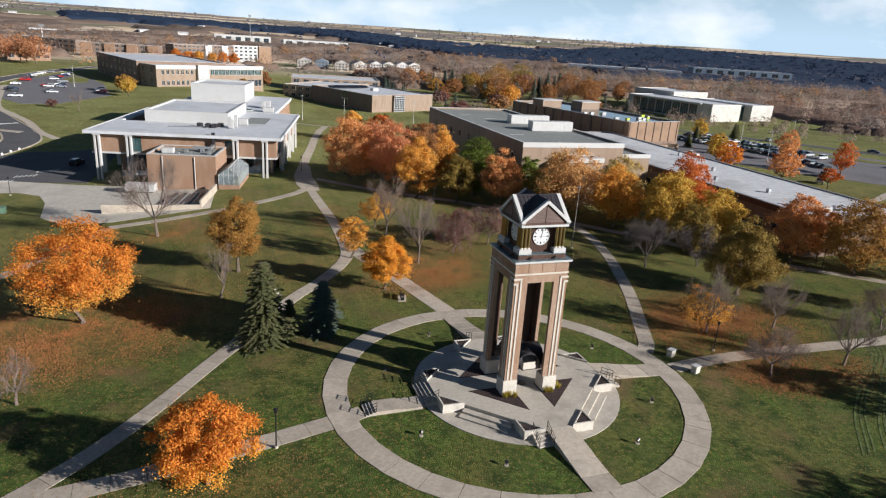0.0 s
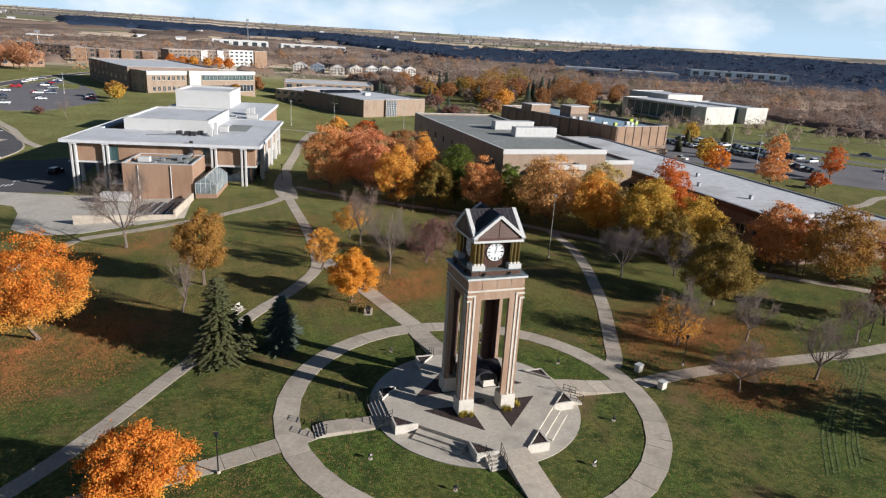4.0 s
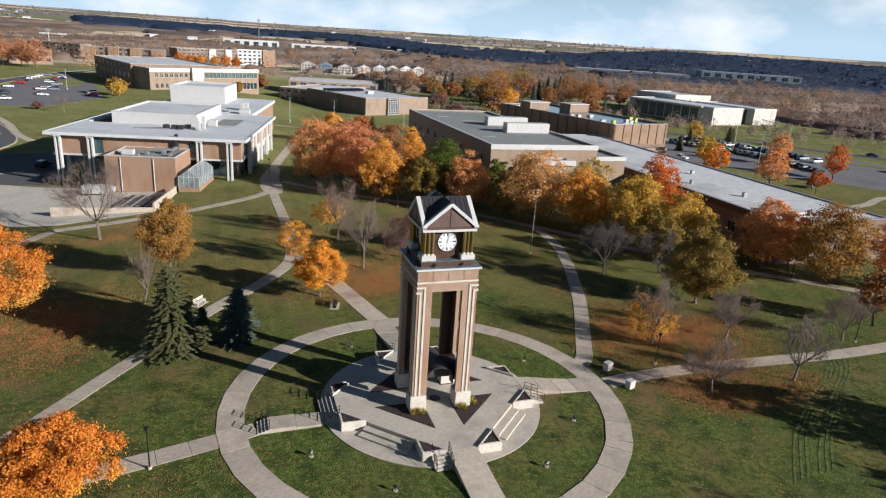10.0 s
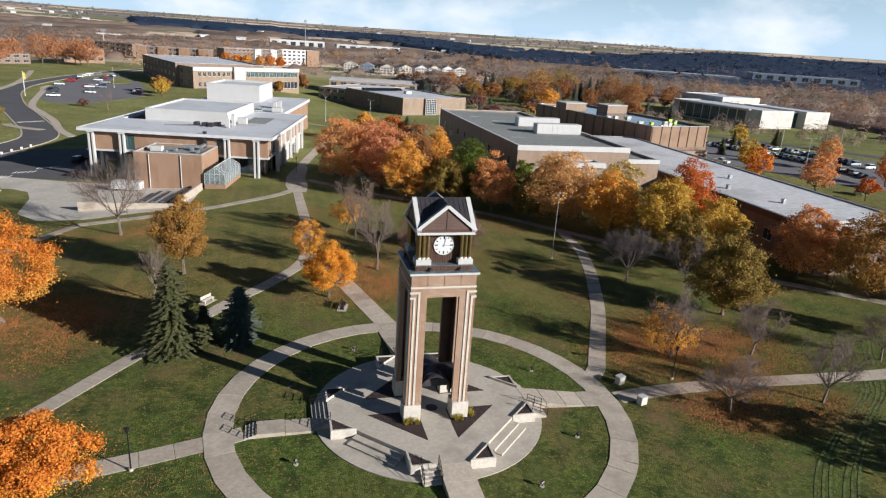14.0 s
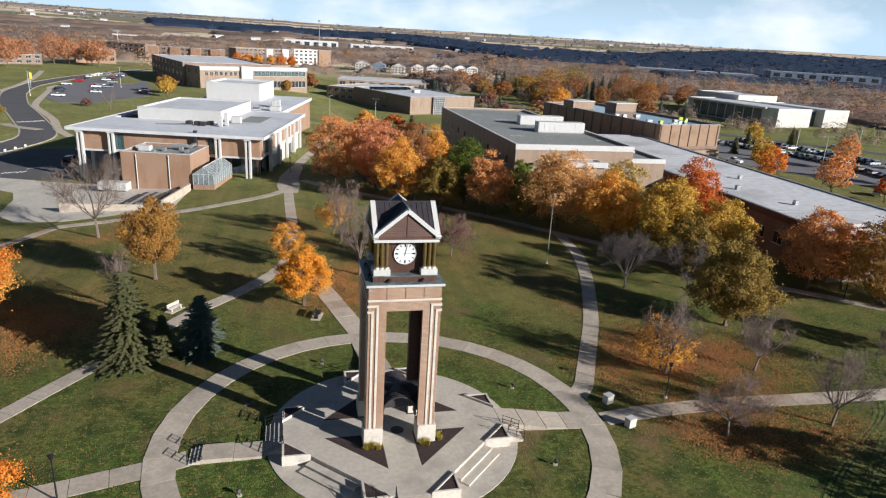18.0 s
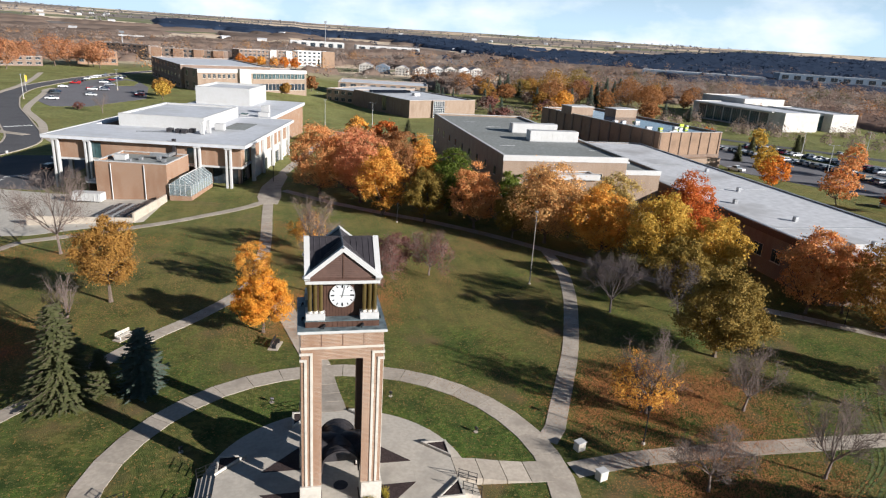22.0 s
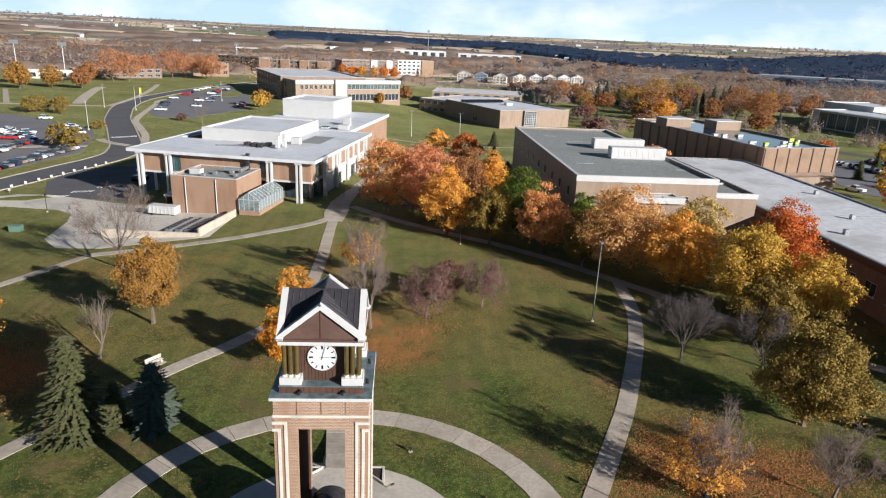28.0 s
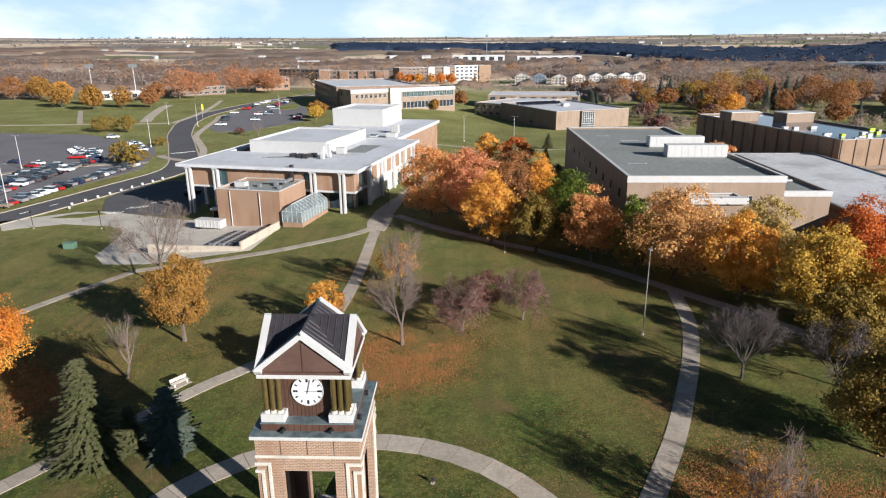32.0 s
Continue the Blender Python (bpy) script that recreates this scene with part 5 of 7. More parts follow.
for x, y, h, w, c, lab in (
    (1.5, 95, 12.5, 12, "rust", "broad tree with orange brown leaves"),
    (9.5, 88, 12.5, 11, "salmon", "broad maple with salmon red leaves"),
    (8, 99, 12, 10, "salmon", "maple with salmon orange leaves"),
    (14.5, 80.5, 11, 8.5, "gold_orange", "tree with yellow orange leaves"),
    (17, 91, 13, 9, "russet", "tall tree with dull russet leaves"),
    (23, 92, 11.5, 6, "gold_orange", "narrow tree with golden orange leaves"),
    (28, 80, 11, 8, "green", "tree still in green leaf"),
    (22, 75.5, 9.5, 8, "olive", "tree with olive yellow leaves"),
    (30.5, 71, 11, 9, "rust", "maple with orange brown leaves"),
    (38.5, 75, 9.5, 5.5, "green", "small tree with yellow green leaves"),
    (36, 65, 9, 7, "olive", "tree with dull yellow leaves"),
    (41, 62, 13, 13, "tan", "large tree with tan orange leaves"),
    (54, 64, 11.5, 10, "pale", "thinning tree with pale tan leaves"),
    (47.5, 54.5, 11, 10, "gold_orange", "maple with yellow orange leaves"),
    (54, 47, 11.8, 10, "gold", "large tree with golden leaves"),
    (61, 51, 14, 8.5, "red", "tall maple with scarlet leaves"),
    (60, 41, 10, 9, "gold", "tree with yellow orange leaves"),
    (51, 36, 8, 8, "olive", "tree with olive gold leaves"),
    (65.5, 27.5, 11, 8.5, "rust", "maple with orange leaves by the long hall"),
    (71.5, 20, 12, 11, "bronze", "tree with golden brown leaves"),
    (82, 16, 11, 10, "rust", "tree with rusty leaves"),
    (71, 27, 9, 6, "rust", "tree with dull orange leaves"),
):
    x, y = (x - 1.7, y - 2.1) if 30 < y < 82 else (x, y)
    leaf_tree(x, y, h * (1.22 if y > 75 else 1.1), w * 1.1, c, lab, low=1.2, size=0.28, count=int(min(20000, 2400 + 115 * w * h)), group=ROW)
leaf_tree(15, 160, 10, 8, "gold_orange", "golden orange tree between the halls", low=1.5, thin=0.5, size=0.55)
leaf_tree(23, 152, 9.5, 11, "red", "broad russet red tree between the halls", low=1.2, thin=0.5, size=0.55)
leaf_tree(66, 148, 9, 12, "red", "russet tree behind the gymnasium", low=1.5, thin=0.4, size=0.6)
leaf_tree(76, 142, 9, 10, "rust", "russet tree behind the gymnasium", low=1.5, thin=0.4, size=0.6)
spruce_tree(31, 150, 6.5, 4.5, "spruce", "dark green spruce beside the gymnasium", 8)
spruce_tree(28, 134, 6.0, 4.0, "spruce", "dark green spruce beside the gymnasium", 9)
spruce_tree(30, 118, 7.5, 4.5, "spruce", "dark green spruce beside the gymnasium", 10)
spruce_tree(40, 215, 6.0, 4.6, "spruce", "small green spruce on the quadrangle", 11)
for x, y, h, w, c in ((120, 104, 9, 9, "orange"), (128, 118, 10, 8, "gold"), (126, 88, 10, 10, "rust"), (133, 79, 6, 6, "red"), (160, 120, 11, 8, "rust"), (158, 96, 11, 7, "red"), (178, 185, 9, 8, "gold"), (168, 205, 8, 7, "red")):
    leaf_tree(x, y, h, w, c, "autumn tree standing beside the car park", low=1.6, thin=0.45, size=0.5, group="trees beside the east car park")
for x, y, h in ((150, 142, 7), (143, 150, 6), (165, 172, 6.5), (185, 172, 8), (192, 178, 7)):
    spruce_tree(x, y, h, h * 0.6, "spruce", "dark green spruce by the car park", int(x))
for x, y, h, w in ((-102.1, 172.1, 8.1, 8.5), (-96.2, 168.8, 7.2, 8.6), (-154, 257.3, 7.3, 13.8), (-142.6, 254.9, 8.1, 8.1)):
    leaf_tree(x, y, h, w, "olive", "tree by the large car park", low=0.8, thin=0.5, size=0.5)
bare_tree(-78, 237.7, 8.1, 7.3, "leafless tree on the grass by the car park", depth=3)
leaf_tree(-89.2, 246.8, 3.2, 4.9, "plum", "low dark red shrub by the car park", low=0.3, thin=0.4)
leaf_tree(-66.2, 294.2, 8.9, 7.3, "gold", "golden tree at the end of the car park", low=1.5, thin=0.4, size=0.6)
leaf_tree(-109.2, 214.2, 3.3, 5.9, "olive", "low green shrub beside the road", low=0.3, thin=0.4)

for x, y, h, w, c in ((53, -24, 12, 11, "rust"), (58, -41, 12, 10, "gold"), (42, -43, 12.5, 12, "rust"), (29, -49, 11, 10, "orange"), (63.7, 5.4, 8.2, 6, "russet")):
    leaf_tree(x, y, h, w, c, "autumn tree on the open lawn", low=1.8, thin=0.7, size=0.42, group="trees on the open lawn")

# ---- fallen leaves ----


def litter(cx, cy, rad, count, material, label, squash=1.0, seed=0, turn=0.0):
    rng = np.random.RandomState(seed)
    count = int(count * 5.2)
    r = rad * 1.12 * rng.rand(count) ** 0.62 * (0.7 + 0.6 * rng.rand(count))
    a = rng.rand(count) * 6.283
    dx, dy = r * np.cos(a), r * np.sin(a) * squash
    c, s = math.cos(turn), math.sin(turn)
    x, y = cx + dx * c - dy * s, cy + dx * s + dy * c
    keep = np.array([0.75 * noise.noise((px * 0.16, py * 0.16, 3.0 + seed)) + 0.3 * noise.noise((px * 0.6, py * 0.6, seed)) for px, py in zip(x, y)]) + rng.normal(0, 0.28, count) > -0.08
    x, y = x[keep], y[keep]
    z = np.array([lie(px, py) for px, py in zip(x, y)]) + 0.025 + rng.rand(len(x)) * 0.04
    t = rng.rand(len(x)) * 6.283
    sz = rng.uniform(0.024, 0.054, len(x))
    u = np.stack([np.cos(t) * sz, np.sin(t) * sz, rng.normal(0, 0.02, len(x))], 1)
    v = np.stack([-np.sin(t) * sz * 0.7, np.cos(t) * sz * 0.7, rng.normal(0, 0.02, len(x))], 1)
    p = np.stack([x, y, z], 1)
    ob = cards("fallen_leaves", np.stack([p - u, p - v, p + u, p + v], 1), material)
    return tagged(ob, label, "fallen leaves", kind="stuff")


litter(-45, 24, 13, 16000, "litter", "carpet of orange leaves below the large maple", 0.8, 1, 0.2)
litter(-29, 38, 16, 4000, "litter_tan", "thin scatter of tan leaves on the grass", 0.7, 2)
litter(2, 34, 8.5, 10000, "litter", "orange leaves on the grass by the walk", 0.8, 3, 0.6)
litter(8, 46, 13, 4500, "litter_tan", "brown leaves below the crab apples", 0.6, 4, -0.5)
litter(33, 8, 11, 19000, "litter", "orange leaves below the half-bare maple", 0.8, 5)
litter(33, -4.5, 9, 8000, "litter", "orange leaves along the walk", 0.5, 6)
litter(-31, -9, 12, 3500, "litter_tan", "yellow and brown leaves on the grass", 0.8, 7)
litter(28, 60, 24, 7000, "litter_tan", "brown leaves under the tree row", 0.3, 8, -0.85)
litter(-6.5, 28, 5.5, 1500, "litter_tan", "yellow leaves around a small maple", 0.8, 9)
litter(-35, 60, 14, 3500, "litter", "orange leaves below the leafless tree", 0.6, 10)
litter(26, 25, 14, 3000, "litter_tan", "brown leaves along the curved walk", 0.5, 11, 1.1)
litter(12, 14, 7, 900, "litter_tan", "few brown leaves inside the ring walk", 0.5, 12)
litter(58, 12, 22, 4500, "litter_tan", "brown leaves on the eastern lawn", 0.5, 13)
litter(-8, 60, 12, 2500, "litter", "orange leaves beside the long walk", 0.4, 14, 1.5)
# ---- buildings ----


def roofed(owner, x0, x1, y0, y1, z0, z1, wall, roof, rim=0.35, cap="white", wname="wall", thick=0.4):
    """A flat-roofed block: four walls with thickness, a roof deck, and a coping round it."""
    part(wname, box(x0, x1, y0, y0 + thick, z0, z1), wall, owner)
    part(wname, box(x0, x1, y1 - thick, y1, z0, z1), wall, owner)
    part(wname, box(x0, x0 + thick, y0 + thick, y1 - thick, z0, z1), wall, owner)
    part(wname, box(x1 - thick, x1, y0 + thick, y1 - thick, z0, z1), wall, owner)
    part("roof_deck", box(x0 + thick, x1 - thick, y0 + thick, y1 - thick, z1 - rim - 0.3, z1 - rim), roof, owner)
    for a in ((x0 - 0.05, x1 + 0.05, y0 - 0.05, y0 + thick + 0.05), (x0 - 0.05, x1 + 0.05, y1 - thick - 0.05, y1 + 0.05), (x0 - 0.05, x0 + thick + 0.05, y0 + thick + 0.05, y1 - thick - 0.05), (x1 - thick - 0.05, x1 + 0.05, y0 + thick + 0.05, y1 - thick - 0.05)):
        part("coping", box(*a, z1, z1 + 0.12), cap, owner)


def window(owner, axis, at, c0, c1, z0, z1, out, bars=2, glass="window", frame="black", deep=0.14):
    """A window let into a wall plane: frame, sill and panes. axis 'y': wall runs along x at y = at."""
    def bx(a0, a1, d0, d1, q0, q1):
        lo, hi = sorted((at + d0 * out, at + d1 * out))
        return box(a0, a1, lo, hi, q0, q1) if axis == "y" else box(lo, hi, a0, a1, q0, q1)
    w = part("window", bx(c0, c1, 0.0, 0.05, z0, z1), frame, owner)
    n = bars + 1
    for k in range(n):
        a = c0 + (c1 - c0) * k / n + 0.05
        b = c0 + (c1 - c0) * (k + 1) / n - 0.05
        part("pane", bx(a, b, 0.055, 0.075, z0 + 0.06, z1 - 0.06), glass, w)
    part("sill", bx(c0 - 0.06, c1 + 0.06, 0.0, 0.16, z0 - 0.1, z0), "stone", w)
    return w


def rooftop_unit(x, y, z, sx, sy, sz, label, turn=0.0, mat="white"):
    o = thing("rooftop_unit", (x, y, z), label, "air handler", turn=turn)
    part("casing", box(-sx / 2, sx / 2, -sy / 2, sy / 2, 0.12, sz, bevel=0.03), mat, o)
    part("curb", box(-sx / 2 + 0.1, sx / 2 - 0.1, -sy / 2 + 0.1, sy / 2 - 0.1, 0.0, 0.12), "steel", o)
    n = max(2, int(sx / 1.2))
    for k in range(n):
        a = -sx / 2 + sx * (k + 0.12) / n
        part("panel", box(a, a + sx / n * 0.76, -sy / 2 - 0.03, -sy / 2, 0.3, sz - 0.2), mat, o)
    return o


# -- hall with a wide white roof --
A_AT, A_TURN = (-55.5, 107.5, 0.0), -12.0
hall = thing("lecture_hall", A_AT, "brick lecture hall with white columns and a wide flat white roof", "building", turn=A_TURN)
RZ = 9.2
# the roof slab, left open over a sunken light court beside the penthouse
for a in ((0, 42.7, 0, 19), (0, 1.9, 19, 40), (7.5, 42.7, 19, 40), (0, 42.7, 40, 46.5)):
    part("roof", box(*a, RZ - 0.62, RZ - 0.02), "white_roof", hall, "flat white membrane roof slab")
part("court_floor", box(1.82, 7.5, 19, 40, 4.6, 4.9), "pale_roof", hall, "sunken floor of the roof court")
part("court_wall", box(1.82, 7.5, 40, 40.3, 4.9, RZ - 0.62), "white", hall, "white wall of the roof court")
part("court_wall", box(7.5, 7.8, 19, 40, 4.9, RZ - 0.62), "white", hall, "white wall of the roof court")
for a in ((0, 42.7, 0, 0.35), (0, 42.7, 46.15, 46.5), (0, 0.35, 0.35, 46.15), (42.35, 42.7, 0.35, 46.15)):
    part("roof_edge", box(*a, RZ - 0.02, RZ + 0.1), "white", hall, "raised white roof edge")
part("upper_wall", box(1.4, 41.3, 1.3, 1.7, 4.5, RZ - 0.62), "brick", hall, "tan brick upper wall")
part("upper_wall", box(1.4, 1.8, 1.7, 45, 4.5, RZ - 0.62), "brick", hall)
part("upper_wall", box(40.9, 41.3, 1.7, 45, 4.5, RZ - 0.62), "brick", hall)
part("upper_wall", box(1.8, 40.9, 44.6, 45, -5, RZ - 0.62), "brick", hall)
part("floor_band", box(1.2, 41.5, 1.1, 45.2, 4.1, 4.5), "white", hall, "white band below the upper storey")
# darker brick than above: the recess's shade is put into the wall colour
part("lower_wall", box(6.0, 40.0, 5.0, 5.4, -4.0, 4.1), "dark_brick", hall, "lower wall set back under the upper storey, darker brick standing in for shade")
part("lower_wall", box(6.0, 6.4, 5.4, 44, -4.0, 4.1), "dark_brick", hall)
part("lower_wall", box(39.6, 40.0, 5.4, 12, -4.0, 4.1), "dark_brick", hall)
part("lower_wall", box(40.7, 41.2, 12, 44, -4.0, 4.1), "cream", hall, "pale lower wall of the east front")
part("foundation", box(5.8, 40.3, 4.8, 44.2, -6, -0.4), "stone", hall)
for u in (2.7, 9.4, 32.4, 38.9):
    for d in (-0.42, 0.42):
        part("column", box(u + d - 0.2, u + d + 0.2, 0.25, 1.05, -5.0 if u < 20 else -2.0, RZ - 0.62, bevel=0.03), "white", hall, "tall white concrete fin column")
    part("column_head", box(u - 0.75, u + 0.75, 0.12, 1.28, RZ - 1.0, RZ - 0.625, bevel=0.03), "white", hall)
for v in (9, 18, 27, 36, 44):
    part("column", box(41.4 if v < 10 else 41.47, 42.2 if v < 10 else 41.95, v - 0.4, v + 0.4, -2.0, RZ - 0.62, bevel=0.03), "white", hall, "tall white concrete fin column")
    part("column", box(0.5, 1.3, v - 0.4, v + 0.4, -6.0, RZ - 0.62, bevel=0.03), "white", hall)
for c0, c1 in ((9.4, 11.8), (30.0, 32.2)):
    window(hall, "y", 1.3, c0, c1, 4.7, 8.0, -1, 1, "teal_glass", "black")
for c0, c1 in ((7.0, 14.5), (34.0, 39.5)):
    window(hall, "y", 5.0, c0, c1, -0.6 if c0 > 20 else -2.0, 3.6, -1, 4, "window", "black")
# pale east front with tall brick panels between its fins
part("east_front", box(41.3, 41.36, 10.5, 45, 4.5, RZ - 0.62), "cream", hall, "pale concrete east front")
for v in (12.2, 17.4, 22.6, 29.0, 34.0, 39.2):
    part("panel", box(41.36, 41.46, v, v + 2.9, 4.9, 8.1), "brick", hall, "tall brick panel in the pale front")
window(hall, "x", 41.3, 4.0, 7.6, 4.8, 7.9, 1, 2, "window", "stone")
for v, at in ((6.2, 40.0), (19.5, 41.2), (31.0, 41.2)):
    window(hall, "x", at, v, v + 3.4, -0.4, 3.0, 1, 2, "window", "stone")
# roof structures
roofed(hall, 7.5, 27.5, 19, 46, RZ - 0.02, RZ + 2.7, "white", "white_roof", 0.3, "white", "penthouse_wall")
part("rear_roof", box(3, 34.5, 46.6, 98, -7, RZ - 1.3), "brick", hall, "brick rear wing")
part("rear_roof_deck", box(2.4, 35.2, 46.6, 98.6, RZ - 1.3, RZ - 0.35, bevel=0.05), "white_roof", hall, "white roof of the rear wing")
roofed(hall, 5, 22.2, 76, 96, RZ - 0.36, 14.2, "white", "white_roof", 0.5, "white", "stage_wall")
part("dark_patch", box(30.5, 36.0, 22.5, 34.5, RZ - 0.02, RZ + 0.012), "grey_roof", hall, "dark worn patch of roofing")
roof_place = Matrix(hall.matrix_basis)


def on_hall(u, v, z):
    p = roof_place @ Vector((u, v, z))
    return p.x, p.y, p.z


for u, v, sx, sy, sz in ((31, 20, 2.2, 1.6, 1.6), (28.8, 14.0, 0.9, 0.9, 2.6), (30.2, 14.6, 0.8, 0.8, 3.0), (29.6, 12.2, 0.7, 0.7, 2.2), (33, 52, 3, 2, 1.4), (32, 60, 1.2, 1.2, 2.6), (30, 63, 1.2, 1.2, 2.0)):
    rooftop_unit(*on_hall(u, v, RZ - 0.02 if v < 46 else RZ - 0.35), sx, sy, sz, "white roof vent unit on the hall", A_TURN)
for u, v in ((24, 12.5), (25.5, 12.2), (22, 12.8), (26.6, 14)):
    rooftop_unit(*on_hall(u, v, RZ - 0.02), 1.2, 1.5, 1.0, "dark fan unit on the hall roof", A_TURN, "vault")
for k in range(5):
    o = thing("roof_pipe", on_hall(15 + k * 1.2, 11 + k * 0.5, RZ), "thin metal roof pipe", "pipe", turn=A_TURN)
    part("pipe", tube((0, 0, 0.15), (7, 0.6, 0.15), 0.06, sides=6), "steel", o)
    part("support", box(0.2, 0.4, -0.2, 0.2, -0.02, 0.12), "steel", o)
for k in range(6):
    o = thing("skylight", on_hall(12 + k * 3.0, 51 + (k % 2) * 2.6, RZ - 0.35), "pale domed skylight on the rear roof", "skylight", turn=A_TURN)
    part("curb", box(-1.1, 1.1, -0.9, 0.9, 0, 0.25), "white", o)
    part("dome", prism([(-1, -0.8), (1, -0.8), (1, 0.8), (-1, 0.8)], 0.25, 0.6, bevel=0.15), "teal_glass", o)
duct = thing("roof_duct", on_hall(27.6, 1.2, 0), "dark metal exhaust duct rising past the eave", "duct", turn=A_TURN)
part("riser", box(-0.35, 0.35, -0.9, -0.2, 6.3, RZ + 0.6, bevel=0.03), "vault", duct)
part("run", box(-3.6, -0.36, -4.4, -3.8, 6.7, 7.2, bevel=0.03), "steel", duct)
part("elbow", box(-0.35, 0.35, -4.4, -0.9, 6.6, 7.2, bevel=0.03), "steel", duct)
# low brick annex before the hall
annex = thing("brick_annex", A_AT, "windowless tan brick annex with a flat parapet roof", "building", turn=A_TURN)
roofed(annex, 16.3, 30.2, -10.4, 1.3, -3.5, 6.5, "brick", "grey_roof", 0.45, "white")
for u in (19.4, 25.9):
    part("downpipe", tube((u, -10.55, -3), (u, -10.55, 6.2), 0.1, sides=8), "white", annex, "white downpipe")
rooftop_unit(*on_hall(19.5, -6.0, 6.05), 2.4, 1.5, 1.2, "white roof unit on the annex", A_TURN)
for u, v in ((23, -5), (26, -3.5), (28, -6), (22, -8)):
    rooftop_unit(*on_hall(u, v, 6.05), 0.8, 0.8, 0.7, "small vent on the annex roof", A_TURN, "steel")
part("porch_roof", box(13.6, 16.3, -9.0, -6.0, 1.6, 2.0), "white", annex)
part("porch_wall", box(13.8, 14.1, -8.8, -6.2, -3, 1.6), "brick", annex)
trailer = thing("dumpster", on_hall(15.3, -12.0, -1.35), "long white roll-off container by the dock", "container", turn=A_TURN)
part("bin", prism([(-2.9, -1.1), (2.9, -1.1), (2.9, 1.1), (-2.9, 1.1)], 0.35, 1.95, bevel=0.05), "white", trailer)
for u in np.arange(-2.5, 2.6, 0.83):
    part("rib", box(u - 0.06, u + 0.06, -1.17, -1.1, 0.4, 1.9), "white", trailer)
for u in (-2.2, 2.2):
    part("skid", box(u - 0.3, u + 0.3, -0.9, 0.9, 0, 0.35), "black", trailer)
# greenhouse
gh = thing("greenhouse", A_AT, "small glass greenhouse on a low brick wall", "greenhouse", turn=A_TURN)
x0, x1, y0, y1, zb, ze, zr = 30.7, 35.0, -10.9, 1.4, 0.55, 2.75, 4.2
part("base_wall", box(x0, x1, y0, y0 + 0.25, -1.2, zb), "brick", gh)
part("base_wall", box(x1 - 0.25, x1, y0 + 0.25, y1, -1.2, zb), "brick", gh)
part("base_wall", box(x0, x0 + 0.25, y0 + 0.25, y1, -1.2, zb), "brick", gh)
xm = (x0 + x1) / 2
n = 9
for k in range(n + 1):
    y = y0 + 0.06 + (y1 - y0 - 0.12) * k / n
    for x, xr in ((x0 + 0.05, xm), (x1 - 0.05, xm)):
        part("glazing_bar", box(x - 0.04, x + 0.04, y - 0.04, y + 0.04, zb, ze), "white", gh)
        part("rafter", tube((x, y, ze), (xr, y, zr), 0.045, sides=4), "white", gh)
for k in range(n):
    ya, yb = y0 + 0.12 + (y1 - y0 - 0.12) * k / n, y0 + 0.02 + (y1 - y0 - 0.12) * (k + 1) / n
    for x, sgn in ((x0 + 0.05, 1), (x1 - 0.05, -1)):
        pane = part("pane", box(x - 0.01, x + 0.01, ya, yb, zb + 0.03, ze - 0.03), "clear", gh)
        bm = bmesh.new()
        vv = [bm.verts.new(c) for c in ((x, ya, ze + 0.02), (x, yb, ze + 0.02), (xm, yb, zr), (xm, ya, zr))]
        bm.faces.new(vv)
        bmesh.ops.solidify(bm, geom=bm.faces[:], thickness=0.015)
        pane = part("roof_pane", bm, "clear", gh)
for y in (y0 + 0.03, y1 - 0.03):
    for k in range(5):
        x = x0 + 0.06 + (x1 - x0 - 0.12) * k / 4
        h = ze + (zr - ze) * (1 - abs(x - xm) / (xm - x0))
        part("glazing_bar", box(x - 0.04, x + 0.04, y - 0.04, y + 0.04, zb, h), "white", gh)
    bm = bmesh.new()
    vv = [bm.verts.new(c) for c in ((x0, y, zb), (x1, y, zb), (x1, y, ze), (xm, y, zr), (x0, y, ze))]
    bm.faces.new(vv)
    bmesh.ops.solidify(bm, geom=bm.faces[:], thickness=0.012)
    pane = part("end_pane", bm, "clear", gh)
    part("tie_bar", box(x0, x1, y - 0.03, y + 0.03, ze - 0.04, ze + 0.04), "white", gh)
part("ridge_bar", box(xm - 0.06, xm + 0.06, y0, y1, zr - 0.02, zr + 0.1), "white", gh)
part("bench_row", box(x0 + 0.4, x0 + 1.3, y0 + 0.6, y1 - 0.3, 0.3, 0.9), "steel", gh, "grey growing bench inside")
part("plants", box(x1 - 1.5, x1 - 0.5, y0 + 0.6, y1 - 0.3, 0.3, 1.2, bevel=0.1), "shrub", gh, "green plants inside")
# dock walls and cooling plant beside the annex
dock = thing("dock_wall", (0, 0, 0), "low white concrete dock wall with a slanting end", "wall", kind="structure")
for a, b, zt in (((-48.5, 77.0), (-31.2, 75.6), 0.0), ((-31.2, 75.6), (-28.2, 89.5), 0.9)):
    a, b = Vector((*a, 0)), Vector((*b, 0))
    s = Vector((-(b - a).y, (b - a).x, 0)).normalized() * 0.15
    part("wall_panel", prism([tuple((a + s)[:2]), tuple((a - s)[:2]), tuple((b - s)[:2]), tuple((b + s)[:2])], -3.0, zt + 0.1), "concrete", dock)
for k in range(4):
    u = -37.6 + k * 1.75
    o = thing("cooler_rack", (u, 78.5, -1.2), "low row of grey cooling units in the dock yard", "cooling unit", "cooling units", turn=-12)
    part("casing", box(-0.55, 0.55, 0, 9.0, 0.05, 0.95, bevel=0.03), "steel", o)
    for j in range(8):
        part("fan", tube((0, 0.8 + j * 1.05, 0.95), (0, 0.8 + j * 1.05, 1.02), 0.38, sides=10), "vault", o)
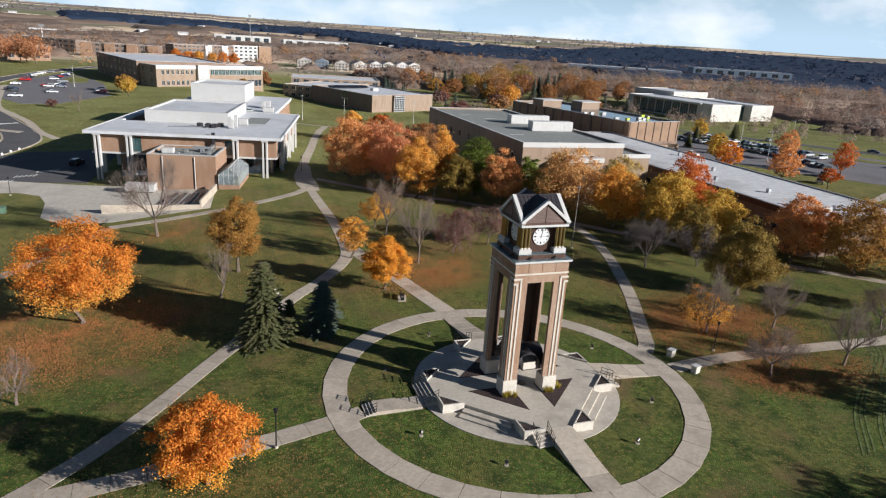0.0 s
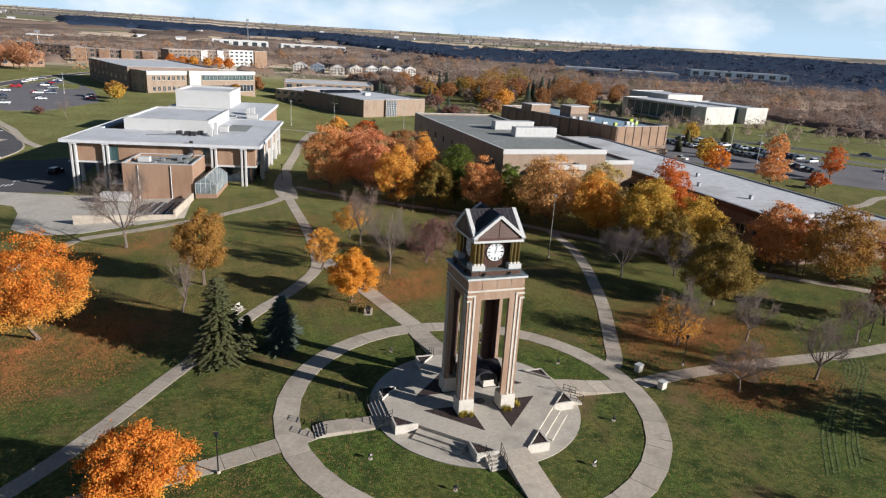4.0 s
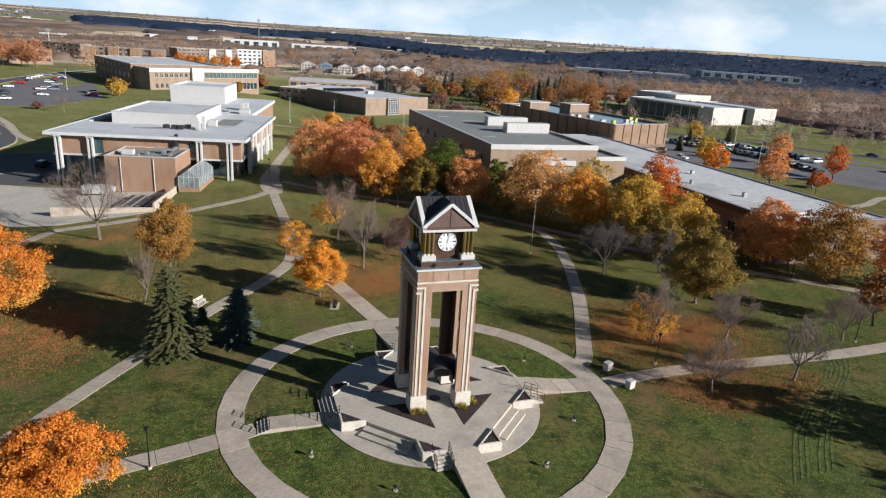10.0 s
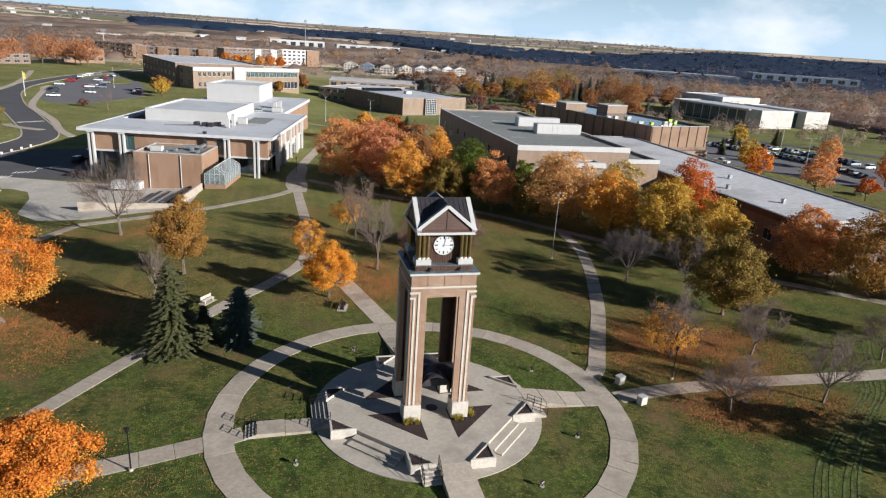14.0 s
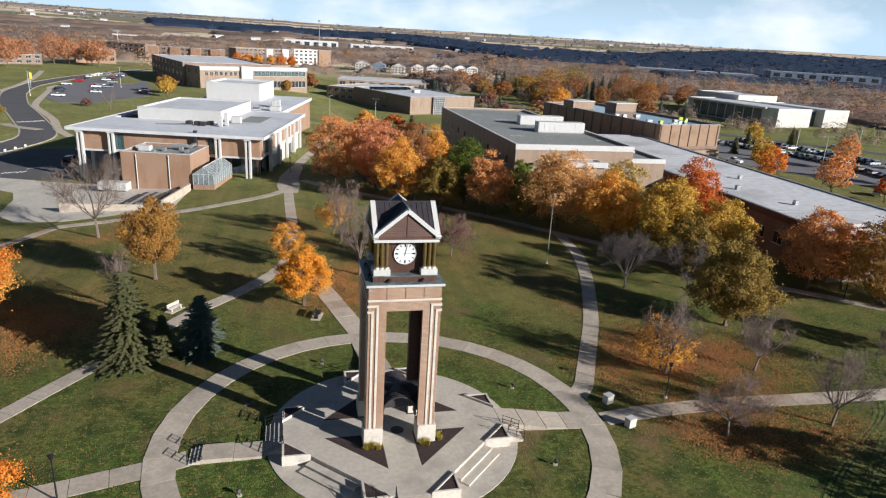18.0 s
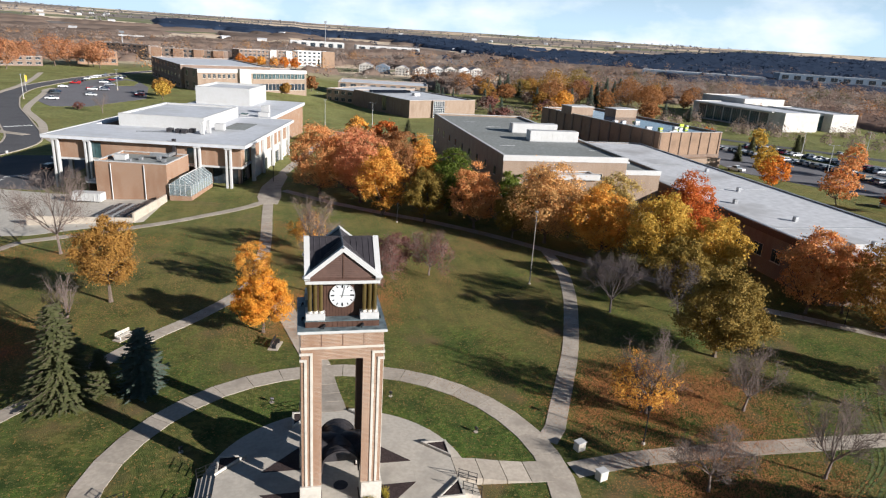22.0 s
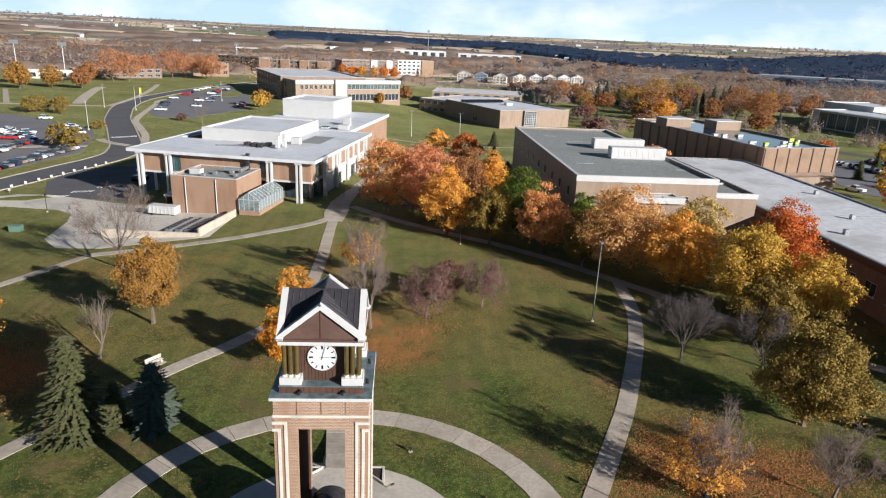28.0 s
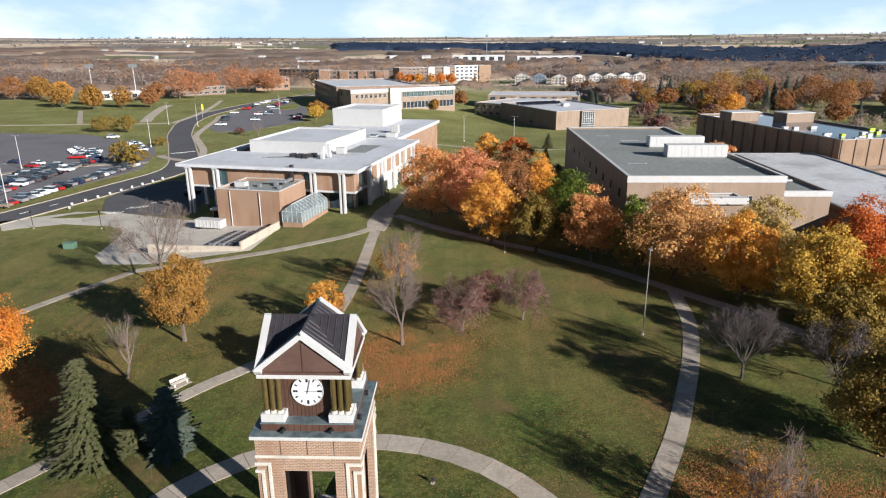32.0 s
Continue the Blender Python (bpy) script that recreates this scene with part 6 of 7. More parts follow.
for x, y in ((-66.1, 82.2),):
    o = thing("transformer_box", (x, y, lie(x, y)), "green metal transformer cabinet on grass", "cabinet")
    part("cabinet", box(-1.0, 1.0, -0.7, 0.7, 0, 1.1, bevel=0.05), "green_metal", o)
    part("lid", box(-1.05, 1.05, -0.75, 0.75, 1.1, 1.2, bevel=0.03), "green_metal", o)

# -- gymnasium with a gravel roof --
gym = thing("gymnasium", (0, 0, 0), "large buff brick gymnasium with a grey gravel roof", "building")
roofed(gym, 34.9, 60.4, 73.4, 139.8, -1.5, 12.95, "buff", "grey_roof", 0.4, "white", thick=0.5)
part("fascia", box(34.8, 60.5, 73.3, 73.38, 12.0, 12.95), "white", gym, "white front fascia band")
roofed(gym, 60.45, 68.2, 73.7, 112, -1.5, 10.4, "buff", "grey_roof", 0.4, "white", thick=0.4)
part("fascia", box(60.45, 68.3, 73.6, 73.68, 9.6, 10.4), "white", gym)
roofed(gym, 44.5, 52.4, 69.8, 73.3, -1.0, 10.2, "buff", "white_roof", 0.2, "white", thick=0.3)
part("canopy", box(43.9, 53.0, 69.2, 70.6, 9.3, 10.36, bevel=0.04), "white", gym, "white entrance bay fascia")
for k in range(9):
    y = 78 + k * 6.8
    window(gym, "x", 34.9, y, y + 1.0, 8.4, 10.0, -1, 0, "window", "black")
for c in (41.5, 54.0):
    window(gym, "y", 73.4, c, c + 1.4, 8.6, 9.8, -1, 1, "window", "stone")
rooftop_unit(53.3, 108.8, 12.55, 11.5, 2.6, 2.3, "long white air handler on the gymnasium roof")
rooftop_unit(53.2, 95.8, 12.55, 11.5, 2.6, 2.4, "long white air handler on the gymnasium roof")
for x, y in ((63.5, 108, ), (64.0, 85)):
    o = thing("roof_skylight", (x, y, 10.1), "ridged skylight with a pale frame", "skylight")
    part("frame", prism([(-2.6, -1.4), (2.6, -1.4), (2.6, 1.4), (-2.6, 1.4)], 0, 0.3), "white", o)
    for k in range(6):
        part("pane", prism([(-2.4 + k * 0.8, -1.2), (-1.7 + k * 0.8, -1.2), (-1.7 + k * 0.8, 1.2), (-2.4 + k * 0.8, 1.2)], 0.3, [0.35, 0.35, 0.9, 0.9]), "teal_glass", o)
for x, y, dx in ((38.5, 88, 3.0), (44, 118, 3.5), (40, 126, 2.5), (57, 84, 2.2)):
    o = thing("roof_seam", (x, y, 12.56), "pale repaired seam on the gravel roof", "roof patch")
    part("strip", box(0, dx, 0, 0.25, 0, 0.02), "pale_roof", o)
    part("end", box(dx, dx + 0.4, -0.1, 0.35, 0, 0.03), "pale_roof", o)

# -- long low hall with a pale roof --
lowhall = thing("long_hall", (0, 0, 0), "long low dark-brick hall with a pale flat roof", "building")
roofed(lowhall, 70.6, 95.0, 29.5, 131, -1.5, 7.5, "dark_brick", "pale_roof", 0.15, "steel", thick=0.4)
part("fascia", box(70.3, 70.55, 29.4, 131, 6.5, 7.55), "bronze_panel", lowhall, "dark fascia along the eave")
for k in range(22):
    y = 31 + k * 4.4
    window(lowhall, "x", 70.6, y, y + 2.2, 2.6, 4.6, -1, 1, "window", "stone")
for x, y in ((76, 60), (79, 48), (75, 38), (84, 70), (81, 34), (90, 90)):
    rooftop_unit(x, y, 7.3, 0.7, 0.7, 0.9, "small grey roof vent", 0, "steel")
rooftop_unit(77, 33, 7.3, 2.6, 1.6, 1.1, "white roof box on the long hall")
for y in (44, 72, 98):
    o = thing("roof_joint", (71.0, y, 7.36), "raised joint across the pale roof", "roof joint")
    part("ridge", box(0, 23.6, -0.12, 0.12, 0, 0.06), "steel", o)
    part("ridge_end", box(23.6, 23.8, -0.2, 0.2, 0, 0.1), "steel", o)

# -- brown hall with a dark pool of roofing --
D_AT, D_TURN = (97.5, 125.0, 0.0), 12.0
dhall = thing("panelled_hall", D_AT, "brown hall with tall panels and a shining dark roof", "building", turn=D_TURN)
roofed(dhall, 0, 24, 0, 62, -4, 11.6, "panel_brown", "wet_roof", 0.4, "steel", thick=0.5)
for k in range(7):
    part("rib", box(0.3 + k * 3.8, 0.58 + k * 3.8, -0.2, 0.0, 5.2, 11.6), "dark_brick", dhall, "dark vertical rib between panels")
part("lower_band", box(-0.1, 24.1, -0.2, 0.0, 4.4, 5.1), "dark_brick", dhall)
part("lower_front", box(2, 23, -2.0, 0.0, -4, 4.2), "buff", dhall, "lower storey in pale brick")
for k in range(12):
    part("rib", box(-0.35, 0.0, 2 + k * 5, 2.5 + k * 5, 0, 11.6), "dark_brick", dhall, "dark vertical rib between panels")
d_place = Matrix(dhall.matrix_basis)
for u, v, sx, sy, sz in ((4, 46, 9, 6, 2.6), (18, 40, 9, 6, 2.6)):
    p = d_place @ Vector((u, v, 11.2))
    o = thing("roof_house", tuple(p), "brick roof house on the brown hall", "roof house", turn=D_TURN)
    part("wall_block", box(-sx / 2, sx / 2, -sy / 2, sy / 2, 0, sz), "buff", o)
    part("cap", box(-sx / 2 - 0.2, sx / 2 + 0.2, -sy / 2 - 0.2, sy / 2 + 0.2, sz, sz + 0.25), "white", o)
for k in range(16):
    rr = random.Random(k)
    p = d_place @ Vector((rr.uniform(2, 22), rr.uniform(2, 12) if k < 11 else rr.uniform(14, 30), 11.2))
    rooftop_unit(*p, rr.uniform(0.8, 1.9), rr.uniform(0.6, 1.2), rr.uniform(0.4, 0.9), "stacked roofing material on the brown hall", D_TURN, ("safety_green", "steel", "white")[k % 3])
# ---- cars ----


def car(name, paint, kind, at, turn, label):
    """A parked car: shaped body, glasshouse, wheels and lamps. It points along x."""
    o = thing(name, at, label, "car", "parked cars", turn=turn)
    if kind == "pickup":
        low = [(-2.7, 0.5), (-2.7, 1.05), (-0.7, 1.08), (0.9, 1.08), (2.5, 0.98), (2.7, 0.75), (2.7, 0.42), (-2.6, 0.4)]
        top = [(-0.75, 1.05), (-0.6, 1.72), (0.45, 1.72), (1.05, 1.05)]
        half, wheels = 0.98, (-1.65, 1.7)
    elif kind == "suv":
        low = [(-2.3, 0.5), (-2.32, 1.1), (1.0, 1.12), (2.2, 1.0), (2.38, 0.75), (2.35, 0.4), (-2.25, 0.38)]
        top = [(-2.25, 1.1), (-2.0, 1.72), (0.35, 1.74), (1.15, 1.1)]
        half, wheels = 0.95, (-1.4, 1.45)
    else:
        low = [(-2.3, 0.5), (-2.32, 0.95), (-1.3, 1.0), (1.1, 1.0), (2.2, 0.82), (2.34, 0.6), (2.3, 0.35), (-2.25, 0.33)]
        top = [(-1.75, 0.98), (-1.0, 1.42), (0.3, 1.44), (1.2, 0.98)]
        half, wheels = 0.91, (-1.4, 1.42)

    def shape(outline, h0, h1):
        bm = bmesh.new()
        lo = min(z for _, z in outline)
        hi = max(z for _, z in outline)
        rows = []
        for sgn in (-1, 1):
            rows.append([bm.verts.new((x, sgn * (h0 + (h1 - h0) * (z - lo) / (hi - lo)), z)) for x, z in outline])
        bm.faces.new(rows[0])
        bm.faces.new(rows[1][::-1])
        n = len(outline)
        for i in range(n):
            bm.faces.new((rows[0][i], rows[1][i], rows[1][(i + 1) % n], rows[0][(i + 1) % n]))
        bmesh.ops.bevel(bm, geom=bm.edges[:], offset=0.05, segments=1, affect="EDGES")
        bmesh.ops.recalc_face_normals(bm, faces=bm.faces[:])
        return bm

    part("body", shape(low, half, half - 0.06), paint, o)
    part("glasshouse", shape(top, half - 0.08, half - 0.25), "window", o, "dark car windows")
    tx = [x for x, z in top if z > 1.3]
    part("roof_panel", box(min(tx) - 0.02, max(tx) + 0.02, -half + 0.24, half - 0.24, max(z for _, z in top) - 0.03, max(z for _, z in top) + 0.03, bevel=0.02), paint, o)
    for wx in wheels:
        for s in (-1, 1):
            part("wheel", tube((wx, s * (half - 0.2), 0.33), (wx, s * (half + 0.01), 0.33), 0.33, sides=12), "black", o)
    for s in (-1, 1):
        part("headlight", box(2.22, 2.36, s * 0.62 - 0.16, s * 0.62 + 0.16, 0.62, 0.74), "white", o)
        part("tail_light", box(-2.36 if kind != "pickup" else -2.73, -2.26, s * 0.68 - 0.12, s * 0.68 + 0.12, 0.72, 0.9), "tail_red", o)
    return o


PAINTS = {"white": ("car_white", "white"), "silver": ("car_silver", "silver"), "black": ("car_black", "black"), "grey": ("car_grey", "dark grey"), "blue": ("car_blue", "dark blue"), "red": ("car_red", "red"), "tan": ("car_tan", "tan")}
KINDS = {"sedan": "saloon car", "suv": "sport utility car", "pickup": "pickup truck"}
stock, cr = {}, random.Random(5)


def park(x, y, turn, paint=None, kind=None):
    paint = paint or cr.choice(["white", "white", "white", "silver", "silver", "black", "black", "grey", "grey", "blue", "red", "tan"])
    kind = kind or cr.choice(["sedan", "sedan", "suv", "suv", "pickup"])
    m = pose(x, y, lie(x, y) + 0.05, 0, 0, turn)
    key = (paint, kind)
    if key in stock:
        return copy_thing(stock[key], m)
    stock[key] = car("pickup_truck" if kind == "pickup" else "car", PAINTS[paint][0], kind, (x, y, lie(x, y) + 0.05), turn, f"{PAINTS[paint][1]} {KINDS[kind]} parked on the asphalt")
    return stock[key]


for k in range(21):
    park(-102.2 + 4.6 * k / 20 + cr.uniform(-0.3, 0.3), 114.5 + k * 2.75, 170 + cr.uniform(-3, 3) + (180 if cr.random() < 0.3 else 0))
for k in range(19):
    if k not in (3, 11):
        park(-113.6 - 0.1 * k + cr.uniform(-0.3, 0.3), 128 + k * 2.75, 170 + cr.uniform(-3, 3))
    if k < 15 and k not in (2, 7):
        park(-118.9 - 0.1 * k, 129 + k * 2.75, -8 + cr.uniform(-3, 3))
for x, y, t, c, kd in ((-124.8, 155.2, 165, "black", "sedan"), (-122.2, 152.8, 165, "white", "suv"), (-130.7, 172.9, 160, "white", "sedan"), (-129.6, 167.8, 160, "red", "sedan"), (-140.2, 175.5, 160, "blue", "sedan"),
                       (-134.8, 201.3, 200, "white", "pickup"), (-133.1, 198.8, 200, "white", "suv"), (-130.6, 195.9, 200, "white", "pickup"), (-128.2, 192.5, 200, "silver", "sedan"), (-124.2, 183.8, 180, "red", "pickup"), (-124.9, 196.6, 20, "white", "suv"), (-123.3, 193.2, 20, "silver", "sedan"), (-122.2, 189.7, 20, "black", "suv"), (-120.2, 186.7, 20, "white", "sedan"), (-117.9, 184.2, 20, "blue", "sedan"),
                       (-138.9, 235.4, 10, "white", "suv"), (-122.1, 219, 20, "silver", "sedan"), (-119.6, 215.8, 20, "white", "sedan"), (-117, 211.5, 20, "grey", "sedan"), (-115.2, 207.8, 20, "white", "pickup"), (-112.7, 204.3, 20, "black", "suv"), (-109.9, 200.4, 20, "white", "sedan"), (-60.5, 126, 75, "black", "suv")):
    park(x, y, t, c, kd)
for x, y, c in ((-109.3, 279.2, "white"), (-115.1, 301.9, "grey"), (-116.7, 306.7, "black"), (-117.9, 311.6, "blue"), (-122.7, 337.5, "white"), (-99.3, 301, "white"), (-101.3, 306.7, "grey"), (-108.3, 334.3, "red"), (-106.2, 328.6, "white"), (-100.7, 329.4, "silver"), (-102.1, 335.1, "blue"), (-103.8, 340.7, "white"), (-105.4, 358.6, "silver"), (-123.4, 360.2, "red"), (-124.8, 366.7, "red"), (-125.6, 374.8, "black"), (-126.4, 382.9, "grey"), (-127.2, 392.6, "white"), (-126.2, 404.7, "white"), (-112.2, 373.1, "white"), (-112.7, 381.2, "black"), (-113.5, 391, "red"), (-111.9, 401.5, "blue"), (-112.7, 408.8, "white"), (-112.7, 417.7, "black"), (-79.5, 308.3, "red"), (-80.3, 313.2, "white"), (-81.9, 319.7, "silver"), (-127.2, 416.9, "white"), (-124.8, 425.8, "silver")):
    park(x, y, cr.choice([0, 180]) + cr.uniform(-8, 8), c)
for k in range(32):
    if cr.random() < 0.85:
        park(163.5 + 2.5 * math.sin(k * 0.2) + cr.uniform(-0.3, 0.3), 104 + k * 2.9, 5 + cr.uniform(-3, 3))
for k in range(30):
    if cr.random() < 0.8:
        park(181 + cr.uniform(-0.3, 0.3), 112 + k * 2.9, 185 + cr.uniform(-3, 3))
for k in range(12):
    park(196 + k * 3.4, 106 - k * 3.2, 45 + cr.uniform(-3, 3))
for x, y in ((138, 86), (150, 95), (128, 130), (208, 175), (226, 138), (101, 575), (112, 580), (120, 585), (128, 572), (139, 582)):
    park(x, y, cr.uniform(0, 360))

# ---- tall lamps of the car parks and playing field ----
pole0 = thing("parking_lamp", (-100.6, 114.7, lie(-100.6, 114.7)), "tall pale steel parking-lot lamp", "street lamp", "car park lamps")
part("foot", tube((0, 0, -0.2), (0, 0, 0.8), 0.3, sides=10), "concrete", pole0)
part("post", tube((0, 0, 0.7), (0, 0, 10.5), 0.12, 0.07, sides=8), "white", pole0)
for s in (-1, 1):
    part("lamp_arm", tube((0, 0, 10.3), (s * 1.1, 0, 10.5), 0.05, sides=6), "steel", pole0)
    part("lamp_head", box(s * 1.3 - 0.35, s * 1.3 + 0.35, -0.2, 0.2, 10.42, 10.6, bevel=0.04), "steel", pole0)
for x, y in ((-131.3, 165.4), (-111, 210.3), (-137, 284), (-120, 277.6), (-95.7, 334.3), (168, 150), (180, 95), (150, 118), (205, 160), (240, 110), (60, 240), (29.8, 252.7), (8, 233.7)):
    copy_thing(pole0, pose(x, y, lie(x, y), 0, 0, cr.uniform(0.2, 175.4)))
post0 = thing("road_marker", (-84, 112, lie(-84, 112)), "small white marker post on the verge", "marker post", "white posts along the road")
part("stake", tube((0, 0, -0.1), (0, 0, 0.5), 0.05, sides=6), "steel", post0)
part("plate", box(-0.28, 0.28, -0.04, 0.04, 0.45, 1.05, bevel=0.015), "white", post0)
for k in range(9):
    p = lane[15 + k] + Vector((6.0, -0.8, 0))
    copy_thing(post0, pose(p.x, p.y, lie(p.x, p.y), 0, 0, 30))
banner = thing("banner_post", (-130.9, 311.6, lie(-130.9, 311.6)), "post with a yellow banner beside the road", "banner")
part("post", tube((0, 0, 0), (0, 0, 8), 0.1, sides=6), "steel", banner)
part("banner_cloth", box(0.1, 1.0, -0.03, 0.03, 4.5, 7.5), "banner_yellow", banner, "yellow banner")
for x, y in ((-266.4, 448.8), (-234, 448.8), (-218.3, 873.2)):
    o = thing("floodlight_mast", (x, y, lie(x, y)), "tall field floodlight mast", "mast")
    part("mast", tube((0, 0, 0), (0, 0, 24), 0.5, 0.25, sides=6), "steel", o)
    part("lamp_rack", box(-3, 3, -0.3, 0.3, 22.5, 25), "steel", o)
mast = thing("radio_mast", (62, 1620, lie(62, 1620)), "slim lattice radio mast far away", "mast")
part("mast", tube((0, 0, 0), (0, 0, 60), 1.0, 0.5, sides=4), "steel", mast)
part("rack", box(-3, 3, -1, 1, 55, 60), "steel", mast)

# ---- far campus buildings ----


def far_hall(name, at, turn, w, d, z0, z1, wall, roof, label, rows=2, cols=8, glass="window", bays=(), sides=True, mat_cap="white"):
    o = thing(name, (*at, 0), label, "building", "far campus buildings", turn=turn)
    roofed(o, 0, w, 0, d, z0 - 3, z1, wall, roof, 0.5, mat_cap)
    for r in range(rows):
        h = (z1 - z0) / rows
        for c in range(cols):
            x = w * (c + 0.5) / cols
            window(o, "y", 0, x - w / cols * 0.28, x + w / cols * 0.28, z0 + h * r + h * 0.28, z0 + h * r + h * 0.8, -1, 1, glass, "stone")
    n = max(2, int(d / 9))
    if sides:
        for r in range(rows):
            h = (z1 - z0) / rows
            for c in range(n):
                y = d * (c + 0.5) / n
                window(o, "x", 0, y - 1.3, y + 1.3, z0 + h * r + h * 0.3, z0 + h * r + h * 0.8, -1, 1, glass, "stone")
    for b0, b1, out, wallm in bays:
        roofed(o, b0, b1, -out, -0.02, z0 - 3, z1 + 0.3, wallm, roof, 0.4, "white")
    return o


lib = far_hall("library", (55.3, 305), 24, 45, 62, -8.5, 1.0, "buff", "white_roof", "brown brick library with a flat white roof", 1, 0, sides=False)
part("dark_side", box(-0.12, -0.02, 0, 62, -10, 0.6), "dark_brick", lib, "dark brick side wall")
lat = part("lattice_window", box(14.5, 22.5, -1.2, 0, -8.4, 0.8), "dark_brick", lib, "tall window behind a white lattice")
for i in range(6):
    for j in range(7):
        part("pane", box(14.9 + i * 1.24, 15.9 + i * 1.24, -1.26, -1.2, -8.0 + j * 1.22, -7.0 + j * 1.22), "window", lat)
for i in range(7):
    part("mullion", box(14.72 + i * 1.24, 14.9 + i * 1.24, -1.34, -1.2, -8.2, 0.6), "white", lat)
for j in range(8):
    part("mullion", box(14.72, 22.34, -1.33, -1.2, -8.2 + j * 1.22, -8.0 + j * 1.22), "white", lat)
for y, hw in ((26, 2.2),):
    part("arch_window", box(-0.2, -0.12, y - hw, y + hw, -7, -1), "window", lib, "tall arched window")
    part("arch_head", tube((-0.19, y, -1), (-0.13, y, -1), hw, sides=20), "window", lib)
lib_m = Matrix(lib.matrix_basis)
for i in range(9):
    for j in range(2):
        p = lib_m @ Vector((4 + i * 3.0, 44 + j * 3.2, 0.6))
        o = thing("solar_panel", tuple(p), "dark tilted solar panel on the library roof", "solar panel", "solar panels", turn=24)
        part("glass", prism([(-1.4, -1.2), (1.4, -1.2), (1.4, 1.2), (-1.4, 1.2)], [0.3, 0.3, 1.5, 1.5], [0.42, 0.42, 1.62, 1.62]), "solar", o)
        part("stand", box(-1.2, 1.2, 0.9, 1.1, 0, 1.4), "steel", o)
rooftop_unit(*(lib_m @ Vector((24, 30, 0.5))), 4, 3, 1.5, "white unit on the library roof", 24)
far_hall("tan_hall", (14.6, 380), -38, 30, 62, -8.5, -0.4, "buff", "white_roof", "low tan brick hall with white roofs", 2, 6)
far_hall("tan_hall_upper", (24, 420), -8, 62, 40, -8.5, 1.2, "buff", "white_roof", "tan brick hall with a flat white roof", 2, 9)
chapel_main = far_hall("union_hall", (-57, 345), 31, 69, 19, -2.8, 9.5, "buff", "white_roof", "pale brick student union with a glazed entrance", 2, 0, bays=((24, 31, 2.0, "cream"),))
for i in range(7):
    window(chapel_main, "y", 0, 3 + i * 2.9, 4.6 + i * 2.9, 4.6, 7.0, -1, 1, "window", "stone")
    window(chapel_main, "y", 0, 3 + i * 2.9, 4.6 + i * 2.9, -1.2, 1.4, -1, 1, "window", "stone")
for i in range(14):
    window(chapel_main, "y", 0, 33 + i * 2.5, 35.2 + i * 2.5, 4.4, 7.4, -1, 1, "teal_glass", "white")
    window(chapel_main, "y", 0, 33 + i * 2.5, 35.2 + i * 2.5, -2.2, 1.6, -1, 0, "window", "white")
part("white_band", box(-0.1, 69.1, -0.35, -0.02, 7.6, 9.5), "cream", chapel_main, "deep cream fascia under the roof")
far_hall("union_wing", (-68, 360), 21, 52, 88, -3.0, 10.6, "dark_brick", "white_roof", "dark brick wing with rows of windows", 3, 0)
# residence halls
far_hall("residence_hall", (-65.5, 722), 30, 72, 18, -5.4, 9.6, "dark_brick", "white_roof", "brick and white residence hall of four floors", 4, 14, bays=((36, 44, 1.5, "white"), (56, 64, 1.5, "white")))
far_hall("residence_hall_end", (-3, 758), 30, 50, 18, -5.8, 10.4, "white", "white_roof", "white clad end of a residence hall", 4, 8, bays=((32, 49, 2.0, "panel_brown"),))
far_hall("brick_dormitory", (-150, 700), -10, 73, 16, -5.4, 7.7, "dark_brick", "pale_roof", "long low brick dormitory", 3, 12, bays=((0, 10, 2, "brick"), (22, 32, 2, "brick"), (43, 53, 2, "brick"), (63, 73, 2, "brick")))
far_hall("brick_dormitory", (-222, 790), -35, 72, 16, -5.6, 7.4, "dark_brick", "pale_roof", "long low brick dormitory", 3, 9)
for k, (x, y, tn, wl_) in enumerate(((66, 735, -12, "cream"), (84, 722, -12, "blue_siding"), (104, 705, -12, "cream"), (128, 712, 10, "cream"), (150, 728, 10, "white"), (168, 736, 10, "cream"), (187, 744, 10, "white"), (205, 752, 10, "cream"))):
    o = thing("apartment_house", (x, y, -8.6), "pale gabled apartment house of three floors", "house", "row of apartment houses", turn=tn)
    part("wall_block", box(0, 15, 0, 16, -2, 8.0), wl_, o)
    bm = bmesh.new()
    tri = [(-0.5, 8.0), (15.5, 8.0), (7.5, 11.5)]
    fr = [bm.verts.new((a, -0.6, b)) for a, b in tri]
    bk = [bm.verts.new((a, 16.6, b)) for a, b in tri]
    bm.faces.new(fr)
    bm.faces.new(bk[::-1])
    for i in range(3):
        bm.faces.new((fr[i], bk[i], bk[(i + 1) % 3], fr[(i + 1) % 3]))
    bmesh.ops.recalc_face_normals(bm, faces=bm.faces[:])
    part("roof", bm, "shingle", o)
    bm = bmesh.new()
    gab = [(0.2, 8.05), (14.8, 8.05), (7.5, 11.2)]
    g0, g1 = [bm.verts.new((p, -0.66, q)) for p, q in gab], [bm.verts.new((p, -0.605, q)) for p, q in gab]
    bm.faces.new(g0)
    bm.faces.new(g1[::-1])
    for i in range(3):
        bm.faces.new((g0[i], g1[i], g1[(i + 1) % 3], g0[(i + 1) % 3]))
    bmesh.ops.recalc_face_normals(bm, faces=bm.faces[:])
    part("gable", bm, wl_, o)
    for r in range(3):
        for c in range(4):
            window(o, "y", 0, 1.2 + c * 3.6, 3.0 + c * 3.6, 0.8 + r * 2.6, 2.2 + r * 2.6, -1, 0, "window", "white")
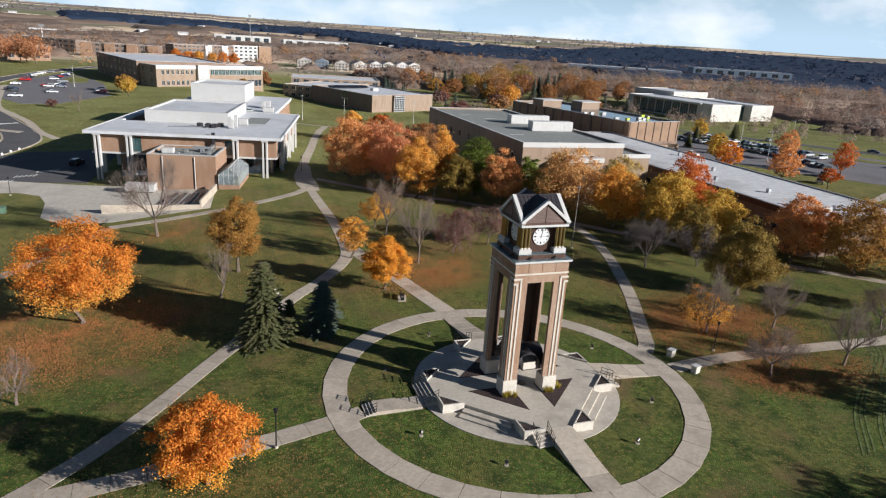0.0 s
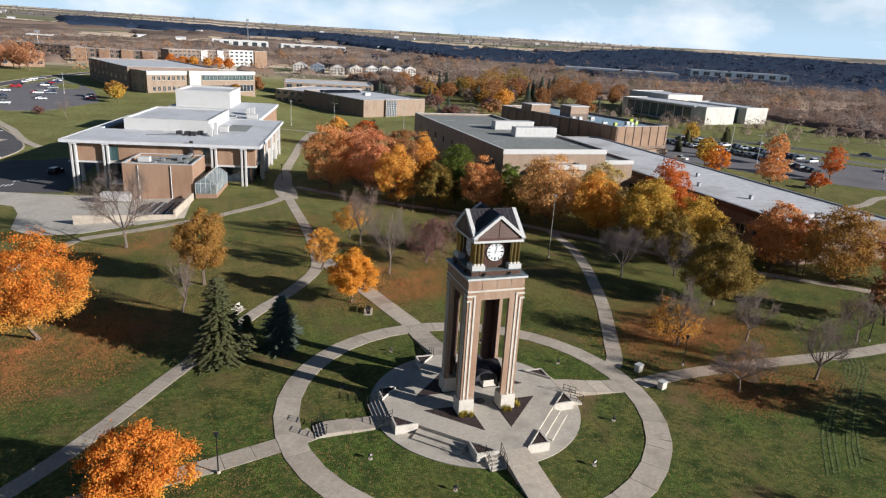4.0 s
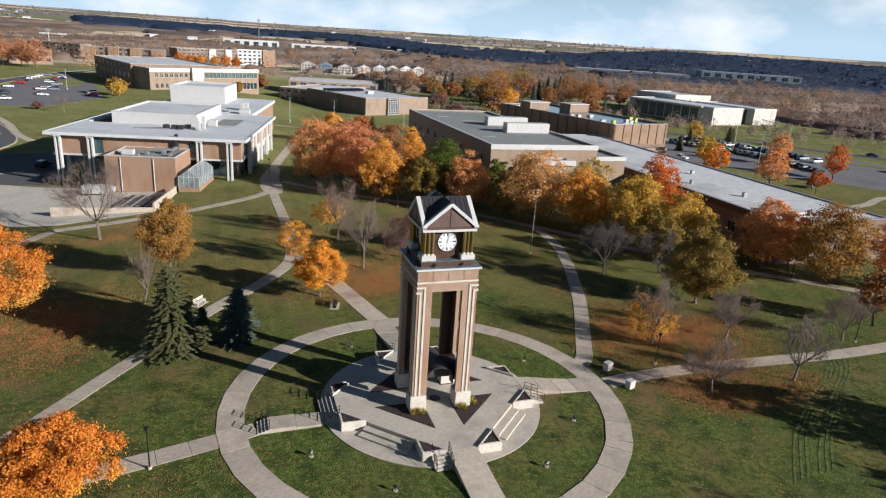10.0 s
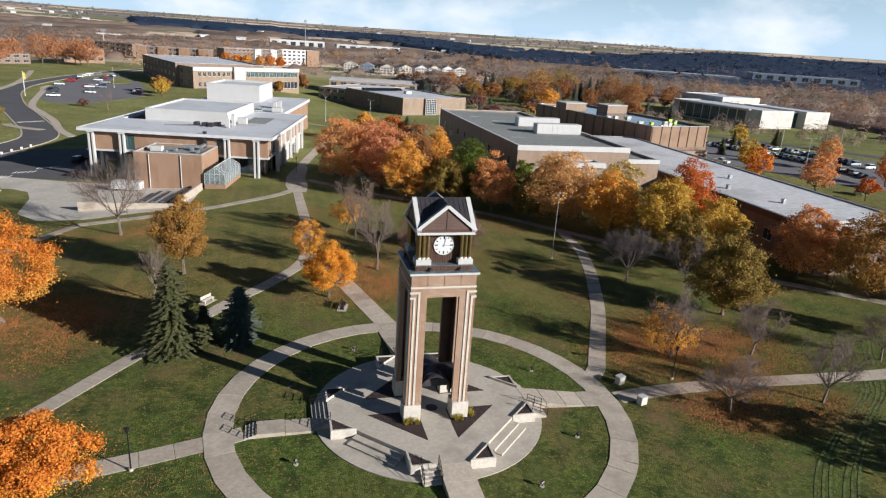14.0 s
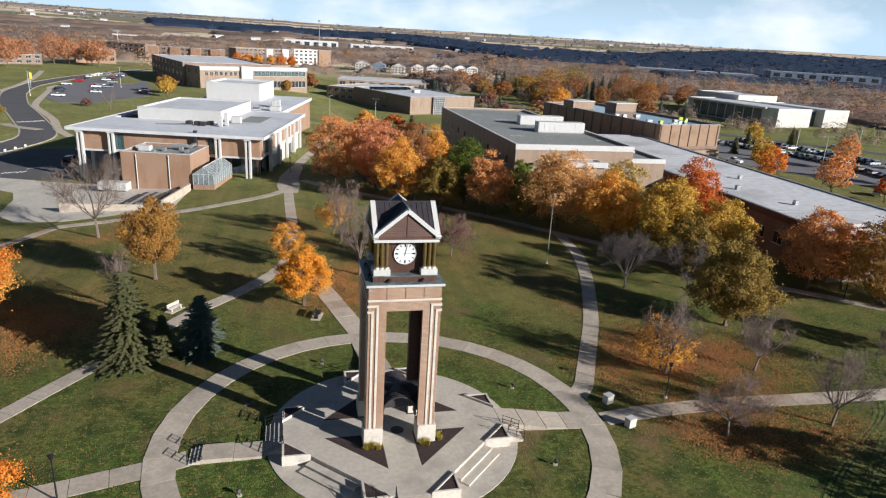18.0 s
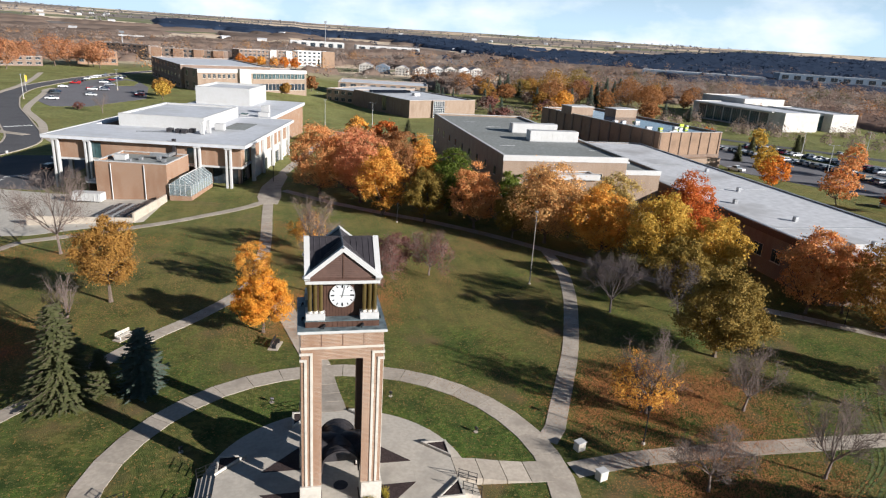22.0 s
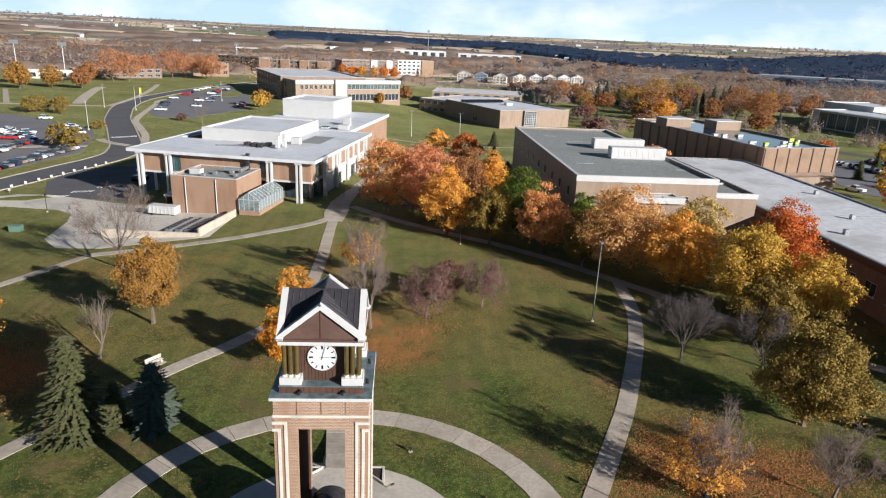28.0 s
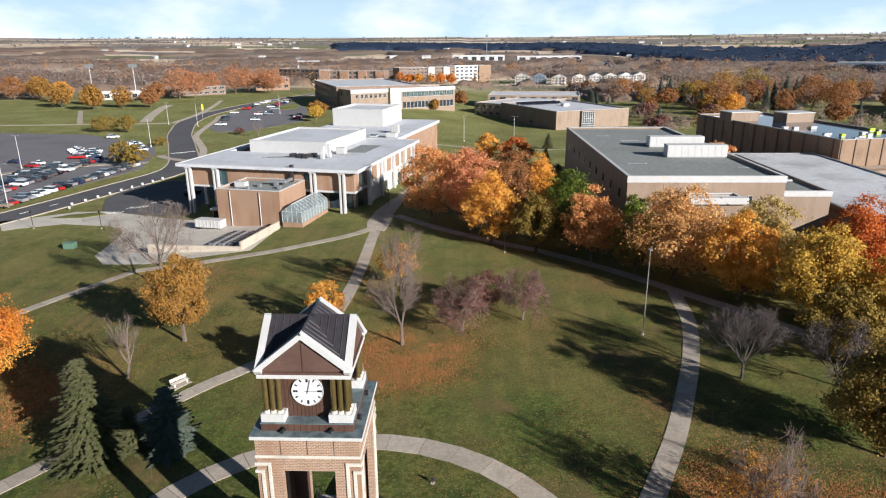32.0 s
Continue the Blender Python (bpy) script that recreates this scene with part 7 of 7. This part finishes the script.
# western halls behind orange trees
far_hall("west_hall", (-233, 462), 42, 62, 14, -3.0, 3.6, "dark_brick", "pale_roof", "long two-storey hall with deep balconies", 2, 10)
far_hall("west_hall_end", (-180, 560), 20, 30, 18, -3.6, 7.0, "brick", "white_roof", "brick end block of a long hall", 2, 5)
far_hall("west_hall", (-420, 478), -4, 92, 14, -3.0, 4.2, "dark_brick", "pale_roof", "long low hall behind autumn trees", 2, 12)
fh = far_hall("field_house", (-262, 440), 14, 38, 16, -3.0, 2.6, "cream", "white_roof", "low white-roofed field house", 1, 6)
far_hall("white_shed", (-20, 1500), 3, 120, 40, -4, 12, "white", "white_roof", "long white warehouse in the distance", 1, 6, sides=False)
far_hall("white_shed", (130, 1530), 3, 150, 40, -4, 9, "white", "white_roof", "long white warehouse in the distance", 1, 6, sides=False)
far_hall("white_shed", (-330, 1320), -3, 40, 20, -4, 6, "white", "white_roof", "white farm shed in the distance", 1, 4, sides=False)
# eastern science building, white with teal glass
sci = thing("science_building", (285, 301, 0), "modern cream building with teal glass and flat white roofs", "building", "far campus buildings", turn=11)
roofed(sci, 0, 30, 0, 76, -12, 3.0, "cream", "white_roof", 0.4, "white")
roofed(sci, 30.2, 42, 6, 60, -12, 1.5, "teal_wall", "white_roof", 0.3, "white")
roofed(sci, 42.2, 66, 0, 50, -12, 2.6, "cream", "white_roof", 0.4, "white")
roofed(sci, 31, 70, 60.2, 100, -12, 6.0, "cream", "white_roof", 0.4, "white")
for k in range(8):
    window(sci, "x", 0, 12 + k * 7.4, 18.6 + k * 7.4, -7.6, 1.6, -1, 3, "teal_glass", "white")
part("roof_edge", box(-2.5, 0.0, 8, 74, 2.2, 3.0, bevel=0.05), "white", sci, "wide white roof edge over the glass")
for k in range(3):
    window(sci, "y", 6, 31 + k * 3.6, 34 + k * 3.6, -7, 0.5, -1, 2, "teal_glass", "black")
far_hall("factory", (560, 980), -30, 190, 60, -10, 6, "blue_siding", "pale_roof", "long blue factory in the distance", 1, 10, sides=False)
far_hall("factory", (760, 900), -30, 160, 60, -10, 14, "blue_siding", "pale_roof", "tall blue factory in the distance", 2, 9, sides=False)

# ---- autumn and evergreen trees of the middle distance ----
MID = "trees of the middle distance"
for x, y, h, w, c in (
    (-325, 446, 17.2, 19.5, "russet"), (-314, 458, 16.1, 18.4, "bronze"), (-300, 440, 17.2, 14.9, "bronze"), (-272, 420, 14.9, 14.9, "gold_orange"), (-249, 380, 14.9, 16.1, "bronze"), (-218, 362, 13.8, 13.8, "bronze"), (-208, 378, 12.6, 13.8, "bronze"), (-190, 377, 12.6, 12.6, "russet"), (-240, 400, 13.8, 12.6, "bronze"),
    (-200, 445, 23, 23, "far_salmon"), (-192, 452, 20.2, 18.9, "far_salmon"), (-199, 503, 18.9, 18.9, "far_salmon"), (-182, 513, 23, 23, "far_salmon"), (-174, 522, 20.2, 18.9, "far_salmon"), (-166, 538, 20.2, 20.2, "far_salmon"), (-160, 530, 17.6, 16.2, "far_salmon"), (-210, 430, 13.8, 13.8, "russet"), (-355, 452, 16.1, 17.2, "russet"), (-380, 455, 16.1, 17.2, "bronze"), (-150, 510, 20.2, 21.6, "far_salmon"),
    (-62, 690, 11.5, 11.5, "orange"), (-50, 672, 10.3, 11.5, "orange"), (-40, 668, 10.3, 10.3, "gold_orange"), (-27, 664, 10.3, 10.3, "gold_orange"), (-17, 668, 11.5, 11.5, "orange"), (-6, 672, 11.5, 11.5, "orange"), (-69, 311, 9.2, 10.3, "bronze"), (-10, 372, 6.9, 6.9, "bronze"), (6, 420, 10.3, 9.2, "russet"),
    (150, 520, 13, 16, "russet"), (191, 495, 15, 18, "bronze"), (116, 364, 9, 14, "plum"), (151, 438, 13, 16, "russet"), (175, 404, 20, 22, "russet"), (200, 420, 18, 20, "russet"), (190, 440, 26, 26, "bronze"), (208, 430, 20, 18, "plum"), (214, 450, 26, 26, "olive"), (170, 372, 14, 16, "gold_orange"), (158, 380, 12, 12, "bronze"), (242, 386, 20, 20, "russet"), (232, 400, 24, 22, "russet"), (225, 352, 10, 12, "russet"), (150, 350, 9, 12, "plum"), (121, 576, 12, 14, "russet"), (105, 300, 8, 14, "plum"), (145, 330, 10, 14, "wood_rust"), (210, 330, 12, 14, "russet"), (262, 420, 18, 18, "russet"),
):
    leaf_tree(x, y, h, w, c, "broad autumn tree in the middle distance", low=h * 0.14, count=2600, size=0.85, group=MID)
for x, y, h in ((205, 405, 17), (214, 415, 19), (224, 420, 22), (233, 425, 20), (222, 405, 16), (240, 430, 22), (160, 395, 14), (155, 470, 18), (165, 480, 19), (172, 470, 16), (148, 480, 14), (118, 342, 10), (235, 352, 11), (246, 340, 10), (252, 350, 9), (186, 395, 15), (-265.8, 403.1, 8.1), (-84, 583.3, 11.9), (19.8, 730, 11.8)):
    spruce_tree(x, y, h, h * 0.42, "blue_spruce", "tall dark green spruce in the middle distance", int(x + y) % 97)

mr = random.Random(77)
for k in range(34):
    x, y = mr.uniform(110, 345), mr.uniform(385, 520)
    h = mr.uniform(9, 17)
    leaf_tree(x, y, h, h * mr.uniform(0.8, 1.1), mr.choice(["russet", "bronze", "olive", "wood_mauve", "wood_brown", "plum", "russet"]), "broad autumn tree at the edge of the woods", low=h * 0.12, count=1500, size=0.8, group=MID)
for k in range(12):
    x, y, h = mr.uniform(95, 260), mr.uniform(330, 480), mr.uniform(7, 14)
    spruce_tree(x, y, h, h * 0.45, "blue_spruce", "dark green spruce among autumn trees", 400 + k)

# ---- woods to the horizon ----


def wood(name, zone, count, material, label, size, card, per, seed, keep=None, gaps=-0.18):
    rng = np.random.RandomState(seed)
    out = []
    n = 0
    while n < count:
        x, y = rng.uniform(zone[0], zone[1]), rng.uniform(zone[2], zone[3])
        if noise.noise((x * 0.006, y * 0.006, seed)) < gaps or (keep and not keep(x, y)):
            if rng.rand() < 0.9:
                n += 0.25
                continue
        n += 1
        s = size * rng.uniform(0.7, 1.35)
        d = rng.normal(0, 1, (per, 3))
        d /= np.linalg.norm(d, axis=1)[:, None]
        d[:, 2] = np.abs(d[:, 2]) * 0.95
        r = rng.uniform(0.72, 1.0, (per, 1))
        c = np.array([x, y, land(x, y) + s * 0.12]) + d * r * np.array([s * 0.62, s * 0.62, s * 0.95])
        nn = d + np.array([0.1, -0.05, 0.25]) + rng.normal(0, 0.28, (per, 3))
        nn /= np.linalg.norm(nn, axis=1)[:, None]
        t = np.cross(nn, rng.normal(0, 1, (per, 3)))
        t /= np.linalg.norm(t, axis=1)[:, None]
        b = np.cross(nn, t)
        q = card * rng.uniform(0.6, 1.25, (per, 1)) / 2
        out.append(np.stack([c - t * q, c - b * q * 0.8, c + t * q, c + b * q * 0.8], 1))
    return tagged(cards(name, np.concatenate(out), material), label, "woodland", kind="stuff")


def canopy(name, zone, cell, height, material, label, seed, keep=None, gaps=-0.18):
    """The closed roof of a wood: a billowing sheet at crown height with glades in it and edges that reach the ground."""
    rng = np.random.RandomState(seed)
    nx_, ny_ = int((zone[1] - zone[0]) / cell), int((zone[3] - zone[2]) / cell)
    v, f, ok = [], [], []
    for j in range(ny_ + 1):
        for i in range(nx_ + 1):
            x, y = zone[0] + (i + rng.uniform(-0.35, 0.35)) * cell, zone[2] + (j + rng.uniform(-0.35, 0.35)) * cell
            inside = noise.noise((x * 0.006, y * 0.006, seed)) > gaps and (not keep or keep(x, y)) and 0 < i < nx_ and 0 < j < ny_
            ok.append(inside)
            v.append((x, y, land(x, y) + (height * rng.uniform(0.55, 1.0) if inside else -0.5)))
    for j in range(ny_):
        for i in range(nx_):
            q = (j * (nx_ + 1) + i, j * (nx_ + 1) + i + 1, (j + 1) * (nx_ + 1) + i + 1, (j + 1) * (nx_ + 1) + i)
            if any(ok[k] for k in q):
                f.append(q)
    ob = raw(name, v, f, material)
    for poly in ob.data.polygons:
        poly.use_smooth = True
    return tagged(ob, label, "woodland", kind="stuff")


def clear_of_campus(x, y):
    if -190 < x < 260 and y < 660 and not (x > 110 and 430 < y):
        return False
    if -480 < x < -150 and y < 560:
        return False
    if x > 260 and y < 470 and x < 430:
        return False
    return not (-240 < x < 260 and 640 < y < 830) or noise.noise((x * 0.02, y * 0.02, 9)) > (0.1 if x < 30 else 0.45)


def east_woods(x, y):
    return x > 335 and not (x < 380 and y > 260)


def cloud_shade_belt(x, y):
    """Where a cloud's shadow is painted as dark woods: a belt that swings nearer towards the east."""
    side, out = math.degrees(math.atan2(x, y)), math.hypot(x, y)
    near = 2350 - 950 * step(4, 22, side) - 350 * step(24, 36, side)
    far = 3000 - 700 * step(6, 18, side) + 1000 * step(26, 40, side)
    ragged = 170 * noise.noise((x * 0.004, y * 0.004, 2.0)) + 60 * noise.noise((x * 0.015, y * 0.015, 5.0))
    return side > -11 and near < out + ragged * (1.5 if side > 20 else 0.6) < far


canopy("woods_canopy", (-800, 900, 480, 900), 5.5, 6.5, "wood_brown", "grey-brown roof of leafless woods", 21, clear_of_campus, -0.3)
canopy("woods_canopy", (-1250, 1300, 880, 1500), 8.0, 7.5, "wood_brown", "grey-brown roof of leafless woods", 26, clear_of_campus, -0.02)
canopy("woods_canopy", (330, 760, 90, 480), 4.5, 4.5, "wood_mauve", "mauve-brown roof of leafless woods by the road", 23, east_woods, -0.5)
canopy("woods_canopy", (-1600, 2000, 1450, 2300), 14.0, 9.0, "wood_brown", "grey-brown roof of far leafless woods", 24, None, 0.1)
canopy("valley_canopy", (-600, 2900, 700, 3150), 15.0, 13.0, "wood_cloud_shade", "roof of far valley woods with a cloud's shadow put into its colour", 25, cloud_shade_belt, -0.42)
wood("cloud_shade_woods", (0, 2600, 800, 2600), 900, "wood_cloud_shade", "far valley trees with a cloud's shadow put into their colour", 17, 5, 26, 25, cloud_shade_belt, -0.3)
for material, tone_word, share, salt in (("wood_brown", "brown", 1.0, 0), ("wood_grey", "pale grey", 0.45, 40), ("wood_mauve", "mauve", 0.8, 80)):
    wood("bare_woods", (-800, 900, 480, 900), int(760 * share), material, tone_word + " leafless trees rising from the woods", 14, 1.6, 56, 21 + salt, clear_of_campus, -0.3)
    wood("bare_woods", (-1200, 1300, 880, 1500), int(620 * share), material, tone_word + " leafless trees rising from the woods", 13, 2.2, 34, 26 + salt, clear_of_campus, -0.02)
    wood("bare_woods", (330, 760, 100, 480), int(300 * share), material, tone_word + " leafless woods east of the road", 11, 1.2, 84, 23 + salt, east_woods, -0.5)
wood("autumn_woods", (-900, 900, 500, 1350), 300, "wood_rust", "rusty autumn trees among leafless woods", 14, 1.8, 90, 22, clear_of_campus)
wood("autumn_woods", (110, 520, 300, 640), 60, "russet", "russet trees at the edge of the woods", 13, 1.3, 110, 62, clear_of_campus, -0.5)
wood("evergreen_woods", (120, 700, 440, 900), 60, "spruce", "dark green trees among leafless woods", 13, 1.4, 90, 61, clear_of_campus, -0.4)
wood("far_woods", (-2300, 2600, 2400, 4200), 700, "wood_hazed", "scattered far woods with distance haze put into their colour", 11, 7, 10, 27)
wood("bare_shrubs", (100, 262, 262, 440), 70, "wood_brown", "grey-brown leafless thickets between the halls", 7.5, 0.8, 170, 31)
wood("bare_shrubs", (196, 330, 90, 300), 46, "wood_brown", "grey-brown leafless thickets along the east road", 6.5, 0.8, 170, 32, lambda x, y: x > 232)
for k in range(46):
    rr = random.Random(300 + k)
    x, y = rr.uniform(-1500, 2000), rr.uniform(1500, 3300)
    o = thing("farmhouse", (x, y, land(x, y)), "tiny pale farm building in far country", "house", "far farm buildings", turn=rr.uniform(-40, 40))
    w_ = rr.uniform(10, 26)
    part("wall_block", box(0, w_, 0, 10, -2, 5), "white", o)
    part("roof", prism([(-0.5, -0.5), (w_ + 0.5, -0.5), (w_ + 0.5, 10.5), (-0.5, 10.5)], 5, [5.2, 5.2, 8, 8]), "pale_roof", o)
lake = tagged(part("lake", prism([(600, 1150), (900, 1050), (1100, 1120), (1050, 1250), (760, 1300)], 0.0, 1.0), "water"), "long pale lake in the far valley", "water", kind="structure")
lake.location.z = land(850, 1170) + 1.5
